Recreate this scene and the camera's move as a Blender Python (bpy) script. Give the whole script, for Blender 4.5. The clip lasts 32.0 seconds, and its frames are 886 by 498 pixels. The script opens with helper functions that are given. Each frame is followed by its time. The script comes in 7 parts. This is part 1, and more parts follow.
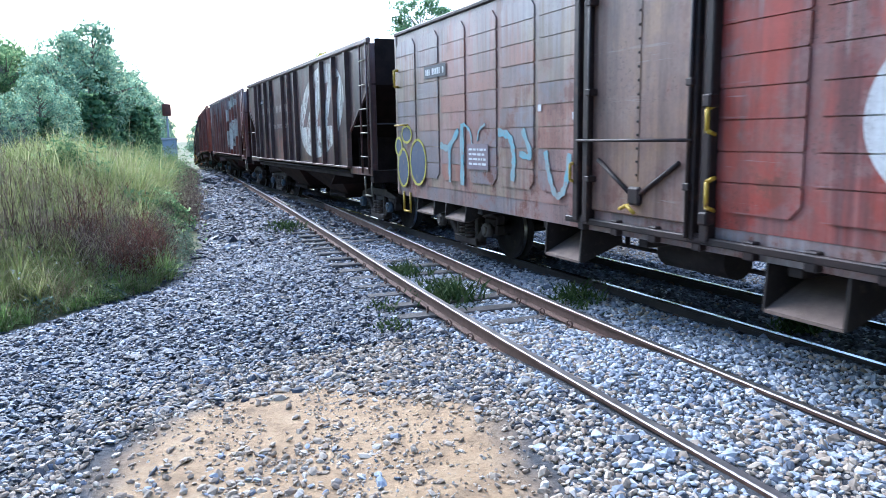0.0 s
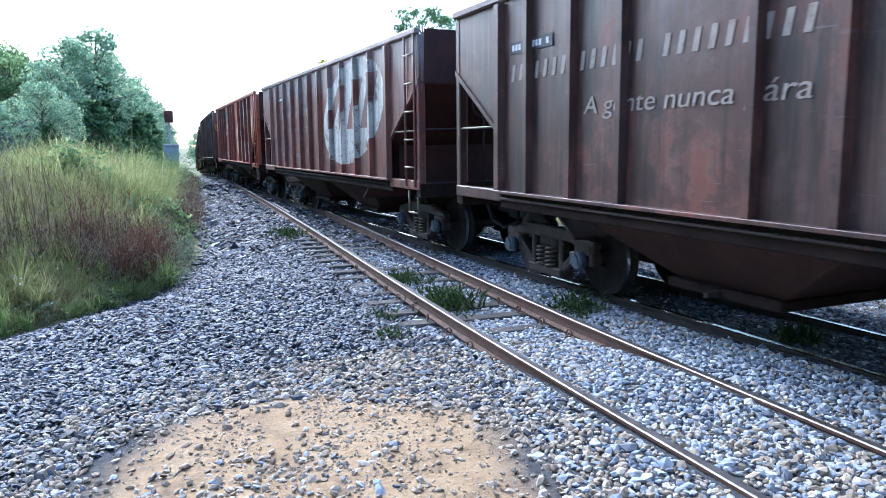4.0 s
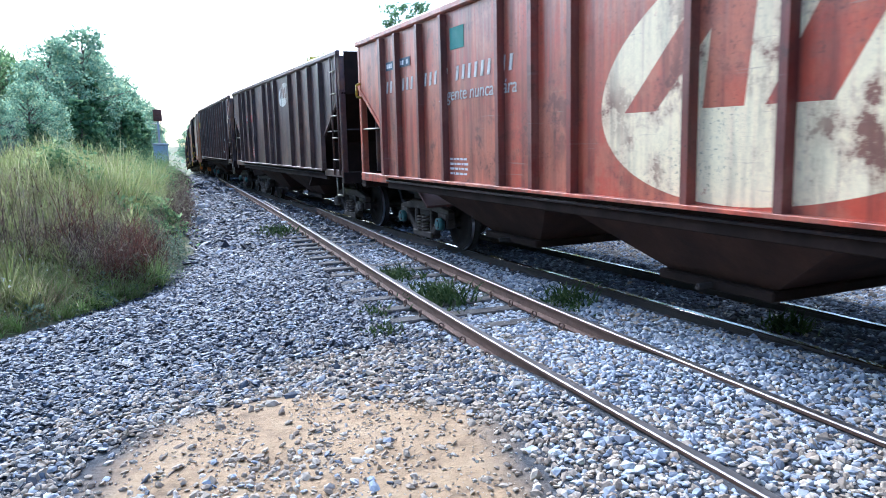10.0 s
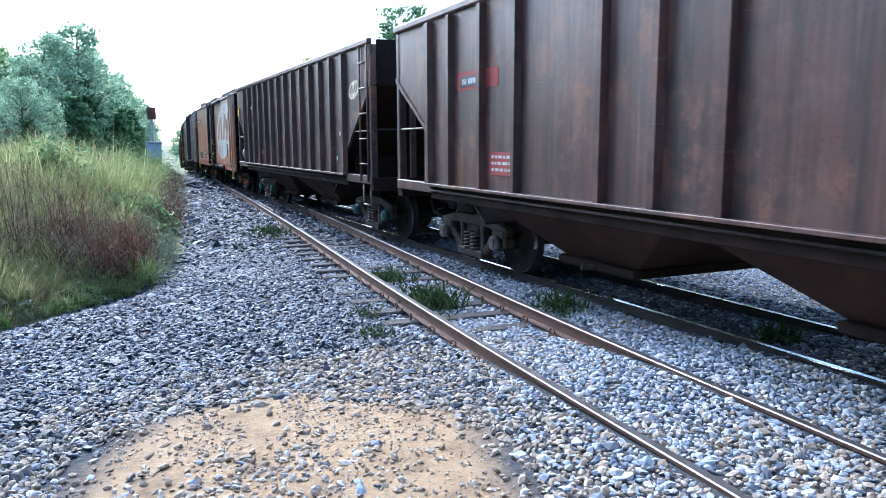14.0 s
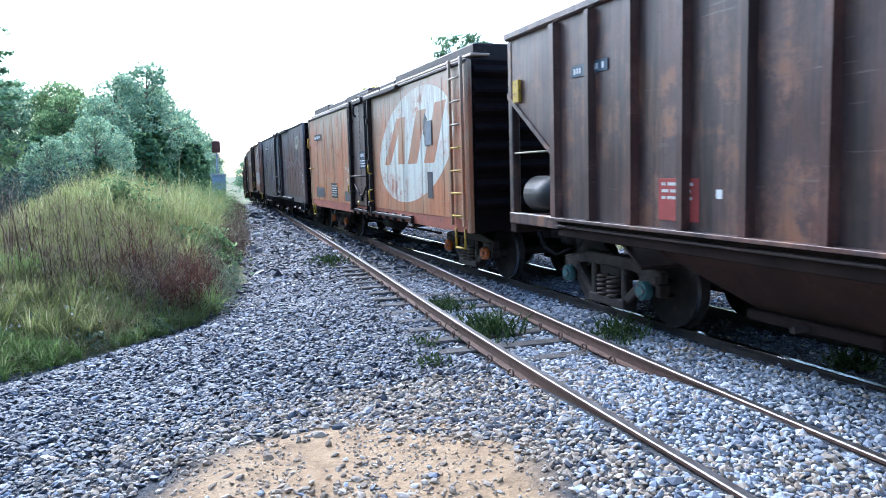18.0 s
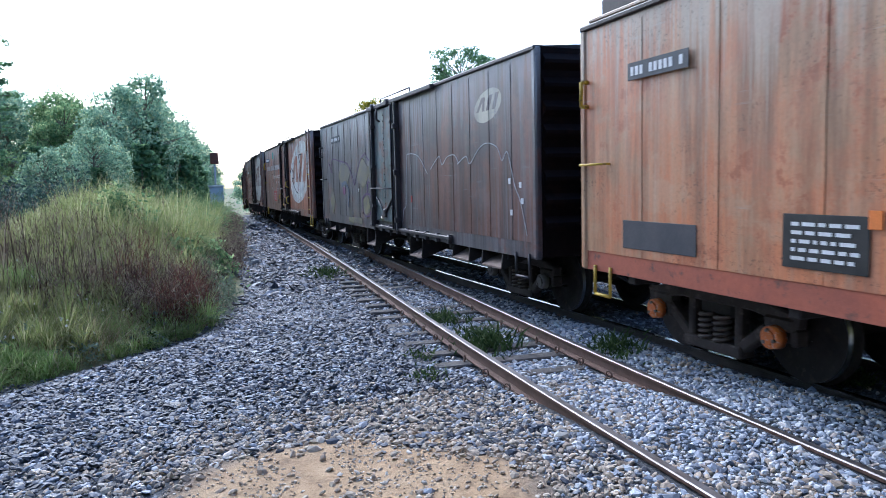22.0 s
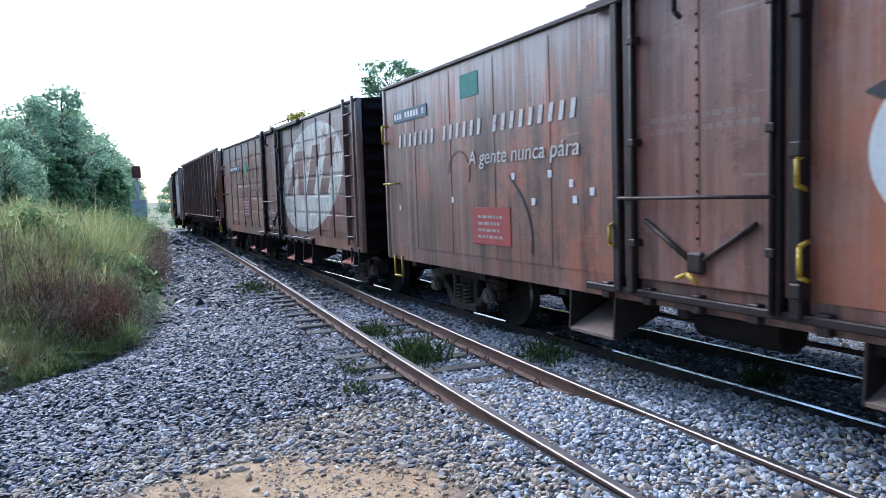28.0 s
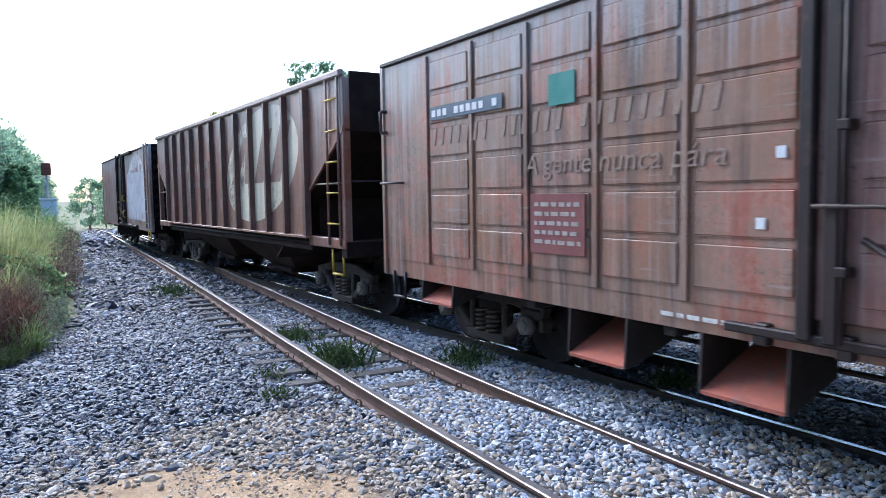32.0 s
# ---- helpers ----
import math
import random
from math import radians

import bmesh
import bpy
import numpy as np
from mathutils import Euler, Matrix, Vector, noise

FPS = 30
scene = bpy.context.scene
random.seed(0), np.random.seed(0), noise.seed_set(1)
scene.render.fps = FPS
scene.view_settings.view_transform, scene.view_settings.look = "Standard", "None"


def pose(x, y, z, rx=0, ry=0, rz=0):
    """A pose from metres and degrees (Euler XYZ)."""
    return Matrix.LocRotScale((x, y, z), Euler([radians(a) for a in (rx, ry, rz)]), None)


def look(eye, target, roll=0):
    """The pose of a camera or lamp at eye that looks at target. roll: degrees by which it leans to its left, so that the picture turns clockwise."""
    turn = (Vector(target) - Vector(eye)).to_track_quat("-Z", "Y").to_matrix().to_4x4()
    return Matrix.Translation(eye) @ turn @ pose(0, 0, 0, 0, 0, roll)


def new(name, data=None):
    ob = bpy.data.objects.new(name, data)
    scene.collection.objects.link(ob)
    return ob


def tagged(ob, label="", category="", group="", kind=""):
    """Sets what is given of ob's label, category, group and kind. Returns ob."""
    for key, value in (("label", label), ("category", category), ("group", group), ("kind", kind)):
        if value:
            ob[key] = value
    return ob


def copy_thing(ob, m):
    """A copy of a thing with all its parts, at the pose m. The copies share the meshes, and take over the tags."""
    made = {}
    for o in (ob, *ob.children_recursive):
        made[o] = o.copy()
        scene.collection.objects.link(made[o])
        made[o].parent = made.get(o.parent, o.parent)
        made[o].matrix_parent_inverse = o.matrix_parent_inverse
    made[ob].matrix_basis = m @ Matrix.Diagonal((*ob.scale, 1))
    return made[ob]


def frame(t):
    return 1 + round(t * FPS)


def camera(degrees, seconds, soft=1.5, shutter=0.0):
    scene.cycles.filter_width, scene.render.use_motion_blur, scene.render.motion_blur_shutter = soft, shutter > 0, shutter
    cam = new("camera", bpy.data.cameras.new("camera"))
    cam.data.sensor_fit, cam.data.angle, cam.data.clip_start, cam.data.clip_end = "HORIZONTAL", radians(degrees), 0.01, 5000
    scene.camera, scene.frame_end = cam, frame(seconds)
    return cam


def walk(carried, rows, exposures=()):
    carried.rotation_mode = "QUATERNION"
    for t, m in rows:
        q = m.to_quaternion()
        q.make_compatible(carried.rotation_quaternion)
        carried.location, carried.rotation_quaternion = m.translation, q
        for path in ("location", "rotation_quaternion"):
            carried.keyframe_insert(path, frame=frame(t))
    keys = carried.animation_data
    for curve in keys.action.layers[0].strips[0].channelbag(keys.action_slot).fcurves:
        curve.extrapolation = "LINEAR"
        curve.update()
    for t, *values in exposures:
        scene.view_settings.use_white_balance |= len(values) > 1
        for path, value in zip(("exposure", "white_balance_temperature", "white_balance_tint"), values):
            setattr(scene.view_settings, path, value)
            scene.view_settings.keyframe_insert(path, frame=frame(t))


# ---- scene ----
cam = camera(62.7, 32.0, 0.78, 0.2)
PATH = [
    (0, (-0.004, -0.069, 1.718), (0.627, 1.805, 1.412), -0.9),
    (0.5, (0.001, -0.066, 1.713), (0.629, 1.808, 1.405), -1.1),
    (1, (0.002, -0.073, 1.717), (0.63, 1.799, 1.405), -1.3),
    (1.5, (0.004, -0.069, 1.713), (0.634, 1.803, 1.399), -1.4),
    (2, (-0.001, -0.073, 1.717), (0.633, 1.798, 1.405), -0.8),
    (2.5, (-0.005, -0.086, 1.728), (0.629, 1.787, 1.425), -0.7),
    (3, (-0.004, -0.086, 1.724), (0.628, 1.79, 1.432), -0.7),
    (3.5, (-0.007, -0.09, 1.726), (0.623, 1.786, 1.441), -0.5),
    (5.5, (-0.001, -0.083, 1.722), (0.63, 1.793, 1.434), -1.1),
    (6, (0.008, -0.073, 1.718), (0.64, 1.802, 1.426), -1.2),
    (6.5, (0.001, -0.077, 1.719), (0.636, 1.796, 1.423), -1.2),
    (7, (0.009, -0.058, 1.717), (0.644, 1.814, 1.412), -1.2),
    (7.5, (0.006, -0.066, 1.718), (0.645, 1.804, 1.407), -1.3),
    (8, (0.013, -0.058, 1.714), (0.654, 1.811, 1.401), -1.4),
    (8.5, (0.007, -0.067, 1.712), (0.652, 1.8, 1.398), -1.5),
    (9, (0.005, -0.079, 1.719), (0.652, 1.788, 1.406), -1.6),
    (9.5, (0.005, -0.082, 1.718), (0.653, 1.785, 1.41), -1.4),
    (10, (0.006, -0.088, 1.729), (0.655, 1.78, 1.43), -1.4),
    (10.5, (0.004, -0.077, 1.72), (0.653, 1.792, 1.432), -1.3),
    (11, (0.011, -0.08, 1.719), (0.658, 1.791, 1.434), -1.6),
    (11.5, (0.016, -0.071, 1.715), (0.664, 1.799, 1.429), -1.7),
    (12, (0.007, -0.072, 1.719), (0.656, 1.797, 1.429), -1.2),
    (12.5, (0.006, -0.068, 1.723), (0.653, 1.802, 1.429), -0.6),
    (13, (0.008, -0.079, 1.721), (0.661, 1.789, 1.429), -0.4),
    (13.5, (0.01, -0.08, 1.72), (0.673, 1.784, 1.43), -0.5),
    (15.5, (0.023, -0.087, 1.744), (0.704, 1.772, 1.463), 1.0),
    (16, (0.03, -0.092, 1.76), (0.695, 1.776, 1.5), 0.5),
    (16.5, (0.033, -0.077, 1.747), (0.655, 1.809, 1.508), -0.6),
    (17, (0.031, -0.09, 1.758), (0.609, 1.811, 1.527), -1.2),
    (17.5, (0.032, -0.084, 1.758), (0.579, 1.826, 1.533), -1.5),
    (18, (0.034, -0.084, 1.756), (0.555, 1.835, 1.538), -1.7),
    (18.5, (0.032, -0.088, 1.761), (0.541, 1.835, 1.549), -1.7),
    (19, (0.039, -0.084, 1.761), (0.544, 1.84, 1.556), -1.8),
    (19.5, (0.038, -0.091, 1.766), (0.537, 1.835, 1.563), -1.6),
    (20, (0.032, -0.098, 1.764), (0.541, 1.826, 1.567), -1.4),
    (20.5, (0.036, -0.085, 1.762), (0.549, 1.838, 1.571), -1.3),
    (21, (0.033, -0.085, 1.764), (0.552, 1.837, 1.578), -1.3),
    (21.5, (0.039, -0.078, 1.761), (0.564, 1.843, 1.579), -1.3),
    (22, (0.047, -0.072, 1.762), (0.576, 1.848, 1.578), -1.4),
    (22.5, (0.043, -0.091, 1.766), (0.582, 1.826, 1.583), -1.4),
    (23, (0.047, -0.087, 1.768), (0.597, 1.827, 1.587), -1.6),
    (23.5, (0.045, -0.09, 1.766), (0.604, 1.822, 1.591), -1.7),
    (24, (0.048, -0.097, 1.768), (0.614, 1.814, 1.6), -1.4),
    (24.5, (0.05, -0.095, 1.768), (0.624, 1.814, 1.606), -1.6),
    (25, (0.053, -0.097, 1.772), (0.634, 1.81, 1.614), -1.8),
    (25.5, (0.057, -0.082, 1.76), (0.646, 1.823, 1.605), -1.7),
    (27.5, (0.079, -0.086, 1.763), (0.748, 1.792, 1.602), -1.9),
    (28, (0.09, -0.094, 1.762), (0.796, 1.771, 1.605), -1.9),
    (28.5, (0.092, -0.092, 1.76), (0.831, 1.76, 1.604), -1.5),
    (29, (0.096, -0.092, 1.763), (0.869, 1.746, 1.608), -1.4),
    (29.5, (0.096, -0.096, 1.754), (0.898, 1.73, 1.603), -1.3),
    (30, (0.101, -0.092, 1.746), (0.924, 1.724, 1.595), -1.4),
    (30.5, (0.112, -0.101, 1.754), (0.953, 1.707, 1.596), -1.2),
    (31, (0.107, -0.102, 1.757), (0.97, 1.695, 1.598), -1.0),
    (31.5, (0.116, -0.1, 1.755), (0.995, 1.69, 1.597), -1.0),
    (32, (0.112, -0.116, 1.759), (1.004, 1.668, 1.609), -0.9),
]
walk(cam, [(t, look(eye, target, roll)) for t, eye, target, roll in PATH],
     [(0.0, 2.0, 5080, 7), (12.0, 2.02, 5080, 7), (17.0, 2.07, 5100, 7), (21.0, 1.52, 5160, 9), (26.0, 1.44, 5200, 10), (32.0, 1.76, 5230, 10)])

# ---- light ----
SUN_EL, SUN_AZ = radians(40), radians(-14)
world = bpy.data.worlds.new("sky")
scene.world = world
world.use_nodes = True
wn = world.node_tree
sky = wn.nodes.new("ShaderNodeTexSky")
sky.sky_type, sky.sun_disc = "NISHITA", False
sky.sun_elevation, sky.sun_rotation = SUN_EL, SUN_AZ
sky.air_density, sky.dust_density, sky.ozone_density = 1.0, 2.5, 1.0
wn.nodes["Background"].inputs[1].default_value = 0.12
wn.links.new(sky.outputs[0], wn.nodes["Background"].inputs[0])
sun = new("sun", bpy.data.lights.new("sun", "SUN"))
sun.data.energy, sun.data.angle, sun.data.color = 1.25, radians(52), (1.0, 0.96, 0.90)
sun_way = Vector((math.sin(SUN_AZ) * math.cos(SUN_EL), math.cos(SUN_AZ) * math.cos(SUN_EL), math.sin(SUN_EL)))
sun.matrix_world = look(sun_way * 60, (0, 0, 0))


# ---- materials ----
class Nodes:
    """A short way to write node materials."""

    def __init__(self, name):
        self.mat = bpy.data.materials.new(name)
        self.mat.use_nodes = True
        self.tree = self.mat.node_tree
        self.bsdf = self.tree.nodes["Principled BSDF"]

    def put(self, to, value):
        if isinstance(value, bpy.types.NodeSocket):
            self.tree.links.new(value, to)
        elif value is not None:
            to.default_value = value

    def node(self, kind, ins=None, **props):
        n = self.tree.nodes.new(kind)
        for key, value in props.items():
            setattr(n, key, value)
        for key, value in (ins or {}).items():
            self.put(n.inputs[key], value)
        return n

    def math(self, op, a, b=None, c=None, clamp=False):
        n = self.node("ShaderNodeMath", operation=op, use_clamp=clamp)
        for k, v in enumerate((a, b, c)):
            self.put(n.inputs[k], v)
        return n.outputs[0]

    def coords(self, scale=(1, 1, 1), where="Object"):
        tc = self.node("ShaderNodeTexCoord").outputs[where]
        return self.node("ShaderNodeMapping", {"Vector": tc, "Scale": scale}).outputs[0]

    def noise(self, scale, detail=4, rough=0.55, vec=None):
        return self.node("ShaderNodeTexNoise", {"Scale": scale, "Detail": detail, "Roughness": rough, "Vector": vec or self.coords()}).outputs[0]

    def ramp(self, fac, *stops):
        n = self.node("ShaderNodeValToRGB", {0: fac})
        els = n.color_ramp.elements
        while len(els) < len(stops):
            els.new(0.5)
        for el, (at, col) in zip(els, stops):
            el.position, el.color = at, (*col, 1) if len(col) == 3 else col
        return n.outputs[0]

    def step(self, fac, lo, hi):
        return self.node("ShaderNodeMapRange", {0: fac, 1: lo, 2: hi, 3: 0.0, 4: 1.0}).outputs[0]

    def mix(self, fac, a, b, mode="MIX"):
        n = self.node("ShaderNodeMix", data_type="RGBA", blend_type=mode)
        self.put(n.inputs[0], fac)
        for k, v in ((6, a), (7, b)):
            self.put(n.inputs[k], (*v, 1) if isinstance(v, tuple) and len(v) == 3 else v)
        return n.outputs[2]

    def bump(self, height, strength=0.3, distance=0.01):
        n = self.node("ShaderNodeBump", {"Height": height, "Strength": strength, "Distance": distance})
        self.put(self.bsdf.inputs["Normal"], n.outputs[0])

    def done(self, color=None, rough=None, metal=None, spec=None):
        for key, v in (("Base Color", color), ("Roughness", rough), ("Metallic", metal), ("Specular IOR Level", spec)):
            if isinstance(v, tuple):
                v = (*v, 1)
            self.put(self.bsdf.inputs[key], v)
        return self.mat


def simple(name, c1, c2, scale=6.0, rough=0.8, metal=0.0, bump=0.2, c3=None, spec=None):
    """Two or three tones on two scales of noise, with fine relief."""
    n = Nodes(name)
    big, fine = n.noise(scale, 5), n.noise(scale * 9, 4, 0.7)
    col = n.mix(n.step(big, 0.35, 0.65), c1, c2)
    if c3:
        col = n.mix(n.step(n.noise(scale * 2.3, 6, 0.7), 0.56, 0.66), col, c3)
    col = n.mix(0.35, col, n.ramp(fine, (0.25, (0.25, 0.25, 0.25)), (0.75, (1, 1, 1))), "MULTIPLY")
    n.bump(fine, bump)
    return n.done(col, rough, metal, spec)


def islands(name, stops, rough=0.9, grain=40.0, transl=0.0, patch=0.0):
    """Each loose piece of one mesh takes its own tone."""
    n = Nodes(name)
    geo = n.node("ShaderNodeNewGeometry").outputs["Random Per Island"]
    col = n.ramp(geo, *stops)
    fine = n.noise(grain, 4, 0.65)
    col = n.mix(0.5, col, n.ramp(fine, (0.3, (0.35, 0.35, 0.35)), (0.7, (1, 1, 1))), "MULTIPLY")
    if patch:
        co = n.node("ShaderNodeTexCoord").outputs["Object"]
        col = n.mix(patch, col, n.ramp(n.noise(2.1, 5, 0.7, co), (0.36, (0.16, 0.15, 0.12)), (0.48, (0.62, 0.66, 0.5)), (0.6, (1, 1, 1))), "MULTIPLY")
    n.bump(fine, 0.3)
    if transl:
        n.put(n.bsdf.inputs["Transmission Weight"], 0.0)
        tr = n.node("ShaderNodeBsdfTranslucent", {0: col})
        mx = n.node("ShaderNodeMixShader", {0: transl, 1: n.bsdf.outputs[0], 2: tr.outputs[0]})
        n.tree.links.new(mx.outputs[0], n.tree.nodes["Material Output"].inputs[0])
    return n.done(col, rough, None, 0.08 if transl else None)


RUST = simple("rusty_rail_web", (0.10, 0.052, 0.035), (0.14, 0.078, 0.055), 5, 0.85, 0.0, 0.4, (0.08, 0.045, 0.032))
RAILHEAD = simple("worn_steel_head", (0.24, 0.23, 0.235), (0.15, 0.135, 0.13), 4, 0.42, 0.75, 0.05)
SHINY = simple("polished_steel", (0.62, 0.63, 0.66), (0.5, 0.5, 0.52), 4, 0.16, 1.0, 0.03)
TREAD = simple("wheel_tread_steel", (0.74, 0.74, 0.77), (0.6, 0.6, 0.62), 6, 0.3, 1.0, 0.05)
CASTING = simple("dusty_brown_casting", (0.038, 0.027, 0.024), (0.06, 0.044, 0.038), 5, 0.6, 0.0, 0.4, (0.10, 0.075, 0.064), 0.3)
DARKRAIL = simple("dark_rail_web", (0.022, 0.018, 0.017), (0.042, 0.031, 0.026), 5, 0.8, 0.0, 0.4)
SLEEPER = simple("weathered_sleeper_wood", (0.075, 0.067, 0.063), (0.12, 0.107, 0.098), 7, 0.9, 0.0, 0.6, (0.07, 0.06, 0.055))
STEEL_DARK = simple("grimy_running_gear_steel", (0.022, 0.017, 0.016), (0.036, 0.028, 0.025), 6, 0.7, 0.0, 0.4, (0.06, 0.042, 0.034), 0.25)
SPRING = simple("spring_steel", (0.09, 0.065, 0.055), (0.14, 0.105, 0.085), 8, 0.55, 0.3, 0.2)
YELLOW = simple("yellow_safety_paint", (0.62, 0.42, 0.03), (0.5, 0.32, 0.03), 6, 0.6, 0.0, 0.2, (0.2, 0.11, 0.05))
RUNG = simple("bare_rung_steel", (0.35, 0.3, 0.22), (0.22, 0.18, 0.13), 8, 0.5, 0.3, 0.2)
WHITE = simple("worn_white_lettering", (0.72, 0.70, 0.66), (0.6, 0.57, 0.53), 9, 0.7, 0.0, 0.2, (0.3, 0.2, 0.16))
TEAL = simple("teal_bearing_cap_paint", (0.06, 0.17, 0.175), (0.045, 0.12, 0.13), 12, 0.5, 0.0, 0.2, (0.12, 0.12, 0.12))
ORANGE = simple("orange_bearing_cap_paint", (0.75, 0.2, 0.03), (0.6, 0.15, 0.03), 12, 0.5, 0.0, 0.2, (0.65, 0.6, 0.55))
BLUECAP = simple("blue_grey_bearing_cap_paint", (0.11, 0.145, 0.19), (0.08, 0.11, 0.15), 12, 0.5, 0.0, 0.2)
GREYCAP = simple("grimy_bearing_cap", (0.13, 0.11, 0.10), (0.2, 0.17, 0.15), 12, 0.6, 0.0, 0.2)
END_BROWN = simple("brown_door_gear_steel", (0.018, 0.012, 0.012), (0.036, 0.021, 0.019), 3, 0.55, 0.0, 0.3, (0.07, 0.036, 0.028), 0.35)
BLACK = simple("black_paint", (0.015, 0.015, 0.016), (0.03, 0.028, 0.027), 6, 0.5, 0.0, 0.2)
CHUTE_TAN = simple("dusty_chute_plate", (0.22, 0.155, 0.12), (0.15, 0.105, 0.08), 5, 0.8, 0.0, 0.3)
CHUTE_RED = simple("red_dusted_chute_plate", (0.42, 0.11, 0.06), (0.28, 0.09, 0.06), 5, 0.8, 0.0, 0.3, (0.2, 0.14, 0.12))

BALLAST = islands("grey_ballast_stone", [(0.0, (0.10, 0.115, 0.15)), (0.22, (0.29, 0.325, 0.40)), (0.5, (0.46, 0.50, 0.575)),
                                         (0.75, (0.58, 0.585, 0.60)), (0.9, (0.78, 0.78, 0.79)), (1.0, (0.45, 0.37, 0.31))], 0.8, 30)
# real slate beside the siding; under the train also stands for oil and shade
BALLAST_DARK = islands("slaty_and_shade_dark_ballast_stone", [(0.0, (0.02, 0.022, 0.03)), (0.55, (0.06, 0.07, 0.098)), (0.87, (0.14, 0.16, 0.21)), (1.0, (0.36, 0.39, 0.46))], 0.6, 30)
BALLAST_TAN = islands("tan_dusty_ballast_stone", [(0.0, (0.32, 0.25, 0.19)), (0.4, (0.44, 0.355, 0.27)), (0.8, (0.54, 0.45, 0.35)), (1.0, (0.66, 0.61, 0.55))], 0.85, 30)
GRASS = islands("tall_meadow_grass", [(0.0, (0.22, 0.28, 0.09)), (0.3, (0.42, 0.47, 0.17)), (0.65, (0.58, 0.60, 0.27)), (0.92, (0.70, 0.66, 0.40)), (1.0, (0.34, 0.24, 0.14))], 0.75, 6, 0.5, 0.5)
LUSH = islands("lush_green_grass", [(0.0, (0.2, 0.32, 0.09)), (0.5, (0.40, 0.56, 0.19)), (0.9, (0.58, 0.66, 0.32)), (1.0, (0.68, 0.62, 0.42))], 0.7, 6, 0.5, 0.3)
VERGE = islands("golden_verge_grass", [(0.0, (0.3, 0.3, 0.08)), (0.5, (0.56, 0.5, 0.16)), (1.0, (0.7, 0.6, 0.26))], 0.75, 6, 0.5, 0.7)
STRAW = islands("fallen_straw", [(0.0, (0.24, 0.17, 0.09)), (0.6, (0.42, 0.34, 0.19)), (1.0, (0.58, 0.52, 0.36))], 0.8, 6, 0.3)
PALE_FLECK = islands("whitish_seed_heads", [(0.0, (0.5, 0.5, 0.42)), (1.0, (0.75, 0.75, 0.7))], 0.8, 6, 0.3)
DRY = islands("dead_brown_weed", [(0.0, (0.05, 0.033, 0.028)), (0.45, (0.15, 0.105, 0.083)), (0.75, (0.28, 0.21, 0.165)), (0.92, (0.44, 0.36, 0.27)), (1.0, (0.42, 0.46, 0.26))], 0.85, 6, 0.3)
STALK = islands("brown_dead_stalk", [(0.0, (0.045, 0.03, 0.025)), (0.7, (0.11, 0.075, 0.06)), (1.0, (0.26, 0.2, 0.155))], 0.9, 6, 0.3)
REDWEED = islands("reddish_dead_weed", [(0.0, (0.06, 0.026, 0.02)), (0.6, (0.19, 0.08, 0.058)), (1.0, (0.34, 0.18, 0.125))], 0.85, 6, 0.3)
LEAF_PALE = islands("lighter_green_tree_foliage", [(0.0, (0.11, 0.20, 0.09)), (0.5, (0.24, 0.38, 0.18)), (1.0, (0.44, 0.52, 0.24))], 0.95, 4, 0.7)
PALEWEED = islands("pale_green_weed", [(0.0, (0.14, 0.2, 0.12)), (1.0, (0.3, 0.36, 0.26))], 0.8, 6, 0.3)
# leaf tones lifted and blued: haze over the wood is put into them
LEAF = islands("haze_pale_blue_green_foliage", [(0.0, (0.15, 0.27, 0.19)), (0.5, (0.30, 0.46, 0.31)), (0.9, (0.47, 0.60, 0.38)), (1.0, (0.62, 0.62, 0.33))], 0.7, 4, 0.75)
# the yellow of sunlight on a treetop is put into this leaf colour
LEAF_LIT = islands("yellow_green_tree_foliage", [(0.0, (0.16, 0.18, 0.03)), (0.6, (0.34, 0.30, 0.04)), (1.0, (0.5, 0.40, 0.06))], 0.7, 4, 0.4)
WEED = islands("dark_weed_leaves", [(0.0, (0.025, 0.05, 0.02)), (0.6, (0.06, 0.10, 0.035)), (1.0, (0.12, 0.16, 0.06))], 0.7, 6, 0.25)
PINE = islands("pine_needle_foliage", [(0.0, (0.07, 0.14, 0.07)), (0.7, (0.17, 0.30, 0.15)), (1.0, (0.30, 0.42, 0.19))], 0.9, 4, 0.5)
BRAMBLE = islands("blue_green_bramble_leaves", [(0.0, (0.045, 0.085, 0.07)), (0.6, (0.10, 0.17, 0.14)), (1.0, (0.2, 0.28, 0.22))], 0.6, 5, 0.3, 0.5)
BARK = simple("grey_brown_bark", (0.14, 0.11, 0.09), (0.22, 0.19, 0.16), 3, 0.95, 0.0, 0.8)


# ---- mesh helpers ----
def shade(name, bm_or_mesh, *materials):
    if isinstance(bm_or_mesh, bmesh.types.BMesh):
        me = bpy.data.meshes.new(name)
        bm_or_mesh.to_mesh(me)
        bm_or_mesh.free()
    else:
        me = bm_or_mesh
    for m in materials:
        me.materials.append(m)
    return me


def part(name, bm, material, parent, label=""):
    mats = material if isinstance(material, (list, tuple)) else [material]
    ob = new(name, shade(name, bm, *mats))
    ob.parent = parent
    if label:
        tagged(ob, label)
    return ob


def shared(name, me, parent, m=None):
    ob = new(name, me)
    ob.parent = parent
    if m is not None:
        ob.matrix_basis = m
    return ob


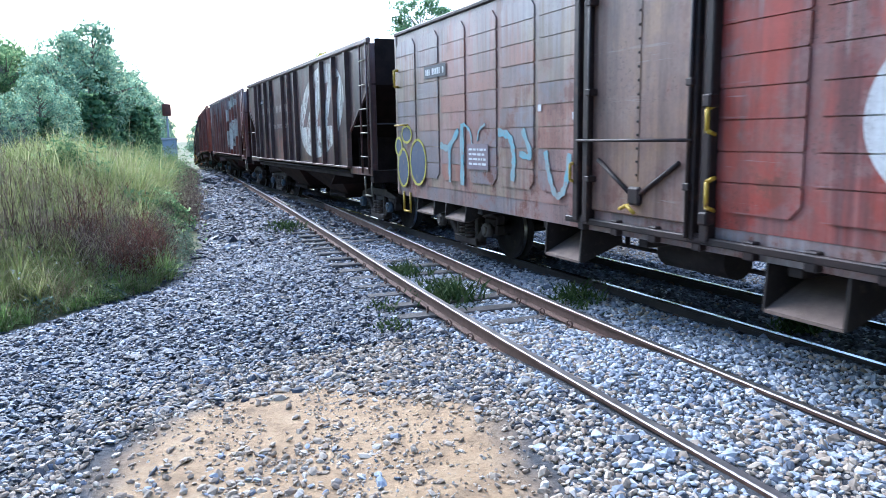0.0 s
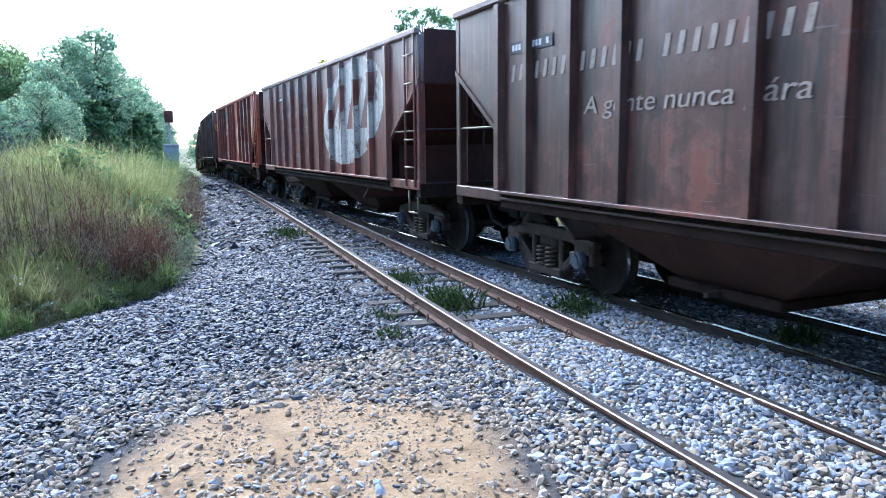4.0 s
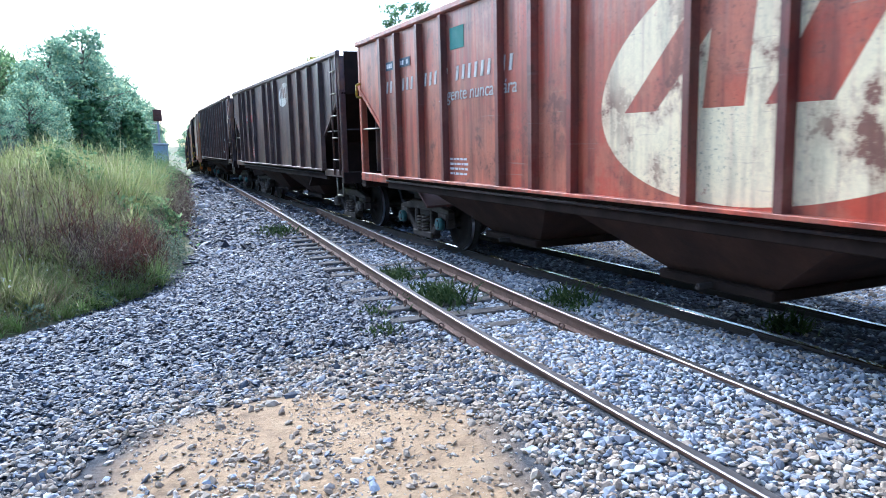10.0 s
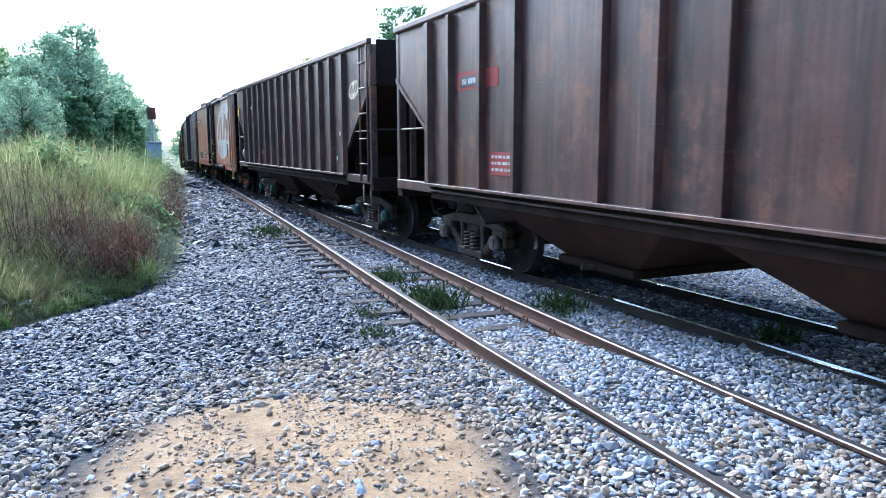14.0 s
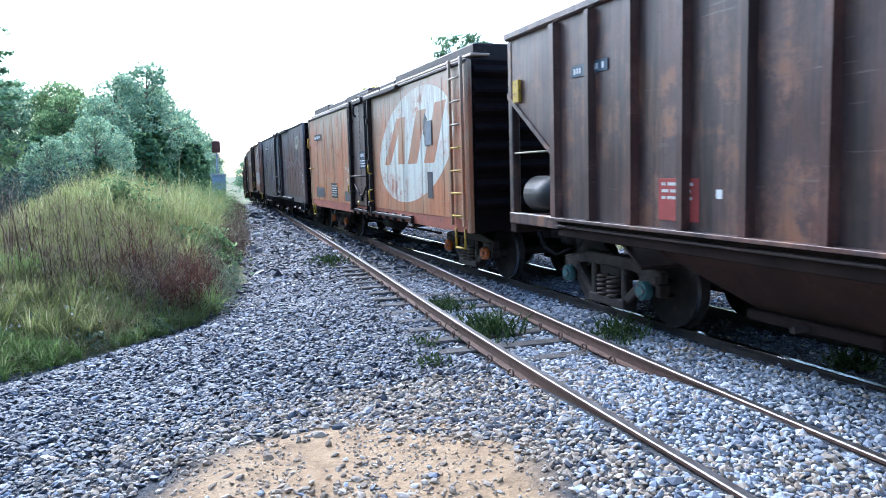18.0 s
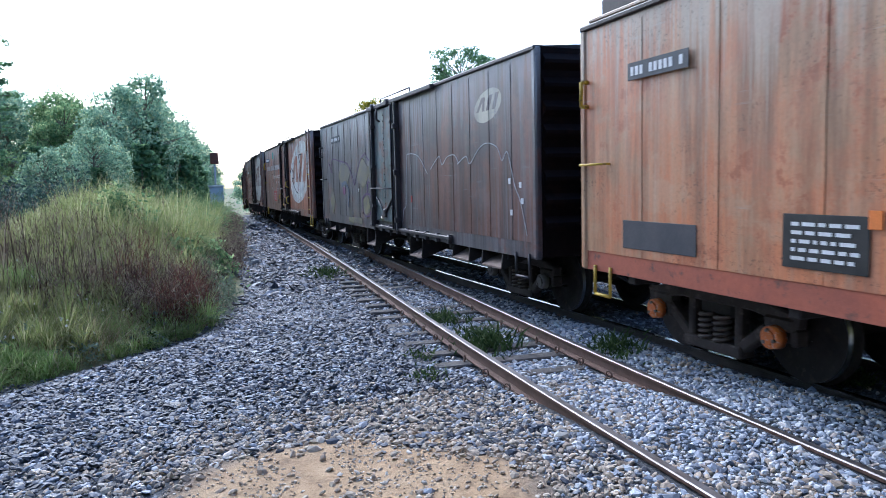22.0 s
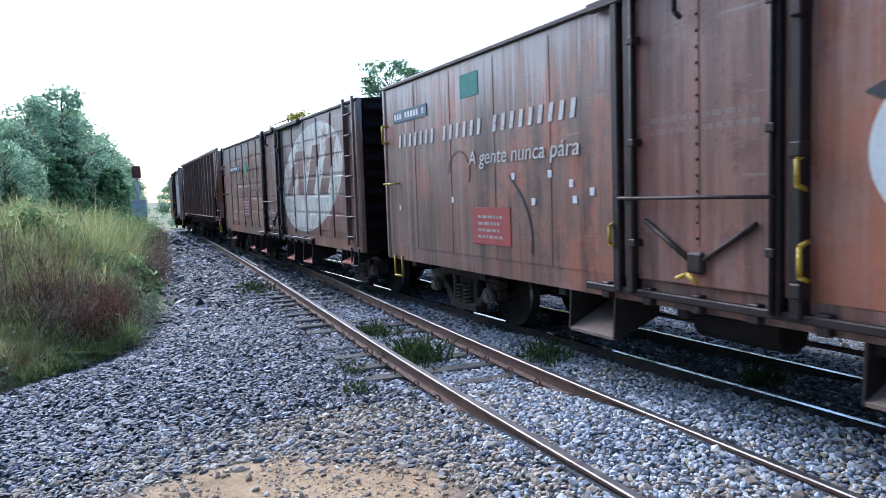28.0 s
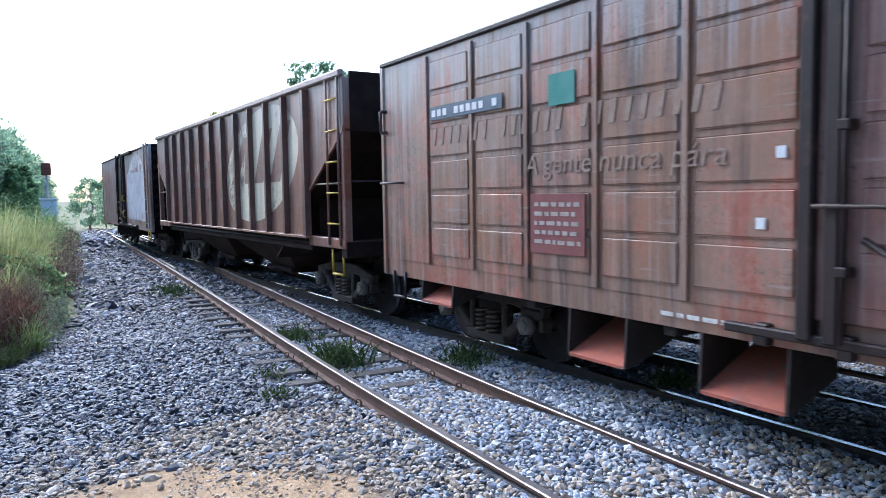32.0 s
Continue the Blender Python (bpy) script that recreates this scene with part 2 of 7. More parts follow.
def box(bm, x0, x1, y0, y1, z0, z1, bevel=0.0, mat=0, m=None):
    """A box, its edges chamfered by bevel."""
    vs = [bm.verts.new((x, y, z)) for x in (x0, x1) for y in (y0, y1) for z in (z0, z1)]
    fs = [bm.faces.new([vs[i] for i in q]) for q in ((0, 1, 3, 2), (4, 6, 7, 5), (0, 4, 5, 1), (2, 3, 7, 6), (0, 2, 6, 4), (1, 5, 7, 3))]
    if bevel:
        es = list({e for f in fs for e in f.edges})
        made = bmesh.ops.bevel(bm, geom=es, offset=bevel, segments=1, affect="EDGES", profile=0.5)
        fs = [f for f in fs if f.is_valid] + made["faces"]
        vs = list({v for f in fs for v in f.verts})
    for f in fs:
        f.material_index = mat
    if m is not None:
        bmesh.ops.transform(bm, matrix=m, verts=[v for v in vs if v.is_valid])
    return bm


def rod(bm, a, b, r, sides=8, r2=None, mat=0):
    """A round bar from a to b."""
    a, b = Vector(a), Vector(b)
    q = (b - a).to_track_quat("Z", "Y").to_matrix()
    rings = []
    for p, rr in ((a, r), (b, r if r2 is None else r2)):
        rings.append([bm.verts.new(p + q @ Vector((rr * math.cos(k * 2 * math.pi / sides), rr * math.sin(k * 2 * math.pi / sides), 0))) for k in range(sides)])
    for k in range(sides):
        f = bm.faces.new((rings[0][k], rings[0][(k + 1) % sides], rings[1][(k + 1) % sides], rings[1][k]))
        f.smooth, f.material_index = True, mat
    for ring in (rings[0][::-1], rings[1]):
        bm.faces.new(ring).material_index = mat
    return bm


def bent(bm, pts, r, sides=6, mat=0):
    for a, b in zip(pts[:-1], pts[1:]):
        rod(bm, a, b, r, sides, mat=mat)
    return bm


def prism(bm, outline, axis, a, b, mat=0):
    """A flat outline pushed along axis from a to b. Outline pairs fill the other two axes in order."""
    def at(p, v):
        c = [p[0], p[1]]
        c.insert(axis, v)
        return bm.verts.new(c)
    r0, r1 = [at(p, a) for p in outline], [at(p, b) for p in outline]
    n = len(outline)
    fs = [bm.faces.new(r0), bm.faces.new(r1[::-1])]
    fs += [bm.faces.new((r0[k], r1[k], r1[(k + 1) % n], r0[(k + 1) % n])) for k in range(n)]
    for f in fs:
        f.material_index = mat
    bmesh.ops.recalc_face_normals(bm, faces=fs)
    return bm


def quick_mesh(name, verts, faces_flat, sizes, smooth=False):
    """A mesh from arrays."""
    me = bpy.data.meshes.new(name)
    me.vertices.add(len(verts))
    me.vertices.foreach_set("co", np.ascontiguousarray(verts, np.float32).ravel())
    me.loops.add(len(faces_flat))
    me.loops.foreach_set("vertex_index", np.ascontiguousarray(faces_flat, np.int32))
    me.polygons.add(len(sizes))
    me.polygons.foreach_set("loop_start", np.r_[0, np.cumsum(sizes)[:-1]].astype(np.int32))
    me.polygons.foreach_set("use_smooth", np.zeros(len(sizes), bool))
    me.update(calc_edges=True)
    me.validate()
    return me


# ---- the line of the tracks ----
def spline(ks, vs, q):
    """A natural cubic through (ks, vs), at q; straight on past its ends."""
    ks, vs, q = (np.asarray(a, float) for a in (ks, vs, q))
    n, h = len(ks), np.diff(ks)
    a, r = np.eye(n), np.zeros(n)
    for i in range(1, n - 1):
        a[i, i - 1], a[i, i], a[i, i + 1] = h[i - 1], 2 * (h[i - 1] + h[i]), h[i]
        r[i] = 6 * ((vs[i + 1] - vs[i]) / h[i] - (vs[i] - vs[i - 1]) / h[i - 1])
    m = np.linalg.solve(a, r)
    j = np.clip(np.searchsorted(ks, q) - 1, 0, n - 2)
    u, w = (ks[j + 1] - q) / h[j], (q - ks[j]) / h[j]
    u, w = np.clip(u, 0, 1), np.clip(w, 0, 1)
    return u * vs[j] + w * vs[j + 1] + ((u**3 - u) * m[j] + (w**3 - w) * m[j + 1]) * h[j] ** 2 / 6


YS = np.arange(-60, 200.01, 0.25)
TRAIN_X = spline([-60, -30, -15, -5, 0, 3, 6, 9, 12, 15, 18, 22, 27, 32, 37, 43, 52, 62, 80, 120, 200],
                 [10.0, 7.75, 6.62, 5.92, 5.555, 5.328, 5.076, 4.78, 4.468, 4.183, 3.89, 3.47, 3.06, 2.71, 2.38, 2.07, 1.86, 1.78, 1.66, 1.5, 1.3], YS)
SIDING_X = spline([-60, -20, -4, 0, 3, 6, 10, 14, 18, 22, 27, 32, 37, 43, 52, 62, 80, 120, 200],
                  [7.5, 4.7, 3.44, 3.2, 3.05, 2.93, 2.85, 2.79, 2.71, 2.62, 2.48, 2.32, 2.17, 2.0, 1.84, 1.77, 1.66, 1.5, 1.3], YS)


def fall(y):
    """The line goes over a crest far off."""
    d = np.maximum(np.asarray(y, float) - 40, 0)
    return -0.034 * (np.sqrt(d * d + 64) - 8)


ARC = np.r_[0, np.cumsum(np.hypot(np.diff(YS), np.diff(TRAIN_X)))]
ARC -= np.interp(-40, YS, ARC)


def on_line(s):
    """The place on the train's track at arc length s."""
    y = np.interp(s, ARC, YS)
    return Vector((np.interp(y, YS, TRAIN_X), y, float(fall(y))))


def edge_x(y):
    """Where the ballast ends and the grass begins, beside the siding."""
    return np.interp(y, [-10, 2, 5, 7.5, 8.7, 9.6, 10.4, 11, 13, 18, 28, 50, 80, 200], [-11, -6.8, -4.9, -3.1, -2.15, -1.3, -0.74, -0.38, -0.06, 0.1, 0.1, 0.0, -0.1, -0.6])


def far_edge_x(y):
    """Where the ballast ends beyond the train."""
    return np.interp(y, [-10, 0, 10, 20, 40, 80, 200], [9.3, 9.0, 8.3, 7.0, 5.2, 4.2, 3.6])


def ground_z(x, y):
    """The height of the ground."""
    x, y = np.asarray(x, float), np.asarray(y, float)
    z = -0.16 + 0 * x + fall(y)
    # shoulder beside the siding
    z = z - 0.05 * np.clip((1.6 - x) / 2.0, 0, 1)
    low = np.clip((edge_x(y) - x) / 4.0, 0, 1)
    bank = low * low * (3 - 2 * low)
    z = z - 0.12 * np.exp(-((x - edge_x(y)) / 0.5) ** 2) + bank * (0.55 + 0.35 * np.clip((y - 8) / 8, 0, 1)) + np.clip((edge_x(y) - x - 4) / 30, 0, 1) * 2.0
    dip = np.clip((-x - 3.6 - 0.05 * (y - 12)) / 2.2, 0, 1)
    z = z - 0.55 * dip * dip * (3 - 2 * dip) * np.clip((y - 7) / 4, 0, 1) * np.clip((50 - y) / 10, 0, 1)
    # knoll on the bank
    z = z + 0.55 * np.exp(-((x + 2.5) / 1.35) ** 2 - ((y - 17.0) / 3.6) ** 2)
    high = np.clip((x - far_edge_x(y)) / 5.0, 0, 1)
    z = z + high * high * (3 - 2 * high) * 1.7 + np.clip((x - far_edge_x(y) - 5) / 40, 0, 1) * 2.0
    # sleepers of the siding lie bare farther on
    mid = x - np.interp(y, YS, SIDING_X)
    z = z - (0.042 * np.clip((mid + 1.2) / 0.15, 0, 1) * np.clip((-0.45 - mid) / 0.1, 0, 1) + 0.022 * np.clip((0.5 - np.abs(mid)) / 0.1, 0, 1)) * np.clip((y - 6.0) / 1.5, 0, 1) * np.clip((17 - y) / 2, 0, 1)
    # stone up to the rails of the main line
    z = z + 0.055 * np.clip((mid - 0.75) / 0.3, 0, 1) * np.clip((far_edge_x(y) - x) / 0.6, 0, 1) * np.clip((20 - y) / 6, 0, 1) * np.clip((y - 4.4) / 1.6, 0, 1)
    # small heap of dark stone
    z = z + 0.10 * np.exp(-((x - 0.75) / 0.6) ** 2 - ((y - 9.6) / 1.3) ** 2)
    # stone heaped up to the rails in front
    z = z + 0.12 * np.clip((6.0 - y) / 1.6, 0, 1) * np.clip((x - 0.9) / 1.2, 0, 1) * np.clip((y + 20) / 5, 0, 1)
    z = z + 0.02 * np.sin(x * 2.1 + 0.7 * y) * np.sin(y * 1.3 - 0.4 * x)
    return z


# ---- ground ----
def build_ground():
    def axis(lo, hi, fine, near):
        a = list(np.arange(-near, near + 1e-6, fine))
        step = fine
        while a[-1] < hi:
            step *= 1.22
            a.append(a[-1] + step)
        step = fine
        while a[0] > lo:
            step *= 1.22
            a.insert(0, a[0] - step)
        return np.array(a)
    xs, ys = axis(-2500, 2500, 0.25, 12), axis(-2500, 3500, 0.4, 32)
    gx, gy = np.meshgrid(xs, ys)
    yy = np.clip(gy, -60, 260)
    gz = ground_z(np.clip(gx, -60, 70), yy)
    nx, ny = len(xs), len(ys)
    verts = np.stack([gx, gy, gz], -1).reshape(-1, 3)
    i = np.arange(nx * ny).reshape(ny, nx)
    faces = np.stack([i[:-1, :-1], i[:-1, 1:], i[1:, 1:], i[1:, :-1]], -1).reshape(-1, 4)
    me = quick_mesh("ground", verts, faces.ravel(), np.full(len(faces), 4))
    me.polygons.foreach_set("use_smooth", np.ones(len(faces), bool))
    n = Nodes("ground_of_gravel_earth_and_grass")
    co = n.node("ShaderNodeTexCoord").outputs["Object"]
    sep = n.node("ShaderNodeSeparateXYZ", {0: co})
    x, y = sep.outputs[0], sep.outputs[1]
    wob = n.math("MULTIPLY_ADD", n.noise(0.9, 5, 0.6, co), 0.9, -0.45)
    fine = n.noise(28, 5, 0.7, co)
    # near-black under the stones: the shade of their gaps is put into this colour
    gravel = n.ramp(fine, (0.3, (0.025, 0.026, 0.03)), (0.7, (0.085, 0.088, 0.096)))
    earth = n.ramp(n.noise(3.5, 6, 0.65, co), (0.3, (0.24, 0.16, 0.09)), (0.5, (0.40, 0.27, 0.15)), (0.72, (0.47, 0.34, 0.205)))
    earth = n.mix(0.4, earth, n.ramp(fine, (0.3, (0.45, 0.42, 0.4)), (0.65, (1, 1, 1))), "MULTIPLY")
    weedy = n.ramp(n.noise(1.6, 5, 0.6, co), (0.3, (0.075, 0.085, 0.03)), (0.6, (0.16, 0.155, 0.06)), (0.8, (0.2, 0.14, 0.08)))
    # patch of bare clay in front, an uneven oval
    px = n.math("DIVIDE", n.math("SUBTRACT", n.math("ADD", x, wob), 0.58), 1.12)
    py = n.math("DIVIDE", n.math("SUBTRACT", n.math("ADD", y, n.math("MULTIPLY", wob, 0.7)), 4.0), 1.45)
    r2 = n.math("ADD", n.math("POWER", n.math("ABSOLUTE", px), 2.0), n.math("POWER", n.math("ABSOLUTE", py), 2.6))
    patch = n.step(r2, 1.25, 0.8)
    grass_l = n.step(n.math("ADD", n.math("SUBTRACT", x, n.math("MINIMUM", n.math("MINIMUM", n.math("MULTIPLY_ADD", y, 0.24, -3.4), n.math("MULTIPLY_ADD", y, 0.84, -9.3)), 0.1)), n.math("MULTIPLY", wob, 0.5)), 0.1, -0.25)
    grass_r = n.step(n.math("ADD", n.math("MULTIPLY_ADD", y, 0.09, x), wob), 8.9, 9.5)
    col = n.mix(patch, gravel, earth)
    col = n.mix(n.math("MAXIMUM", grass_l, grass_r), col, weedy)
    n.bump(fine, 0.8, 0.02)
    n.done(col, 0.95)
    ob = new("ground", shade("ground", me, n.mat))
    tagged(ob, "railside ground of grey gravel, clay and weedy earth", "ground", kind="structure")


build_ground()


# ---- tracks ----
RAIL_PROFILE = [(-0.055, -0.15), (0.055, -0.15), (0.055, -0.138), (0.009, -0.12), (0.008, -0.04), (0.032, -0.03), (0.034, -0.008),
                (0.026, 0.0), (-0.026, 0.0), (-0.034, -0.008), (-0.032, -0.03), (-0.008, -0.04), (-0.009, -0.12), (-0.055, -0.138)]


def rail(name, parent, xs, offset, y0, y1, web, head, label=""):
    """A flat-bottomed rail, offset metres to the side of a track's centre line."""
    keep = (YS >= y0) & (YS <= y1)
    ys, cx = YS[keep], xs[keep]
    d = np.gradient(cx, ys)
    nn = np.hypot(1, d)
    px, py, pz = cx + offset / nn, ys - offset * d / nn, fall(ys)
    k = len(RAIL_PROFILE)
    prof = np.array(RAIL_PROFILE)
    verts = np.stack([px[:, None] + prof[:, 0] / nn[:, None], py[:, None] - prof[:, 0] * (d / nn)[:, None], pz[:, None] + prof[:, 1]], -1).reshape(-1, 3)
    i = np.arange(len(ys) * k).reshape(-1, k)
    j = np.roll(i, -1, 1)
    faces = np.stack([i[:-1], j[:-1], j[1:], i[1:]], -1)
    me = quick_mesh(name, verts, faces.reshape(-1), np.full((len(ys) - 1) * k, 4))
    tops = np.tile(np.isin(np.arange(k), (6, 7, 8)), len(ys) - 1).astype(np.int32)
    me.materials.append(web)
    me.materials.append(head)
    me.polygons.foreach_set("material_index", tops)
    ob = new(name, me)
    ob.parent = parent
    if label:
        tagged(ob, label)
    return ob


def ring(radius, thick, sides=10, tube=5):
    bm = bmesh.new()
    rows = []
    for a in range(sides):
        t = a * 2 * math.pi / sides
        c = Vector((0, math.cos(t) * radius * 1.25, math.sin(t) * radius))
        out = Vector((0, math.cos(t), math.sin(t)))
        rows.append([bm.verts.new(c + thick * (math.cos(b * 2 * math.pi / tube) * out + math.sin(b * 2 * math.pi / tube) * Vector((1, 0, 0)))) for b in range(tube)])
    for a in range(sides):
        for b in range(tube):
            bm.faces.new((rows[a][b], rows[(a + 1) % sides][b], rows[(a + 1) % sides][(b + 1) % tube], rows[a][(b + 1) % tube])).smooth = True
    return bm


def track(name, label, xs, y0, y1, web, head, first, step):
    top = tagged(new(name), label, "railway track", kind="structure")
    for off in (-0.533, 0.533):
        rail("rail", top, xs, off, y0, y1, web, head)
    rng = random.Random(name)
    plank = []
    for v in range(5):
        bm = bmesh.new()
        w, e0, e1 = 0.10 + rng.uniform(-0.012, 0.012), rng.uniform(-0.05, 0.03), rng.uniform(-0.03, 0.05)
        box(bm, -0.98 + e0, 0.98 + e1, -w, w, -0.31, -0.152 + rng.uniform(-0.012, 0.0), 0.015)
        plank.append(shade("sleeper", bm, SLEEPER))
    clip = shade("rail_clip", ring(0.035, 0.009), RUST)
    y = first
    while y < 44:
        x, d = np.interp(y, YS, xs), np.interp(y + 0.5, YS, xs) - np.interp(y - 0.5, YS, xs)
        m = pose(x, y, float(fall(y)), 0, 0, -math.degrees(math.atan(d)) + rng.uniform(-1.5, 1.5))
        shared("sleeper", rng.choice(plank), top, m)
        if y < 26:
            for cx in (-0.63, -0.436, 0.436, 0.63):
                shared("rail_clip", clip, top, m @ pose(cx, rng.uniform(-0.02, 0.02), -0.115, 0, 12 if cx in (-0.63, 0.436) else -12, rng.uniform(-14, 14)))
        y += step * rng.uniform(0.94, 1.06)
    return top


siding = track("siding_track", "rusty unused siding track on weathered wooden sleepers", SIDING_X, -14, 40, RUST, RAILHEAD, 1.4, 0.58)
main_line = track("main_track", "train's track with polished rail heads", TRAIN_X, -40, 190, DARKRAIL, SHINY, 1.2, 0.6)


rail("guard_rail", siding, SIDING_X, -0.42, 19.2, 22.6, RUST, RAILHEAD, "short guard rail beside the turnout")
rail("guard_rail", main_line, TRAIN_X, 0.42, 17.0, 20.4, DARKRAIL, RAILHEAD, "short guard rail beside the turnout")


# ---- ballast: loose stones on the ground ----
def stones(name, label, material, xy, size, faces20=True, seed=3, sink=0.25, flat=1.0):
    """One mesh of angular stones lying at xy."""
    rng = np.random.default_rng(seed)
    n = len(xy)
    if faces20:
        bm = bmesh.new()
        bmesh.ops.create_icosphere(bm, subdivisions=1, radius=1.0)
        base = np.array([v.co[:] for v in bm.verts])
        tri = np.array([[v.index for v in f.verts] for f in bm.faces])
        bm.free()
    else:
        base = np.array([(1, 0, 0), (-1, 0, 0), (0, 1, 0), (0, -1, 0), (0, 0, 1), (0, 0, -1.0)])
        tri = np.array([(0, 2, 4), (2, 1, 4), (1, 3, 4), (3, 0, 4), (2, 0, 5), (1, 2, 5), (3, 1, 5), (0, 3, 5)])
    k = len(base)
    v = base[None] * rng.uniform(0.74, 1.18, (n, k, 1)) + rng.normal(0, 0.06, (n, k, 3))
    v *= np.stack([rng.uniform(0.8, 1.45, n), rng.uniform(0.6, 1.05, n), flat * rng.uniform(0.38, 0.85, n)], -1)[:, None] * (size * rng.lognormal(0, 0.28, n))[:, None, None]
    a, b, c = rng.uniform(0, 6.283, n), rng.normal(0, 0.35, n), rng.normal(0, 0.35, n)
    ca, sa, cb, sb, cc, sc = np.cos(a), np.sin(a), np.cos(b), np.sin(b), np.cos(c), np.sin(c)
    x, y, z = v[..., 0], v[..., 1], v[..., 2]
    y, z = y * cb[:, None] - z * sb[:, None], y * sb[:, None] + z * cb[:, None]
    x, z = x * cc[:, None] - z * sc[:, None], x * sc[:, None] + z * cc[:, None]
    x, y = x * ca[:, None] - y * sa[:, None], x * sa[:, None] + y * ca[:, None]
    gz = ground_z(xy[:, 0], xy[:, 1])
    lift = size * rng.uniform(-sink, 0.55, n)
    verts = np.stack([x + xy[:, :1], y + xy[:, 1:], z + (gz + lift)[:, None]], -1).reshape(-1, 3)
    faces = (tri[None] + (np.arange(n) * k)[:, None, None]).reshape(-1)
    ob = new(name, shade(name, quick_mesh(name, verts, faces, np.full(n * len(tri), 3)), material))
    return tagged(ob, label, "ballast", kind="stuff")


def scatter(x0, x1, y0, y1, step, rng, jitter=0.48):
    gx, gy = np.meshgrid(np.arange(x0, x1, step), np.arange(y0, y1, step))
    p = np.stack([gx.ravel(), gy.ravel()], -1)
    return p + rng.uniform(-jitter, jitter, p.shape) * step


def lumps(p, scale, seed):
    """Smooth random values over the plan, from -1 to 1."""
    r = np.random.default_rng(seed)
    out = 0
    for _ in range(7):
        kx, ky, ph = r.normal(0, scale), r.normal(0, scale), r.uniform(0, 6.28)
        out = out + np.sin(p[:, 0] * kx + p[:, 1] * ky + ph)
    return out / 3.5


def build_ballast():
    rng = np.random.default_rng(11)
    near = scatter(-5, 11, 1.6, 13, 0.036, rng)
    far = scatter(-2, 9, 13, 30, 0.075, rng)
    away = scatter(-1.5, 7.5, 30, 60, 0.2, rng)
    behind = scatter(-5, 9.2, -9, 6, 0.085, rng)
    for kind, p in (("near", near), ("far", far), ("away", away), ("behind", behind)):
        x, y = p[:, 0], p[:, 1]
        keep = (x > edge_x(y) - 0.15 + 0.25 * lumps(p, 2.0, 5)) & (x < far_edge_x(y) + 0.2)
        seen = (x < 1.8 * y + 0.8) & (x > -0.42 * y - 0.6) & (y > 1.6)
        keep &= ~seen if kind == "behind" else seen
        # rails stay free
        for xs in (SIDING_X, TRAIN_X):
            off = np.abs(np.abs(x - np.interp(y, YS, xs)) - 0.533)
            keep &= (off > 0.075) | (y > 38)
            mid = np.abs(x - np.interp(y, YS, xs))
            # shallow stone over the sleepers of the siding, farther on
            if xs is SIDING_X:
                side = x - np.interp(y, YS, xs)
                keep &= ~((side < -0.55) & (side > -1.1) & (y > 6) & (y < 16) & (rng.uniform(size=len(x)) < 0.28 + 0.4 * lumps(p, 1.3, 9)))
                keep &= ~((mid < 0.5) & (y > 6) & (y < 16) & (rng.uniform(size=len(x)) < 0.25 + 0.4 * lumps(p, 1.3, 9)))
        # bare clay in front
        w = 0.35 * lumps(p, 1.6, 2)
        r2 = np.abs((x + w * 0.5 - 0.58) / 1.12) ** 2 + np.abs((y + w * 0.4 - 4.0) / 1.45) ** 2.6
        keep &= (r2 > 1.15) | (rng.uniform(size=len(x)) < 0.03 + 0.4 * np.clip(r2 - 0.6, 0, 1) + (0.1 + 0.25 * lumps(p, 2.6, 77)) * np.clip((4.7 - y) / 0.7, 0, 1))
        p, r2, w = p[keep], r2[keep], lumps(p[keep], 0.9, 21)
        x, y = p[:, 0], p[:, 1]
        u = rng.uniform(size=len(p))
        tan = (u < 0.92 * np.exp(-np.clip(r2 - 0.9, 0, 9) * 0.55)) | ((x > 4.3) & (u < 0.4 + 0.35 * w)) | ((y < 6.2) & (u < 0.34 + 0.35 * w))
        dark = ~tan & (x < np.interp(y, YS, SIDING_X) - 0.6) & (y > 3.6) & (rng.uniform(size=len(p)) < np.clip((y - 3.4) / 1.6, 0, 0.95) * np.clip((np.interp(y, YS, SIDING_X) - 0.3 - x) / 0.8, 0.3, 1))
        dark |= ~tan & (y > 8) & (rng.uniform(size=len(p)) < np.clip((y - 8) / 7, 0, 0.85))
        # dark stones along the train's track: oily bed, and wagon shade put into colour
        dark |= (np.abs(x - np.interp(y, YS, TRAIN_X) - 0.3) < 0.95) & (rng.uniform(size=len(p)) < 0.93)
        sizes = {"near": 0.0225, "far": 0.043, "away": 0.11, "behind": 0.05}[kind]
        for q, what, mat in ((p[~tan & ~dark], "grey ballast stones lying loose", BALLAST), (p[dark], "dark ballast stones, slaty, and shade-toned under the train", BALLAST_DARK), (p[tan & ~dark], "tan dusty ballast stones lying loose", BALLAST_TAN)):
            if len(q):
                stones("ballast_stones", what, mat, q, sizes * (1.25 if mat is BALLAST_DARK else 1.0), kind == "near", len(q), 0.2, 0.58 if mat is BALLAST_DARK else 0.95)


build_ballast()


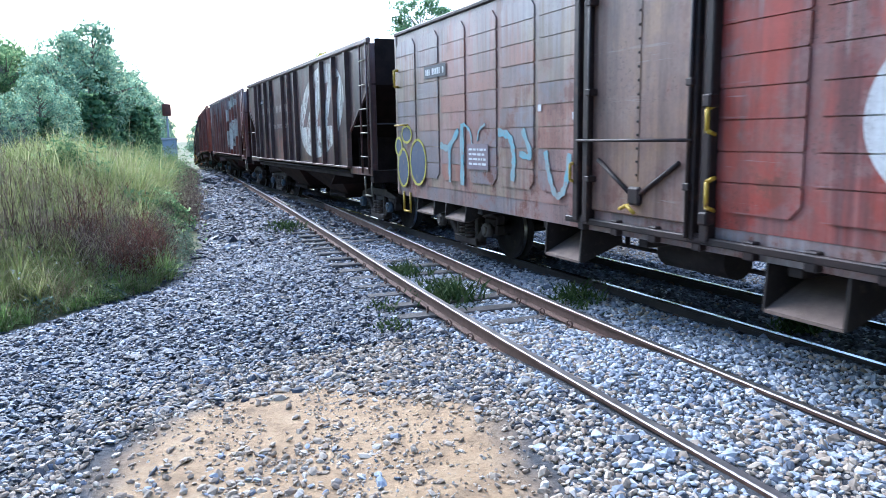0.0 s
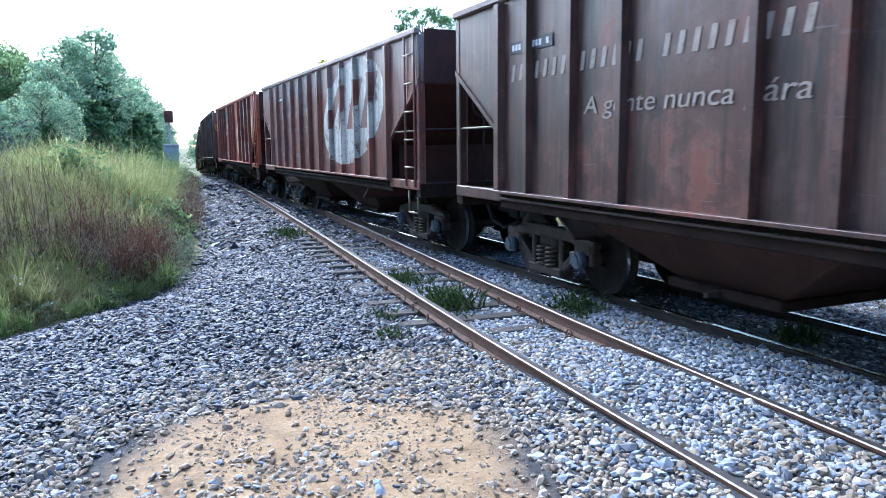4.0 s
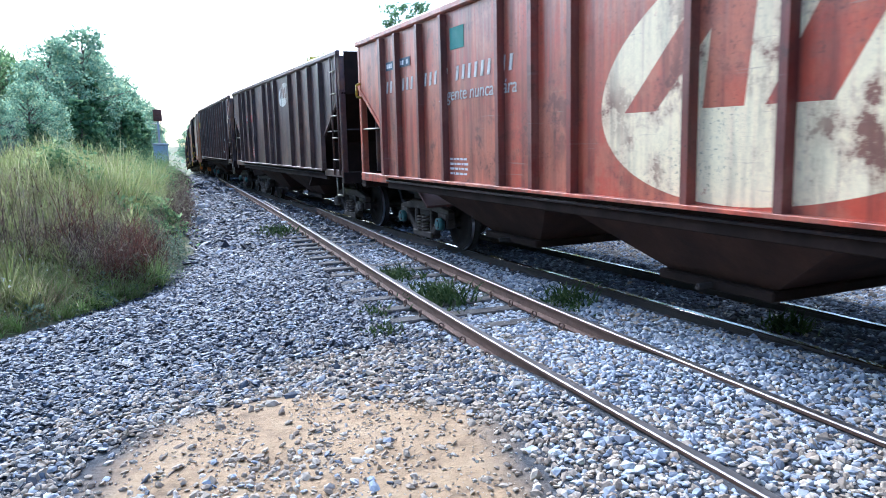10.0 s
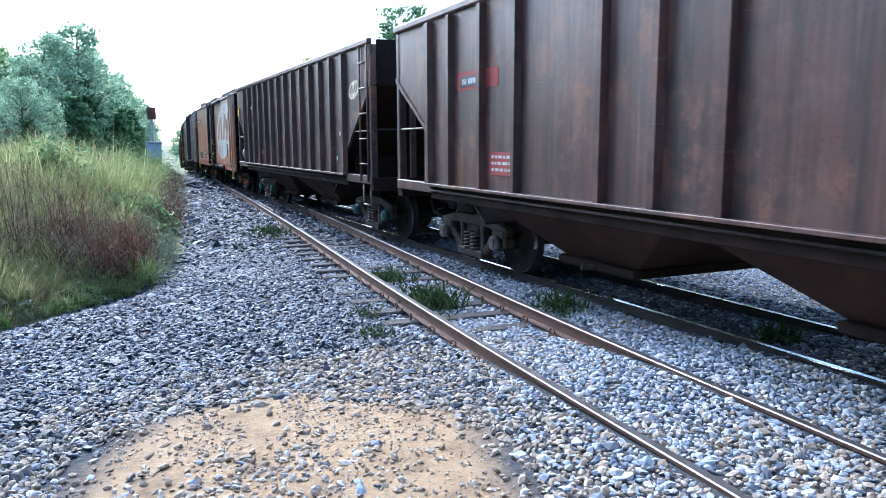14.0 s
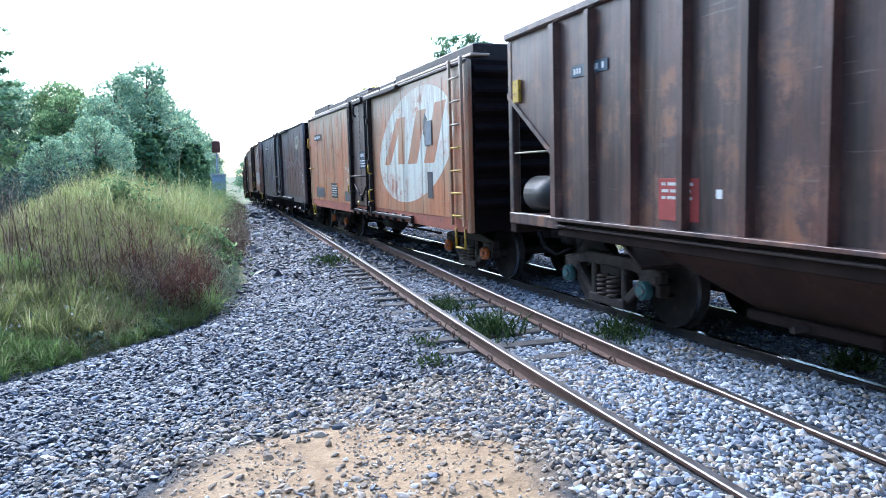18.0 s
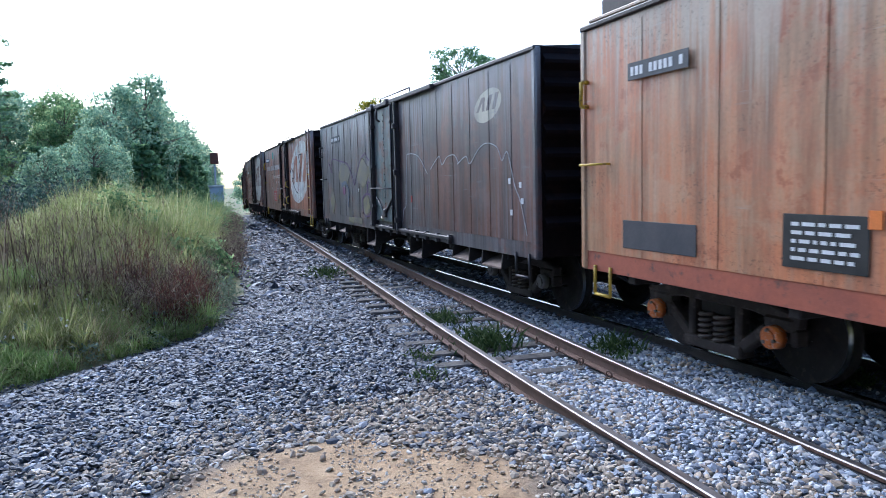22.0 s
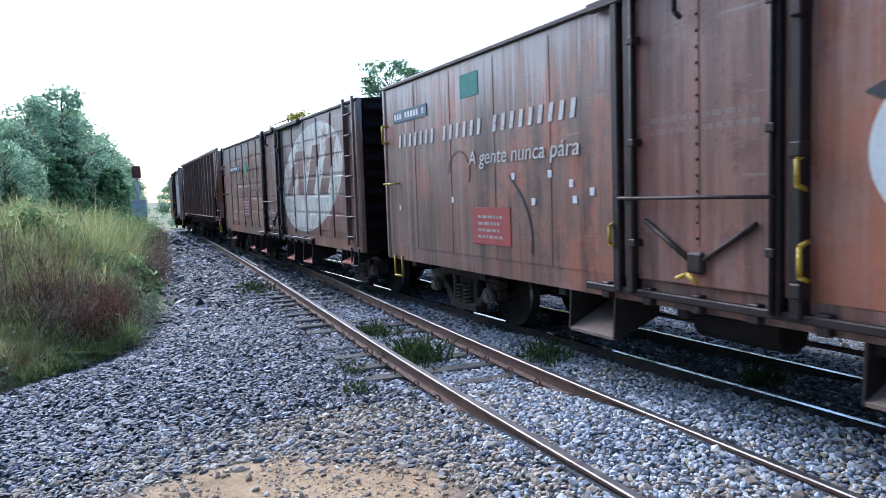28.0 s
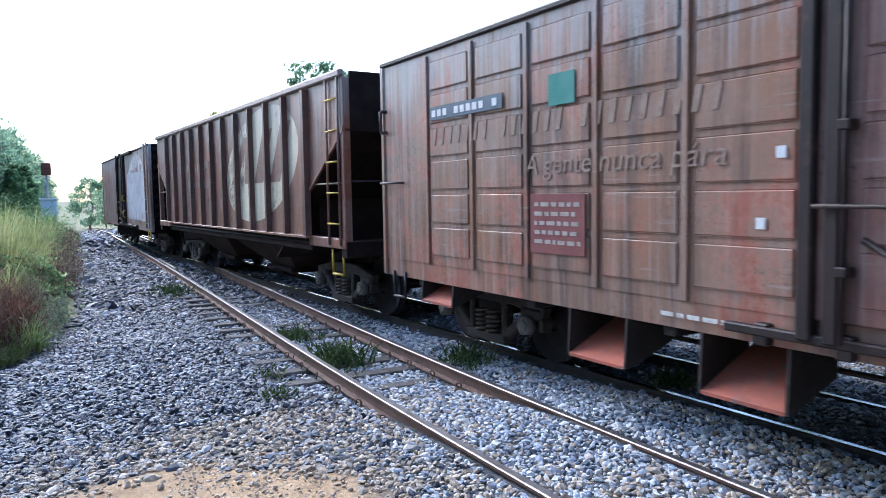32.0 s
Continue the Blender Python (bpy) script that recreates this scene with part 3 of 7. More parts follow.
def build_grit():
    """Fine gravel trodden into the clay."""
    rng = np.random.default_rng(5)
    p = np.stack([rng.normal(0.5, 0.8, 6000), rng.uniform(2.0, 5.3, 6000)], -1)
    p = p[(lumps(p, 3.0, 3) > -0.2) | (p[:, 1] < 3.2)]
    stones("fine_gravel", "fine gravel trodden into bare clay", BALLAST_TAN, p, 0.012, False, 7, 0.8)
    q = np.stack([rng.normal(0.3, 1.0, 1100), rng.uniform(2.0, 4.6, 1100)], -1)
    q = q[lumps(q, 2.6, 77) > 0.0]
    stones("fine_gravel", "small tan stones lying on bare clay", BALLAST_TAN, q[::2], 0.024, True, 8, 0.7, 0.7)
    stones("fine_gravel", "small blue-grey stones lying on bare clay", BALLAST, q[1::5], 0.024, True, 9, 0.7, 0.7)


build_grit()


# ---- grass, weeds ----
def blades(name, label, material, xy, height, width, lean=0.35, seg=2, seed=5, base_z=None, category="grass"):
    """One mesh of thin bent blades standing at xy."""
    rng = np.random.default_rng(seed)
    n = len(xy)
    h = height * np.minimum(rng.lognormal(-0.05, 0.25, n), 1.35)
    w = width * rng.uniform(0.6, 1.4, n)
    a = rng.uniform(0, 6.283, n)
    ln = rng.normal(0, lean, (n, 2)) * h[:, None]
    z0 = ground_z(xy[:, 0], xy[:, 1]) - 0.02 if base_z is None else base_z
    rows = []
    for k in range(seg + 1):
        t = k / seg
        c = np.stack([xy[:, 0] + ln[:, 0] * t**1.8, xy[:, 1] + ln[:, 1] * t**1.8, z0 + h * t * (1 - 0.12 * t)], -1)
        side = np.stack([np.cos(a), np.sin(a), 0 * a], -1) * (w * (1 - 0.85 * t))[:, None]
        rows += [c - side, c + side]
    verts = np.stack(rows, 1).reshape(-1, 3)
    k = 2 * (seg + 1)
    quad = np.array([(2 * s, 2 * s + 1, 2 * s + 3, 2 * s + 2) for s in range(seg)])
    faces = (quad[None] + (np.arange(n) * k)[:, None, None]).reshape(-1)
    ob = new(name, shade(name, quick_mesh(name, verts, faces, np.full(n * seg, 4)), material))
    return tagged(ob, label, category, kind="stuff")


def brush(name, label, material, xy, height, seed, per=60, wide=0.16, length=0.10, category="weed"):
    """Dead weeds as one mesh: a haze of fine short twigs about thin upright stalks."""
    rng = np.random.default_rng(seed)
    h = np.repeat(height * rng.lognormal(-0.05, 0.25, len(xy)), per)
    t = rng.uniform(0.1, 1.0, len(h))
    p = np.repeat(xy, per, 0) + rng.normal(0, 1, (len(h), 2)) * (wide * (0.35 + 0.65 * t))[:, None]
    z = ground_z(p[:, 0], p[:, 1]) + h * t
    ob = blades(name, label, material, p, length, 0.0042, 0.75, 1, seed, z, category)
    blades(name, label, material, np.repeat(xy, 3, 0) + rng.normal(0, 0.05, (len(xy) * 3, 2)), height * 1.05, 0.0045, 0.08, 3, seed + 1, None, category)
    return ob


def tussocks(name, label, material, xy, height, spread, per, width, seed, category="grass", droop=0.55):
    """Grass in separate tufts: arching blades fanning out of each root, in one mesh."""
    rng = np.random.default_rng(seed)
    n = len(xy) * per
    a = rng.uniform(0, 6.283, n)
    out = np.abs(rng.normal(0, 1, n))
    h = np.repeat(np.broadcast_to(height, len(xy)) * rng.lognormal(-0.05, 0.22, len(xy)), per) * rng.uniform(0.55, 1.1, n)
    root = np.repeat(xy, per, 0) + np.stack([np.cos(a), np.sin(a)], -1) * (spread * 0.35 * out)[:, None]
    z0 = ground_z(root[:, 0], root[:, 1]) - 0.02
    reach = spread * (0.35 + droop * out) * (h / np.mean(h))
    w = width * rng.uniform(0.6, 1.4, n)
    b = a + rng.normal(0, 0.5, n)
    seg, rows = 3, []
    for k in range(seg + 1):
        t = k / seg
        c = np.stack([root[:, 0] + np.cos(b) * reach * t**2, root[:, 1] + np.sin(b) * reach * t**2, z0 + h * (t - 0.28 * t**3 * np.minimum(out, 1.6))], -1)
        side = np.stack([-np.sin(a), np.cos(a), 0 * a], -1) * (w * (1 - 0.8 * t))[:, None]
        rows += [c - side, c + side]
    verts = np.stack(rows, 1).reshape(-1, 3)
    k = 2 * (seg + 1)
    quad = np.array([(2 * q, 2 * q + 1, 2 * q + 3, 2 * q + 2) for q in range(seg)])
    faces = (quad[None] + (np.arange(n) * k)[:, None, None]).reshape(-1)
    ob = new(name, shade(name, quick_mesh(name, verts, faces, np.full(n * seg, 4)), material))
    return tagged(ob, label, category, kind="stuff")


def leafy(name, label, material, xy, height, wide, per, size, seed, category="weed"):
    """Low leafy growth: leaf cards heaped about each root, in one mesh."""
    rng = np.random.default_rng(seed)
    n = len(xy) * per
    t = rng.uniform(0.05, 1.0, n)
    p = np.repeat(xy, per, 0) + rng.normal(0, 1, (n, 2)) * (wide * (1.05 - 0.6 * t))[:, None]
    h = np.repeat(np.broadcast_to(height, len(xy)) * rng.lognormal(-0.05, 0.25, len(xy)), per)
    c = np.concatenate([p, (ground_z(p[:, 0], p[:, 1]) + h * t)[:, None]], 1)
    nn = rng.normal(0, 0.6, (n, 3)) + (0, -0.3, 0.7)
    nn /= np.linalg.norm(nn, axis=1)[:, None]
    u = np.cross(nn, rng.normal(size=nn.shape))
    u /= np.linalg.norm(u, axis=1)[:, None]
    v = np.cross(nn, u)
    q = (size * rng.uniform(0.5, 1.4, n))[:, None]
    verts = np.stack([c - u * q, c - v * q * 0.5, c + u * q, c + v * q * 0.5], 1).reshape(-1, 3)
    ob = new(name, shade(name, quick_mesh(name, verts, np.arange(n * 4), np.full(n, 4)), material))
    return tagged(ob, label, category, kind="stuff")


def build_grass():
    rng = np.random.default_rng(17)

    def left(x0, x1, y0, y1, n, inset=0.0):
        p = np.stack([rng.uniform(x0, x1, n), rng.uniform(y0, y1, n)], -1)
        lim = edge_x(p[:, 1]) - inset + 0.12 * lumps(p, 1.5, 8)
        return p[(p[:, 0] < lim) & (p[:, 0] > -0.55 * p[:, 1] - 1.5)]

    def about(x, y, rx, ry, n):
        p = np.stack([rng.normal(x, rx, n), rng.normal(y, ry, n)], -1)
        return p[p[:, 0] < edge_x(p[:, 1]) - 0.05]

    def lower(p):
        return np.interp(p[:, 0] / p[:, 1], [-0.36, -0.27, -0.17], [0.35, 0.55, 1.0])
    # the knoll's tall soft grass in tufts
    p = left(-9, 0.3, 10.6, 20, 2800, 0.6)
    p = p[p[:, 0] < edge_x(p[:, 1]) - np.interp(p[:, 1], [10.6, 11.5, 14, 17, 20], [0.9, 1.1, 1.0, 1.0, 0.8]) + 0.4 * lumps(p, 1.2, 41)]
    tussocks("tall_grass", "tall yellow-green grass in tufts on the bank", GRASS, p, (0.74 + 0.2 * lumps(p, 0.9, 71)) * lower(p) * np.interp(p[:, 1], [10.6, 13], [0.7, 1.0]), 0.2, 62, 0.0085, 1)
    p = left(-14, 0.2, 20, 34, 1500, 1.0)
    tussocks("tall_grass", "tall yellow-green grass in tufts on the bank", GRASS, p, (0.85 + 0.25 * lumps(p, 0.5, 72)) * lower(p), 0.3, 60, 0.013, 2)
    blades("tall_grass", "tall yellow-green meadow grass on the bank", GRASS, left(-14, 0.2, 34, 70, 12000, 2.6), 1.0, 0.022, 0.28, 2, 6)
    p = left(-5.5, -1.5, 9.3, 11.2, 420, 0.45)
    p = p[lumps(p, 1.8, 44) > -0.4]
    tussocks("tall_grass", "yellow-green grass in tufts at the bank's foot", GRASS, p, 0.48 + 0.14 * lumps(p, 1.4, 45), 0.2, 50, 0.008, 46)
    # fine upright seed stems over the tufts
    q = left(-8, -0.4, 12.5, 19, 5200, 1.2)
    blades("seed_stems", "thin pale seed stems above the grass", STRAW, q[lumps(q, 1.6, 75) > -0.1], 1.0 * lower(q[lumps(q, 1.6, 75) > -0.1]), 0.0035, 0.16, 3, 76)
    # fresh grass, leaves and straw along the ballast
    q = left(-5.5, -0.3, 6.4, 11.6, 1700, 0.1)
    q = q[lumps(q, 2.0, 53) > -0.5]
    tussocks("green_grass", "fresh green grass tufts at the ballast edge", LUSH, q, 0.33 + 0.14 * lumps(q, 2.2, 52), 0.16, 44, 0.008, 3, "grass", 0.8)
    q = left(-5.5, -0.3, 6.4, 11.2, 520, 0.08)
    leafy("leafy_weeds", "low green leafy weeds among the grass", PALEWEED, q[::2], 0.2, 0.1, 46, 0.026, 62)
    leafy("leafy_weeds", "low dark green leafy weeds among the grass", WEED, q[1::5], 0.18, 0.1, 40, 0.026, 66)
    q = left(-5.5, -0.3, 7.0, 11.2, 420, 0.2)
    tussocks("dry_grass", "fallen straw-coloured grass", STRAW, q, 0.26, 0.26, 22, 0.0045, 4, "grass", 1.3)
    q = left(-6, -0.4, 9.4, 12.5, 260, 0.3)
    tussocks("dry_grass", "bent straw-coloured grass among brown weeds", STRAW, q, 0.42, 0.25, 20, 0.004, 5, "grass", 1.1)
    f = left(-6, -0.6, 8.0, 11.5, 420, 0.3)
    blades("seed_heads", "whitish seed heads in the grass", PALE_FLECK, f, 0.03, 0.014, 0.6, 1, 8, ground_z(f[:, 0], f[:, 1]) + rng.uniform(0.15, 0.5, len(f)))
    # the brown tangle between grass and ballast
    q = np.concatenate([about(-1.3, 10.8, 0.3, 0.3, 34), about(-1.3, 11.8, 0.4, 0.5, 46), about(-0.8, 12.6, 0.3, 0.7, 40), about(-2.3, 10.9, 0.3, 0.3, 14)])
    q = q[q[:, 0] < edge_x(q[:, 1]) - 0.15]
    brush("dead_weeds", "grey-brown dead weeds in a tangle", DRY, q, 0.68, 7, 60, 0.15, 0.13)
    leafy("withered_leaves", "withered brown leaves on dead weeds", DRY, q, 0.5, 0.16, 12, 0.024, 63)
    q = np.concatenate([about(-0.95, 10.75, 0.14, 0.2, 12), about(-0.65, 11.3, 0.16, 0.35, 20), about(-1.7, 11.5, 0.2, 0.2, 8)])
    q = q[q[:, 0] < edge_x(q[:, 1]) - 0.1]
    brush("red_weeds", "reddish-brown dead weeds by the ballast", REDWEED, q, 0.7, 9, 60, 0.12, 0.13)
    leafy("withered_leaves", "reddish withered leaves hanging on dead weeds", REDWEED, q, 0.6, 0.12, 22, 0.024, 64)
    q = left(-0.9, 0.4, 11.0, 14.5, 80, 0.06)
    q = q[q[:, 0] > edge_x(q[:, 1]) - 0.45]
    leafy("pale_weeds", "pale grey-green weeds by the ballast", PALEWEED, q, 0.5, 0.09, 60, 0.026, 12)
    # brown stalks standing in groups, a few reddish
    for x, y, r, n, h, mat in ((-2.75, 11.6, 0.3, 24, 1.3, STALK), (-2.35, 10.5, 0.22, 14, 1.15, STALK), (-2.9, 10.7, 0.25, 14, 1.2, STALK), (-2.4, 11.5, 0.16, 16, 1.4, STALK), (-3.2, 11.8, 0.3, 14, 1.25, STALK), (-3.8, 12.4, 0.4, 16, 1.2, STALK), (-1.8, 11.4, 0.16, 22, 1.15, STALK), (-1.6, 11.6, 0.14, 20, 1.2, REDWEED), (-1.45, 12.0, 0.2, 18, 1.05, STALK),
                               (-2.05, 10.9, 0.05, 5, 1.0, STALK), (-1.2, 12.6, 0.25, 12, 0.9, STALK), (-4.6, 13.2, 0.5, 16, 1.2, STALK), (-2.9, 14.0, 0.6, 18, 1.0, STALK), (-1.9, 13.5, 0.4, 14, 0.95, STALK), (-1.5, 16.0, 0.6, 14, 0.9, STALK), (-3.6, 17.0, 0.9, 18, 1.0, STALK), (-5.2, 15.0, 0.8, 22, 1.1, STALK)):
        q = about(x, y, r, r, n)
        blades("dead_stalks", "brown upright stalks of dead weeds", mat, q, h, 0.007, 0.11, 3, int(n * h * 10), None, "weed")
        brush("dead_weeds", "dead weeds with fine bare twigs", DRY if mat is STALK else mat, q[: max(3, len(q) // 3)], h * 0.95, int(n * h * 11), 70, 0.07, 0.09)
    # thicket of brambles in front of the wood
    q = np.stack([rng.uniform(-10.5, -2.6, 420), rng.uniform(19, 27, 420)], -1)
    q = q[q[:, 0] < -0.155 * q[:, 1] - 0.6 + 0.8 * lumps(q, 0.8, 91)]
    leafy("bramble_thicket", "blue-green bramble thicket in front of the wood", BRAMBLE, q, 1.0 + 0.3 * lumps(q, 1.0, 92), 0.36, 120, 0.06, 93, "bush")
    for bx, by, br, bh in ((-1.5, 21.0, 0.6, 0.6), (-2.1, 25.0, 0.8, 0.9), (-1.3, 27.0, 0.6, 0.8), (-1.8, 32.0, 0.9, 1.1), (-1.2, 18.5, 0.45, 0.5), (-1.3, 36.0, 0.7, 1.0), (-1.2, 42.0, 0.7, 1.1), (-0.95, 14.6, 0.35, 0.5), (-1.35, 16.2, 0.4, 0.65), (-0.7, 17.0, 0.3, 0.5), (-2.3, 15.6, 0.3, 0.75)):
        leafy("green_bush", "low green bush on the bank", LEAF_PALE, about(bx, by, br * 0.6, br * 0.6, 40), bh, 0.2, 70, 0.045, int(by * 7), "bush")
    q = left(-1.7, 0.5, 16, 46, 420, 0.15)
    q = q[q[:, 0] > edge_x(q[:, 1]) - np.interp(q[:, 1], [18, 30], [0.9, 1.5])]
    brush("dead_weeds", "low dark brown weeds along the line", DRY, q, 0.5, 13, 50, 0.2, 0.16)
    leafy("withered_leaves", "dark withered weeds along the line", DRY, q, 0.45, 0.2, 40, 0.04, 65)
    p = np.stack([rng.uniform(5, 20, 30000), rng.uniform(-6, 50, 30000)], -1)
    p = p[p[:, 0] > far_edge_x(p[:, 1]) + 0.2]
    blades("verge_grass", "yellow-green grass on the verge beyond the train", VERGE, p, 0.85, 0.014, 0.3, 2, 14)


build_grass()


def weed_clump(x, y, r, h, n, material, label, seed):
    rng = np.random.default_rng(seed)
    p = np.stack([rng.normal(x, r * 0.5, n), rng.normal(y, r * 0.7, n)], -1)
    z = ground_z(p[:, 0], p[:, 1]) + rng.uniform(0, 0.6, n) * h
    ob = blades("track_weed", label, material, p, h * 0.6, 0.014, 0.8, 2, seed, z, "weed")
    return ob


weed_clump(2.72, 7.9, 0.34, 0.22, 420, WEED, "dark green leafy weed between the rails", 1)
weed_clump(2.62, 9.5, 0.3, 0.16, 260, WEED, "dark green leafy weed between the rails", 2)
weed_clump(3.85, 6.9, 0.28, 0.16, 260, WEED, "dark green leafy weed beside the polished rail", 3)
weed_clump(5.0, 4.9, 0.16, 0.16, 150, WEED, "small dark weed against the polished rail", 4)
weed_clump(1.72, 6.7, 0.22, 0.10, 70, WEED, "small green weed in the ballast", 5)
weed_clump(1.85, 7.7, 0.2, 0.10, 60, WEED, "small green weed in the ballast", 6)
weed_clump(1.74, 15.3, 0.45, 0.22, 200, WEED, "low green weed at the sleeper ends", 7)


# ---- trees ----
def leaf_cloud(centres, radii, per, size, rng):
    """Small leaf cards about clump centres."""
    pts, nrm = [], []
    for c, r in zip(centres, radii):
        d = rng.normal(size=(per, 3))
        d /= np.linalg.norm(d, axis=1)[:, None]
        pts.append(c + d * (r * rng.uniform(0.35, 1.0, per) ** 0.6)[:, None] * (1, 1, 0.75))
        nrm.append(d + rng.normal(0, 0.8, (per, 3)))
    p, nn = np.concatenate(pts), np.concatenate(nrm)
    nn /= np.linalg.norm(nn, axis=1)[:, None]
    u = np.cross(nn, rng.normal(size=nn.shape))
    u /= np.linalg.norm(u, axis=1)[:, None]
    v = np.cross(nn, u)
    s = (size * rng.uniform(0.6, 1.4, len(p)))[:, None]
    verts = np.stack([p - u * s, p - v * s * 0.55, p + u * s, p + v * s * 0.55], 1).reshape(-1, 3)
    return quick_mesh("crown", verts, np.arange(len(p) * 4), np.full(len(p), 4))


def tree(name, label, height, spread, seed, leaf, clumps=46, per=75, size=0.17, bare=0.3, flat=False, puff=(0.2, 0.36)):
    """A tapered trunk with limbs and a ragged crown of small leaves."""
    rng = np.random.default_rng(seed)
    top = tagged(new(name), label, "tree")
    bm = bmesh.new()
    pts = [Vector((0, 0, -0.3))]
    for k in range(1, 7):
        pts.append(Vector((rng.normal(0, 0.09), rng.normal(0, 0.09), height * 0.92 * k / 6)) + Vector((pts[-1].x, pts[-1].y, 0)))
    r0 = height * 0.018 + 0.04
    for k in range(6):
        rod(bm, pts[k], pts[k + 1], r0 * (1 - k / 6.6), 7, r0 * (1 - (k + 1) / 6.6))
    centres, radii = [], []
    for k in range(clumps):
        t = bare + (1 - bare) * rng.uniform(0, 1) ** 0.8
        a = rng.uniform(0, 6.283)
        up = (t - bare) / (1 - bare)
        prof = (0.55 + 0.45 * min(1, up / 0.3)) * math.sqrt(max(0.02, 1 - max(0, (up - 0.3) / 0.72) ** 2)) if not flat else 0.35 + 0.65 * t
        r = spread * prof * rng.uniform(0.1, 1.0) ** 0.5
        base = pts[min(6, int(t * 6))]
        c = np.array([base.x + r * math.cos(a), base.y + r * math.sin(a), height * t + rng.normal(0, 0.1)])
        centres.append(c)
        radii.append(spread * rng.uniform(*puff))
        if k % 2 == 0:
            rod(bm, (base.x, base.y, max(height * t * 0.86 - 0.2, 0.2)), c, 0.05 * height / 9, 5, 0.012)
    part("trunk", bm, BARK, top)
    crown = new("crown", shade("crown", leaf_cloud(centres, radii, per, size, rng), leaf))
    crown.parent = top
    return top


def conifer(name, label, height, spread, seed):
    """A young pine: whorls of drooping needle sprays."""
    rng = np.random.default_rng(seed)
    top = tagged(new(name), label, "tree")
    bm = bmesh.new()
    rod(bm, (0, 0, -0.3), (0, 0, height), height * 0.016 + 0.03, 7, 0.01)
    centres, radii = [], []
    for k in range(int(height * 2.2)):
        t = 0.12 + 0.86 * k / (height * 2.2)
        for j in range(5):
            a = j * 1.257 + k * 0.7 + rng.normal(0, 0.2)
            r = spread * (1 - t) ** 0.8 * rng.uniform(0.6, 1.1) + 0.08
            tip = np.array([r * math.cos(a), r * math.sin(a), height * t + r * 0.15])
            rod(bm, (0, 0, height * t), tip, 0.018, 4, 0.006)
            for f in (0.45, 0.75, 1.0):
                centres.append(tip * (f, f, 1))
                radii.append(0.16 + 0.14 * (1 - t))
    part("trunk", bm, BARK, top)
    crown = new("crown", shade("crown", leaf_cloud(centres, radii, 16, 0.14, rng), PINE))
    crown.parent = top
    return top


def plant(src, x, y, turn, grow=1.0, first=False):
    m = pose(x, y, float(ground_z(x, y)) - 0.1, 0, 0, turn)
    if first:
        src.matrix_basis = m @ Matrix.Diagonal((grow, grow, grow, 1))
        return src
    ob = copy_thing(src, m)
    ob.scale = (grow, grow, grow)
    return ob


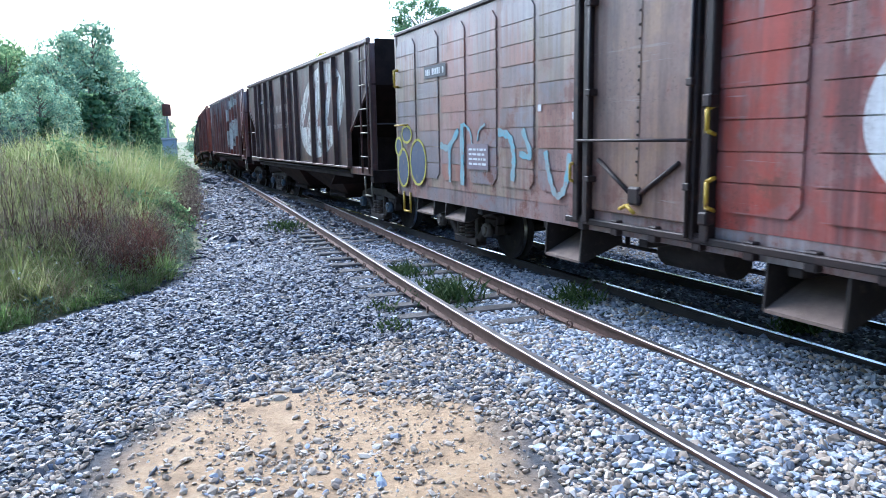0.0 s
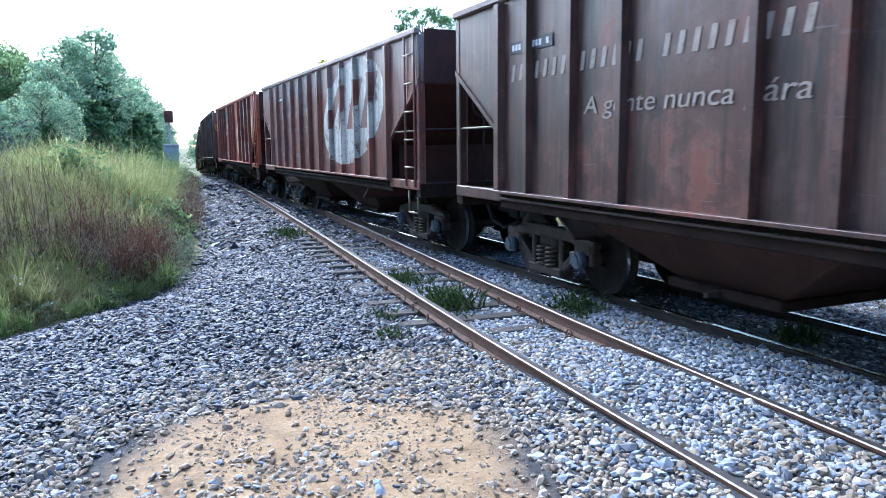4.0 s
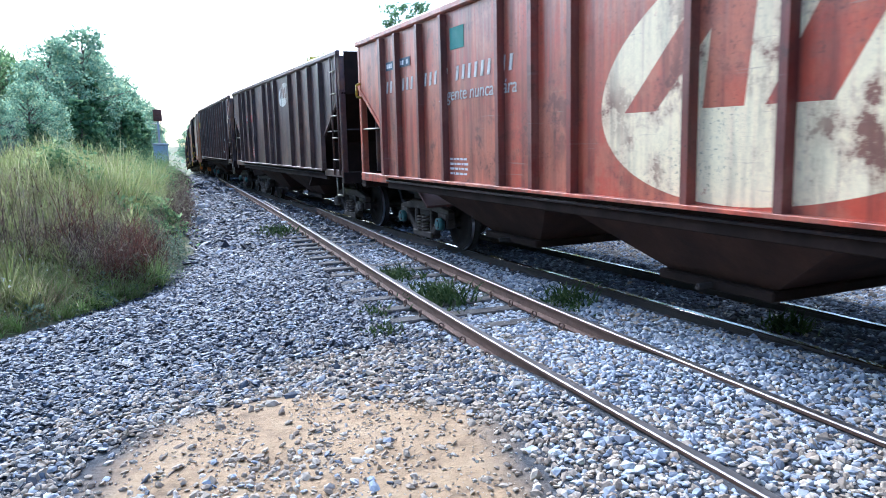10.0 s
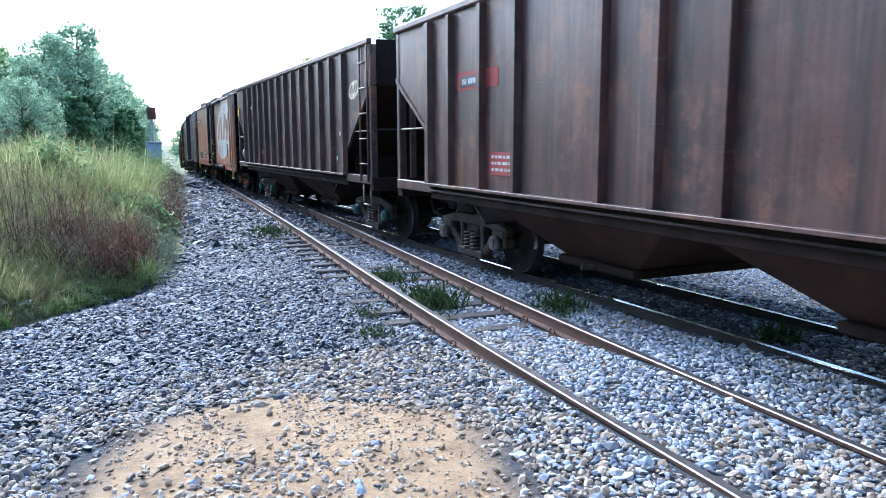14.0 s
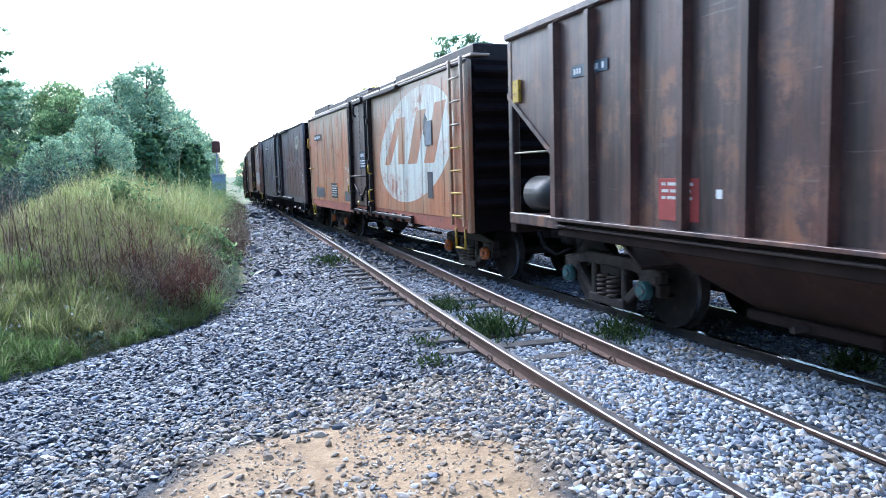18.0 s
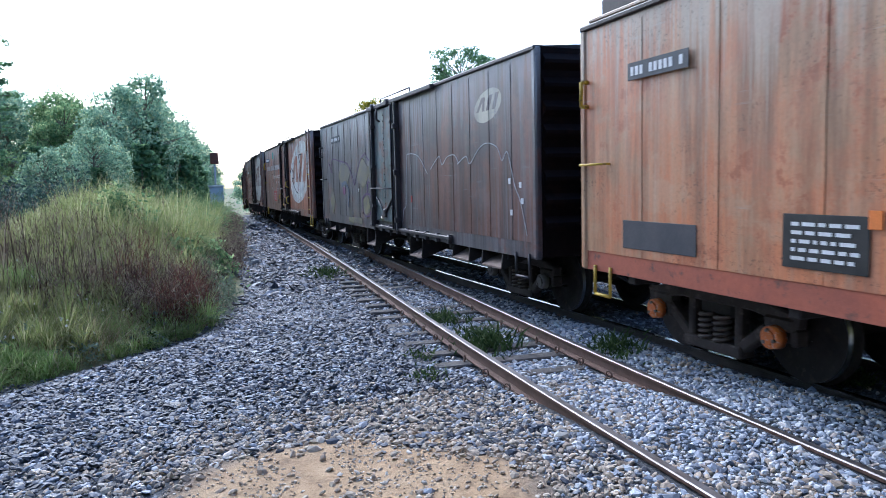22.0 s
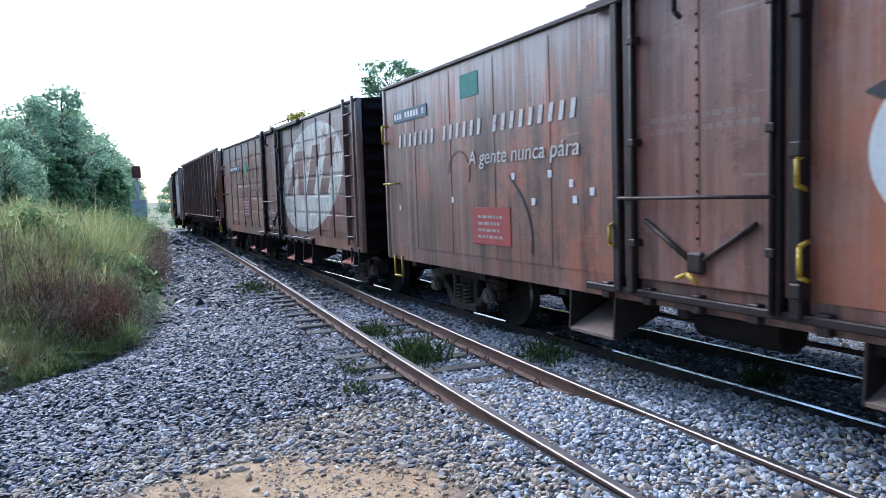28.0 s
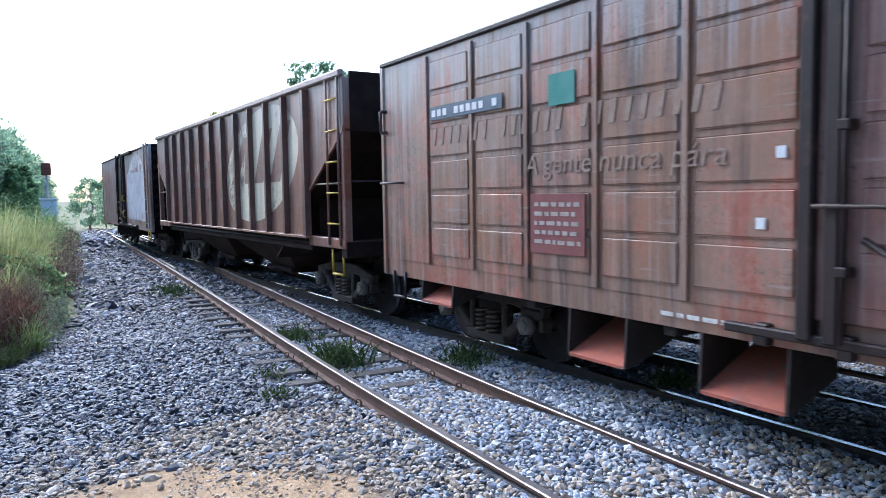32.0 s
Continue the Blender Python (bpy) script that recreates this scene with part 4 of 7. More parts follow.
def build_trees():
    rng = random.Random(4)
    broad = [tree("broadleaf_tree", "dense deep green broadleaf tree at the wood's edge" if leaf is LEAF else "lighter yellow-green broadleaf tree at the wood's edge", 8.5, 2.9, s, leaf, 150, 52, 0.105, 0.08, False, (0.13, 0.26)) for s, leaf in ((1, LEAF), (2, LEAF_PALE), (3, LEAF), (4, LEAF))]
    pines = [conifer("pine_tree", "young green pine in front of the wood", h, w, s) for h, w, s in ((4.2, 1.5, 1), (5.5, 1.8, 2))]
    for ob in (*broad, *pines):
        tagged(ob, group="trees of the wood")
    used = set()
    row = []
    for y in (24, 26, 28, 30, 33, 36, 39, 42, 46, 50, 55, 60, 66, 72, 79, 86, 94, 103, 113, 124, 136, 150):
        g = np.interp(y, [24, 33, 36, 39, 49, 57, 75, 100, 150], [0.34, 0.40, 0.58, 0.78, 0.88, 0.90, 0.88, 0.8, 0.85])
        row.append((edge_x(y) - np.interp(y, [50, 90], [5.3, 4.6]) + rng.uniform(-0.6, 0.6), y, g * rng.uniform(0.88, 1.05)))
        row.append((edge_x(y) - 9.5 + rng.uniform(-1, 1), y + rng.uniform(0, 3), g * rng.uniform(0.85, 1.0) * np.interp(y, [36, 44], [0.68, 1.0])))
        if y < 60:
            row.append((edge_x(y) - 13.5 + rng.uniform(-1.2, 1.2), y + rng.uniform(0, 3), np.interp(y, [24, 36, 44, 60], [0.40, 0.5, 0.84, 0.86]) * rng.uniform(0.9, 1.1)))
            row.append((edge_x(y) - 17.5 + rng.uniform(-1.2, 1.2), y + rng.uniform(0, 3), 0.42 * rng.uniform(0.9, 1.1)))
    for k, (x, y, g) in enumerate(row):
        src = broad[k % 4]
        plant(src, x, y, rng.uniform(0, 360), g, src not in used)
        used.add(src)
    for k, (x, y, g) in enumerate(((-4.6, 27, 0.5), (-6.6, 28, 0.6), (-3.9, 33, 0.8), (-5.2, 37, 0.8), (-3.2, 44, 0.95), (-8.5, 24, 0.5), (-3.0, 54, 1.0), (-4.4, 40, 0.9), (-3.4, 48, 0.8))):
        src = pines[k % 2]
        plant(src, x, y, rng.uniform(0, 360), g, src not in used)
        used.add(src)
    # unseen trees added beside and behind the camera, to block low sky light
    for k in range(14):
        plant(broad[k % 4], -13 + rng.uniform(-2, 2), 19 - 5.2 * k, rng.uniform(0, 360), rng.uniform(0.95, 1.2))
    # added row hidden by the train; it darkens the train's far side
    for k in range(9):
        plant(broad[k % 4], 15.5 + rng.uniform(-1.5, 1.5), 27 - 5.2 * k, rng.uniform(0, 360), rng.uniform(0.58, 0.7))
    # added tall row behind the camera; it darkens faces turned this way
    for k in range(9):
        plant(broad[k % 4], -14 + 3.4 * k + rng.uniform(-1, 1), -11 + rng.uniform(-1.5, 1.5), rng.uniform(0, 360), rng.uniform(1.3, 1.55))
    # beyond the train
    a = tree("roadside_pine", "dark pine with an open crown beyond the train", 9.5, 2.6, 21, PINE, 110, 95, 0.085, 0.45, True, (0.12, 0.24))
    plant(a, 12.0, 38, 20, 0.75, True)
    b = tree("autumn_tree", "yellow-green tree beyond the train, sunlight in its leaf colour", 8.0, 2.8, 22, LEAF_LIT, 90, 90, 0.1, 0.3, False, (0.14, 0.28))
    plant(b, 11.0, 60, 20, 0.92, True)
    c = tree("line_side_tree", "bushy tree close to the far end of the line", 5.2, 2.4, 23, LEAF, 90, 80, 0.1, 0.1, False, (0.14, 0.28))
    plant(c, 4.9, 74, 20, 1.0, True)
    for x, y, g in ((6.5, 82, 1.1), (8.5, 76, 1.15), (4.2, 92, 1.2), (8.0, 96, 1.3), (1.6, 120, 1.4)):
        plant(c, x, y, rng.uniform(0, 360), g)


def bare_pine(x, y, height):
    """An old pine with level, thinly needled limbs."""
    rng = np.random.default_rng(31)
    top = tagged(new("old_pine"), "old pine with level, thinly needled limbs", "tree")
    top.matrix_basis = pose(x, y, float(ground_z(x, y)) - 0.1)
    bm = rod(bmesh.new(), (0, 0, -0.3), (0.1, 0.05, height), 0.14, 9, 0.05)
    centres, radii = [], []
    for k in range(34):
        z = height * (0.38 + 0.6 * rng.random())
        a, r = rng.uniform(0, 6.283), rng.uniform(0.9, 1.9) * (1.2 - z / height * 0.5)
        tip = np.array([r * math.cos(a), r * math.sin(a), z + rng.uniform(-0.15, 0.2)])
        rod(bm, (0, 0, z), tip, 0.03, 5, 0.008)
        for f in (0.55, 0.8, 1.0):
            if rng.random() < 0.6:
                centres.append(tip * (f, f, 1) + rng.normal(0, 0.05, 3))
                radii.append(0.15)
    for z, r in ((3.6, 1.3), (3.9, 1.45), (4.3, 1.5), (4.7, 1.25), (5.2, 1.4), (5.6, 0.9)):
        tip = np.array([r, -0.2, z + 0.1])
        rod(bm, (0, 0, z), tip, 0.03, 5, 0.01)
        for f in (0.5, 0.7, 0.85, 1.0):
            centres.append(tip * (f, f, 1))
            radii.append(0.13)
    part("trunk", bm, BARK, top)
    crown = new("crown", shade("crown", leaf_cloud(centres, radii, 26, 0.06, rng), PINE))
    crown.parent = top


build_trees()
bare_pine(-7.85, 25.0, 6.6)


# ---- signal, cabinet, scrap beside the line ----
def build_signal():
    top = tagged(new("railway_signal"), "slim grey signal mast with a rusty red head", "signal")
    gz = float(ground_z(-1.5, 50)) + 0.35
    top.matrix_basis = pose(-1.5, 50, gz)
    bm = rod(bmesh.new(), (0, 0, -0.6), (0, 0, 3.1), 0.075, 10, 0.06)
    part("mast", bm, simple("galvanised_mast", (0.45, 0.48, 0.52), (0.36, 0.38, 0.42), 5, 0.5, 0.4, 0.1), top)
    bm = box(bmesh.new(), -0.26, 0.26, -0.12, 0.12, 3.0, 3.75, 0.03)
    for z in (3.2, 3.52):
        rod(bm, (0, -0.12, z), (0, -0.32, z), 0.12, 12)
    part("signal_head", bm, simple("faded_red_signal_paint", (0.20, 0.075, 0.05), (0.15, 0.06, 0.045), 4, 0.7), top, "faded rusty red signal head")
    bm = bmesh.new()
    for x in (-0.16, 0.16):
        rod(bm, (x, 0.2, 0.3), (x, 0.12, 3.0), 0.015, 6)
    for k in range(9):
        rod(bm, (-0.16, 0.19 - k * 0.008, 0.5 + k * 0.29), (0.16, 0.19 - k * 0.008, 0.5 + k * 0.29), 0.012, 6)
    part("mast_ladder", bm, RUNG, top)
    bm = box(bmesh.new(), -0.34, 0.34, -0.03, 0.03, 2.86, 2.92, 0.01)
    part("bracket", bm, WHITE, top)
    cab = tagged(new("signal_cabinet"), "pale blue metal relay cabinet with a white roof", "cabinet")
    cab.matrix_basis = pose(-1.42, 48.6, gz)
    pale = simple("pale_blue_cabinet_paint", (0.7, 0.82, 0.94), (0.64, 0.77, 0.9), 4, 0.5)
    part("cabinet_body", box(bmesh.new(), -0.42, 0.42, -0.35, 0.35, 0.5, 1.5, 0.02), pale, cab)
    part("cabinet_roof", box(bmesh.new(), -0.47, 0.47, -0.41, 0.41, 1.5, 1.62, 0.02), simple("white_cabinet_paint", (0.78, 0.8, 0.82), (0.7, 0.72, 0.75), 4, 0.6), cab)
    bm = bmesh.new()
    for x in (-0.22, 0.22):
        box(bm, x - 0.19, x + 0.19, -0.372, -0.35, 0.58, 1.42, 0.008)
    part("cabinet_door", bm, pale, cab)
    part("plinth", box(bmesh.new(), -0.4, 0.4, -0.33, 0.33, -0.7, 0.5, 0.02), simple("concrete_plinth", (0.4, 0.4, 0.4), (0.32, 0.32, 0.31), 5, 0.9), cab)
    conc = simple("pale_scrap_concrete", (0.55, 0.55, 0.55), (0.42, 0.42, 0.43), 6, 0.9)
    rng = random.Random(2)
    for x, y, l, h, turn in ((0.3, 19.6, 0.42, 0.06, 60), (0.18, 20.6, 0.3, 0.06, 20), (0.42, 24.4, 0.6, 0.05, 70), (0.28, 24.9, 0.45, 0.06, 100), (0.36, 31.0, 0.6, 0.08, 80), (0.3, 33.5, 0.5, 0.09, 95), (0.3, 41, 0.5, 0.1, 85)):
        bm = box(bmesh.new(), -l / 2, l / 2, -0.06, 0.06, -0.05, h, 0.015)
        for v in bm.verts:
            v.co += Vector((rng.uniform(-0.02, 0.02), rng.uniform(-0.02, 0.02), rng.uniform(-0.015, 0.015)))
        ob = new("scrap_block", shade("scrap_block", bm, conc))
        ob.matrix_basis = pose(x, y, float(ground_z(x, y)) + 0.05, rng.uniform(-6, 6), rng.uniform(-6, 6), turn)
        tagged(ob, "broken pale concrete block lying beside the line", "concrete block", "scrap blocks beside the line")


build_signal()


# ---- wagon paint ----
def wagon_paint(name, base, second, rust, streak, logo=None, grime=0.5, pale=None, vary=None, mottle=0.75):
    """Old wagon paint with rust, run-off streaks and grime; logo: centre y, z, half sizes, colour, wear of a painted oval with slanted bars.
    vary: two more tones that single panels may have."""
    n = Nodes(name)
    co = n.node("ShaderNodeTexCoord").outputs["Object"]
    shift = sum(map(ord, name)) % 37
    off = n.node("ShaderNodeVectorMath", {0: co, 1: (shift, 3.0, 1.0)}, operation="ADD").outputs[0]

    def stretched(sx, sz, at):
        return n.node("ShaderNodeMapping", {"Vector": off, "Scale": (sx, sx, sz), "Location": (at, at * 2.3, at * 0.7)}).outputs[0]
    big = n.noise(1.0, 6, 0.68, stretched(0.8, 0.5, 2.0))
    mid = n.noise(2.4, 9, 0.74, off)
    fine = n.noise(30, 6, 0.75, off)
    runs = n.noise(1.0, 7, 0.66, stretched(5.5, 0.24, 1.0))
    runs2 = n.noise(1.0, 6, 0.68, stretched(15.0, 0.34, 5.0))
    col = n.mix(n.step(big, 0.42, 0.56), base, second)
    third = tuple(0.36 * (p + q) / 2 + m for p, q, m in zip(base, second, (0.010, 0.011, 0.018)))
    col = n.mix(n.math("MULTIPLY", n.step(runs, 0.47, 0.62), mottle), col, third)
    # film of dust with a ragged lower rim
    dust = tuple(0.75 * p + 0.25 * q for p, q in zip(second, streak[:3]))
    col = n.mix(n.math("MULTIPLY", n.step(n.noise(1.0, 8, 0.7, stretched(1.3, 1.6, 15.0)), 0.53, 0.60), 0.55), col, dust)
    if vary:
        rnd = n.node("ShaderNodeObjectInfo").outputs["Random"]
        col = n.mix(n.math("MULTIPLY", n.math("GREATER_THAN", rnd, 0.66), n.step(big, 0.62, 0.42)), col, vary[0])
        col = n.mix(n.math("MULTIPLY", n.math("LESS_THAN", rnd, 0.26), n.step(mid, 0.36, 0.5)), col, vary[1])
    sep = n.node("ShaderNodeSeparateXYZ", {0: co})
    y, z = sep.outputs[1], sep.outputs[2]
    if logo:
        cy, cz, ry, rz, paint, wear = logo
        p = n.math("DIVIDE", n.math("SUBTRACT", cy, y), ry)
        q = n.math("DIVIDE", n.math("SUBTRACT", z, cz), rz)
        ps = n.math("SUBTRACT", p, n.math("MULTIPLY", q, 0.28))
        r2 = n.math("ADD", n.math("MULTIPLY", ps, ps), n.math("MULTIPLY", q, q))
        oval = n.math("LESS_THAN", r2, 1.0)

        def bar(p0, lean, half, q0, q1):
            d = n.math("ABSOLUTE", n.math("SUBTRACT", n.math("SUBTRACT", p, p0), n.math("MULTIPLY", q, lean)))
            inside = n.math("LESS_THAN", d, half)
            return n.math("MULTIPLY", inside, n.math("MULTIPLY", n.math("GREATER_THAN", q, q0), n.math("LESS_THAN", q, q1)))
        bars = bar(-0.62, 0.52, 0.10, -0.30, 0.55)
        for args in ((-0.30, 0.06, 0.10, -0.30, 0.55), (0.10, 0.32, 0.13, -0.30, 0.6), (0.55, 0.32, 0.13, -0.30, 0.66)):
            bars = n.math("MAXIMUM", bars, bar(*args))
        flake = n.step(n.noise(5.0, 10, 0.8, off), 0.66 - wear * 0.26, 0.69 - wear * 0.26)
        faint = n.math("MULTIPLY", n.step(runs2, 0.5, 0.66), wear)
        gone = n.math("MAXIMUM", n.math("MULTIPLY", flake, 0.8), faint)
        keep = n.math("MULTIPLY", n.math("SUBTRACT", oval, n.math("MULTIPLY", bars, oval)), n.math("SUBTRACT", 1.0, gone))
        col = n.mix(keep, col, paint)
    where = n.step(n.noise(0.8, 3, 0.5, off), 0.44, 0.56)
    halo = tuple(min(0.6, 1.5 * v + 0.02) for v in rust)
    col = n.mix(n.math("MULTIPLY", n.math("MULTIPLY", n.step(mid, 0.47, 0.58), where), 0.6), col, halo)
    rustm = n.math("MULTIPLY", n.step(mid, 0.555, 0.59), where)
    col = n.mix(n.math("MULTIPLY", rustm, 0.85), col, rust)
    some = n.step(n.noise(0.45, 2, 0.5, stretched(1.0, 0.3, 7.0)), 0.42, 0.58)
    col = n.mix(n.math("MULTIPLY", n.math("MULTIPLY", n.step(runs2, 0.48, 0.68), some), n.math("MINIMUM", 1.0, streak[3] * 1.5)), col, streak[:3])
    dark = n.noise(1.0, 8, 0.7, stretched(3.6, 0.34, 9.0))
    col = n.mix(n.math("MULTIPLY", n.step(dark, 0.47, 0.64), grime), col, (0.020, 0.015, 0.016))
    # scuffs along the way of travel
    scuff = n.math("MULTIPLY", n.step(n.noise(1.0, 4, 0.6, stretched(1.1, 26.0, 3.0)), 0.64, 0.68), n.step(n.noise(1.6, 3, 0.5, off), 0.5, 0.6))
    col = n.mix(n.math("MULTIPLY", scuff, 0.5), col, tuple(0.6 * v + 0.1 for v in streak[:3]))
    if pale:
        hang = n.math("ADD", z, n.math("MULTIPLY", n.math("SUBTRACT", n.math("MULTIPLY_ADD", runs2, 0.6, n.math("MULTIPLY", runs, 0.4)), 0.5), 4.6))
        col = n.mix(n.math("MULTIPLY", n.step(hang, 2.7, 3.2), pale[3]), col, pale[:3])
    # flaked spots in swarms
    swarm = n.step(n.noise(0.9, 3, 0.5, stretched(1.0, 1.4, 12.0)), 0.47, 0.60)
    chips = n.math("MULTIPLY", n.step(n.noise(34, 6, 0.75, off), 0.57, 0.62), swarm)
    col = n.mix(n.math("MULTIPLY", chips, 0.65), col, (0.03, 0.018, 0.015))
    col = n.mix(0.3, col, n.ramp(fine, (0.3, (0.4, 0.37, 0.35)), (0.65, (1, 1, 1))), "MULTIPLY")
    dents = n.noise(1.3, 2, 0.5, off)
    n.bump(n.math("ADD", n.math("MULTIPLY", dents, 6.0), n.math("MULTIPLY", fine, 0.25)), 0.45, 0.006)
    return n.done(col, n.math("MULTIPLY_ADD", mid, 0.35, 0.25))


# ---- running gear, shared by all wagons ----
WHEEL_R = 0.42


def wheelset_mesh(cap):
    """Axle along x, two flanged wheels, capped journals."""
    bm = bmesh.new()
    rod(bm, (-0.95, 0, 0), (0.95, 0, 0), 0.07, 12, mat=0)
    prof = [(-0.03, 0.10), (0.0, 0.12), (0.02, 0.30), (-0.005, 0.345), (-0.005, WHEEL_R), (0.04, WHEEL_R + 0.001), (0.10, WHEEL_R + 0.004), (0.105, WHEEL_R + 0.028), (0.13, WHEEL_R + 0.028), (0.135, 0.345), (0.075, 0.31), (0.06, 0.13), (0.1, 0.10)]
    sides = 40
    for sgn in (-1, 1):
        rings = []
        for k in range(sides):
            a = k * 2 * math.pi / sides
            rings.append([bm.verts.new((sgn * (0.585 - w), r * math.cos(a), r * math.sin(a))) for w, r in prof])
        for k in range(sides):
            for j in range(len(prof) - 1):
                f = bm.faces.new((rings[k][j], rings[k][j + 1], rings[(k + 1) % sides][j + 1], rings[(k + 1) % sides][j]))
                f.material_index, f.smooth = (1 if j == 4 else 0), j not in (3, 4, 9)
        rod(bm, (sgn * 0.90, 0, 0), (sgn * 0.985, 0, 0), 0.105, 16, 0.095, mat=2)
        rod(bm, (sgn * 0.985, 0, 0), (sgn * 1.0, 0, 0), 0.06, 14, mat=2)
        for k in range(3):
            a = k * 2.094 + 0.5
            rod(bm, (sgn * 0.985, 0.062 * math.cos(a), 0.062 * math.sin(a)), (sgn * 1.008, 0.062 * math.cos(a), 0.062 * math.sin(a)), 0.017, 6, mat=3)
    bmesh.ops.recalc_face_normals(bm, faces=bm.faces)
    me = shade("wheelset", bm, STEEL_DARK, TREAD, cap, GREYCAP)
    return me


def frame_mesh():
    """A cast side frame in its own plane: window openings either side of the spring nest."""
    bm = bmesh.new()
    # bars of the casting, each a bevelled box along its own line
    def bar(y0, z0, y1, z1, w, x0=-0.06, x1=0.06):
        d = math.hypot(y1 - y0, z1 - z0)
        a = math.degrees(math.atan2(z1 - z0, y1 - y0))
        box(bm, x0, x1, -0.0, d, -w / 2, w / 2, 0.018, 0, pose(0, y0, z0, a, 0, 0))
    bar(-0.98, 0.56, -0.42, 0.66, 0.13)
    bar(-0.50, 0.66, 0.50, 0.66, 0.15)
    bar(0.42, 0.66, 0.98, 0.56, 0.13)
    bar(-0.72, 0.52, -0.30, 0.20, 0.11)
    bar(0.30, 0.20, 0.72, 0.52, 0.11)
    bar(-0.38, 0.19, 0.38, 0.19, 0.11, -0.09, 0.09)
    bar(-0.31, 0.20, -0.31, 0.66, 0.09)
    bar(0.31, 0.20, 0.31, 0.66, 0.09)
    for y in (-0.79, 0.79):
        box(bm, -0.08, 0.08, y - 0.17, y + 0.17, 0.47, 0.60, 0.03)
        box(bm, -0.07, 0.07, y - 0.19, y - 0.12, 0.36, 0.5, 0.015)
        box(bm, -0.07, 0.07, y + 0.12, y + 0.19, 0.36, 0.5, 0.015)
    return bm


def spring_mesh():
    """One wound bar."""
    bm, rows = bmesh.new(), []
    turns, seg, r, thick, tube = 5, 12, 0.074, 0.019, 5
    for k in range(turns * seg + 1):
        a = k * 2 * math.pi / seg
        out = Vector((math.cos(a), math.sin(a), 0))
        c = out * r + Vector((0, 0, 0.26 * k / (turns * seg)))
        rows.append([bm.verts.new(c + thick * (math.cos(b * 2 * math.pi / tube) * out + math.sin(b * 2 * math.pi / tube) * Vector((0, 0, 1)))) for b in range(tube)])
    for p, q in zip(rows[:-1], rows[1:]):
        for b in range(tube):
            bm.faces.new((p[b], p[(b + 1) % tube], q[(b + 1) % tube], q[b])).smooth = True
    bm.faces.new(rows[0][::-1])
    bm.faces.new(rows[-1])
    return bm


FRAME = shade("side_frame", frame_mesh(), CASTING)
COIL = shade("coil_spring", spring_mesh(), SPRING)
bm_ = box(bmesh.new(), -0.86, 0.86, -0.22, 0.22, 0.46, 0.68, 0.03)
box(bm_, -0.24, 0.24, -0.24, 0.24, 0.68, 0.76, 0.02)
BOLSTER = shade("bolster", bm_, STEEL_DARK)
bm_ = bmesh.new()
for y_ in (-0.30, 0.30):
    box(bm_, -0.62, 0.62, y_ - 0.05, y_ + 0.05, 0.34, 0.42, 0.015)
for x_ in (-0.53, 0.53):
    for y_ in (-0.36, 0.36):
        box(bm_, x_ - 0.05, x_ + 0.05, y_ - 0.02, y_ + 0.02, 0.27, 0.53, 0.01)
BRAKE = shade("brake_beam", bm_, STEEL_DARK)
WHEELS = {key: wheelset_mesh(m) for key, m in (("teal", TEAL), ("orange", ORANGE), ("blue", BLUECAP), ("grey", GREYCAP))}
PIVOT, AXLE = 4.62, 0.78
turning = []


def bogie(parent, y, cap):
    top = new("bogie")
    top.parent = parent
    top.matrix_basis = pose(0, y, 0)
    for x in (-0.83, 0.83):
        shared("side_frame", FRAME, top, pose(x, 0, 0))
        for dy in (-0.1, 0.0, 0.1):
            for dx in (-0.03,) if dy else (0.09,):
                shared("coil_spring", COIL, top, pose(x + dx * (1 if x > 0 else -1) * -1, dy, 0.235))
    shared("bolster", BOLSTER, top)
    shared("brake_beam", BRAKE, top)
    for dy in (-AXLE, AXLE):
        w = shared("wheelset", WHEELS[cap], top)
        turning.append((w, dy))
    return top


def coupler(parent, end):
    bm = bmesh.new()
    s = 1 if end > 0 else -1
    box(bm, -0.09, 0.09, min(s * 5.9, s * 6.45), max(s * 5.9, s * 6.45), 0.66, 0.84, 0.02)
    box(bm, -0.16, 0.16, min(s * 6.40, s * 6.62), max(s * 6.40, s * 6.62), 0.60, 0.90, 0.04)
    bent(bm, [(-0.3, s * 5.95, 0.8), (-0.32, s * 6.2, 0.55), (-0.25, s * 6.45, 0.45), (-0.1, s * 6.6, 0.55)], 0.025)
    return part("coupler", bm, STEEL_DARK, parent)


def stirrup(parent, y, mat, x=-1.43, z0=0.68, z1=1.02, w=0.36):
    bm = bent(bmesh.new(), [(x, y - w / 2, z1), (x, y - w / 2, z0), (x, y + w / 2, z0), (x, y + w / 2, z1)], 0.018)
    return part("step", bm, mat, parent)


def lettering(parent, y, z, height, text, length, x=-1.456, slant=0.2, mat=None):
    """Painted words that stay plain blocks: one slanted block a letter. Reads towards -y."""
    w = length / len(text)
    for k, ch in enumerate(text):
        if ch == " ":
            continue
        h = height * (1.0 if ch.isupper() else 0.85)
        c0, c1 = 0.12, 0.5
        pts = [(y - w * (k + c0), z), (y - w * (k + c1), z), (y - w * (k + c1) - slant * h, z + h), (y - w * (k + c0) - slant * h, z + h)]
        bm = prism(bmesh.new(), pts, 0, x, x + 0.006)
        part("letter", bm, mat or WHITE, parent)


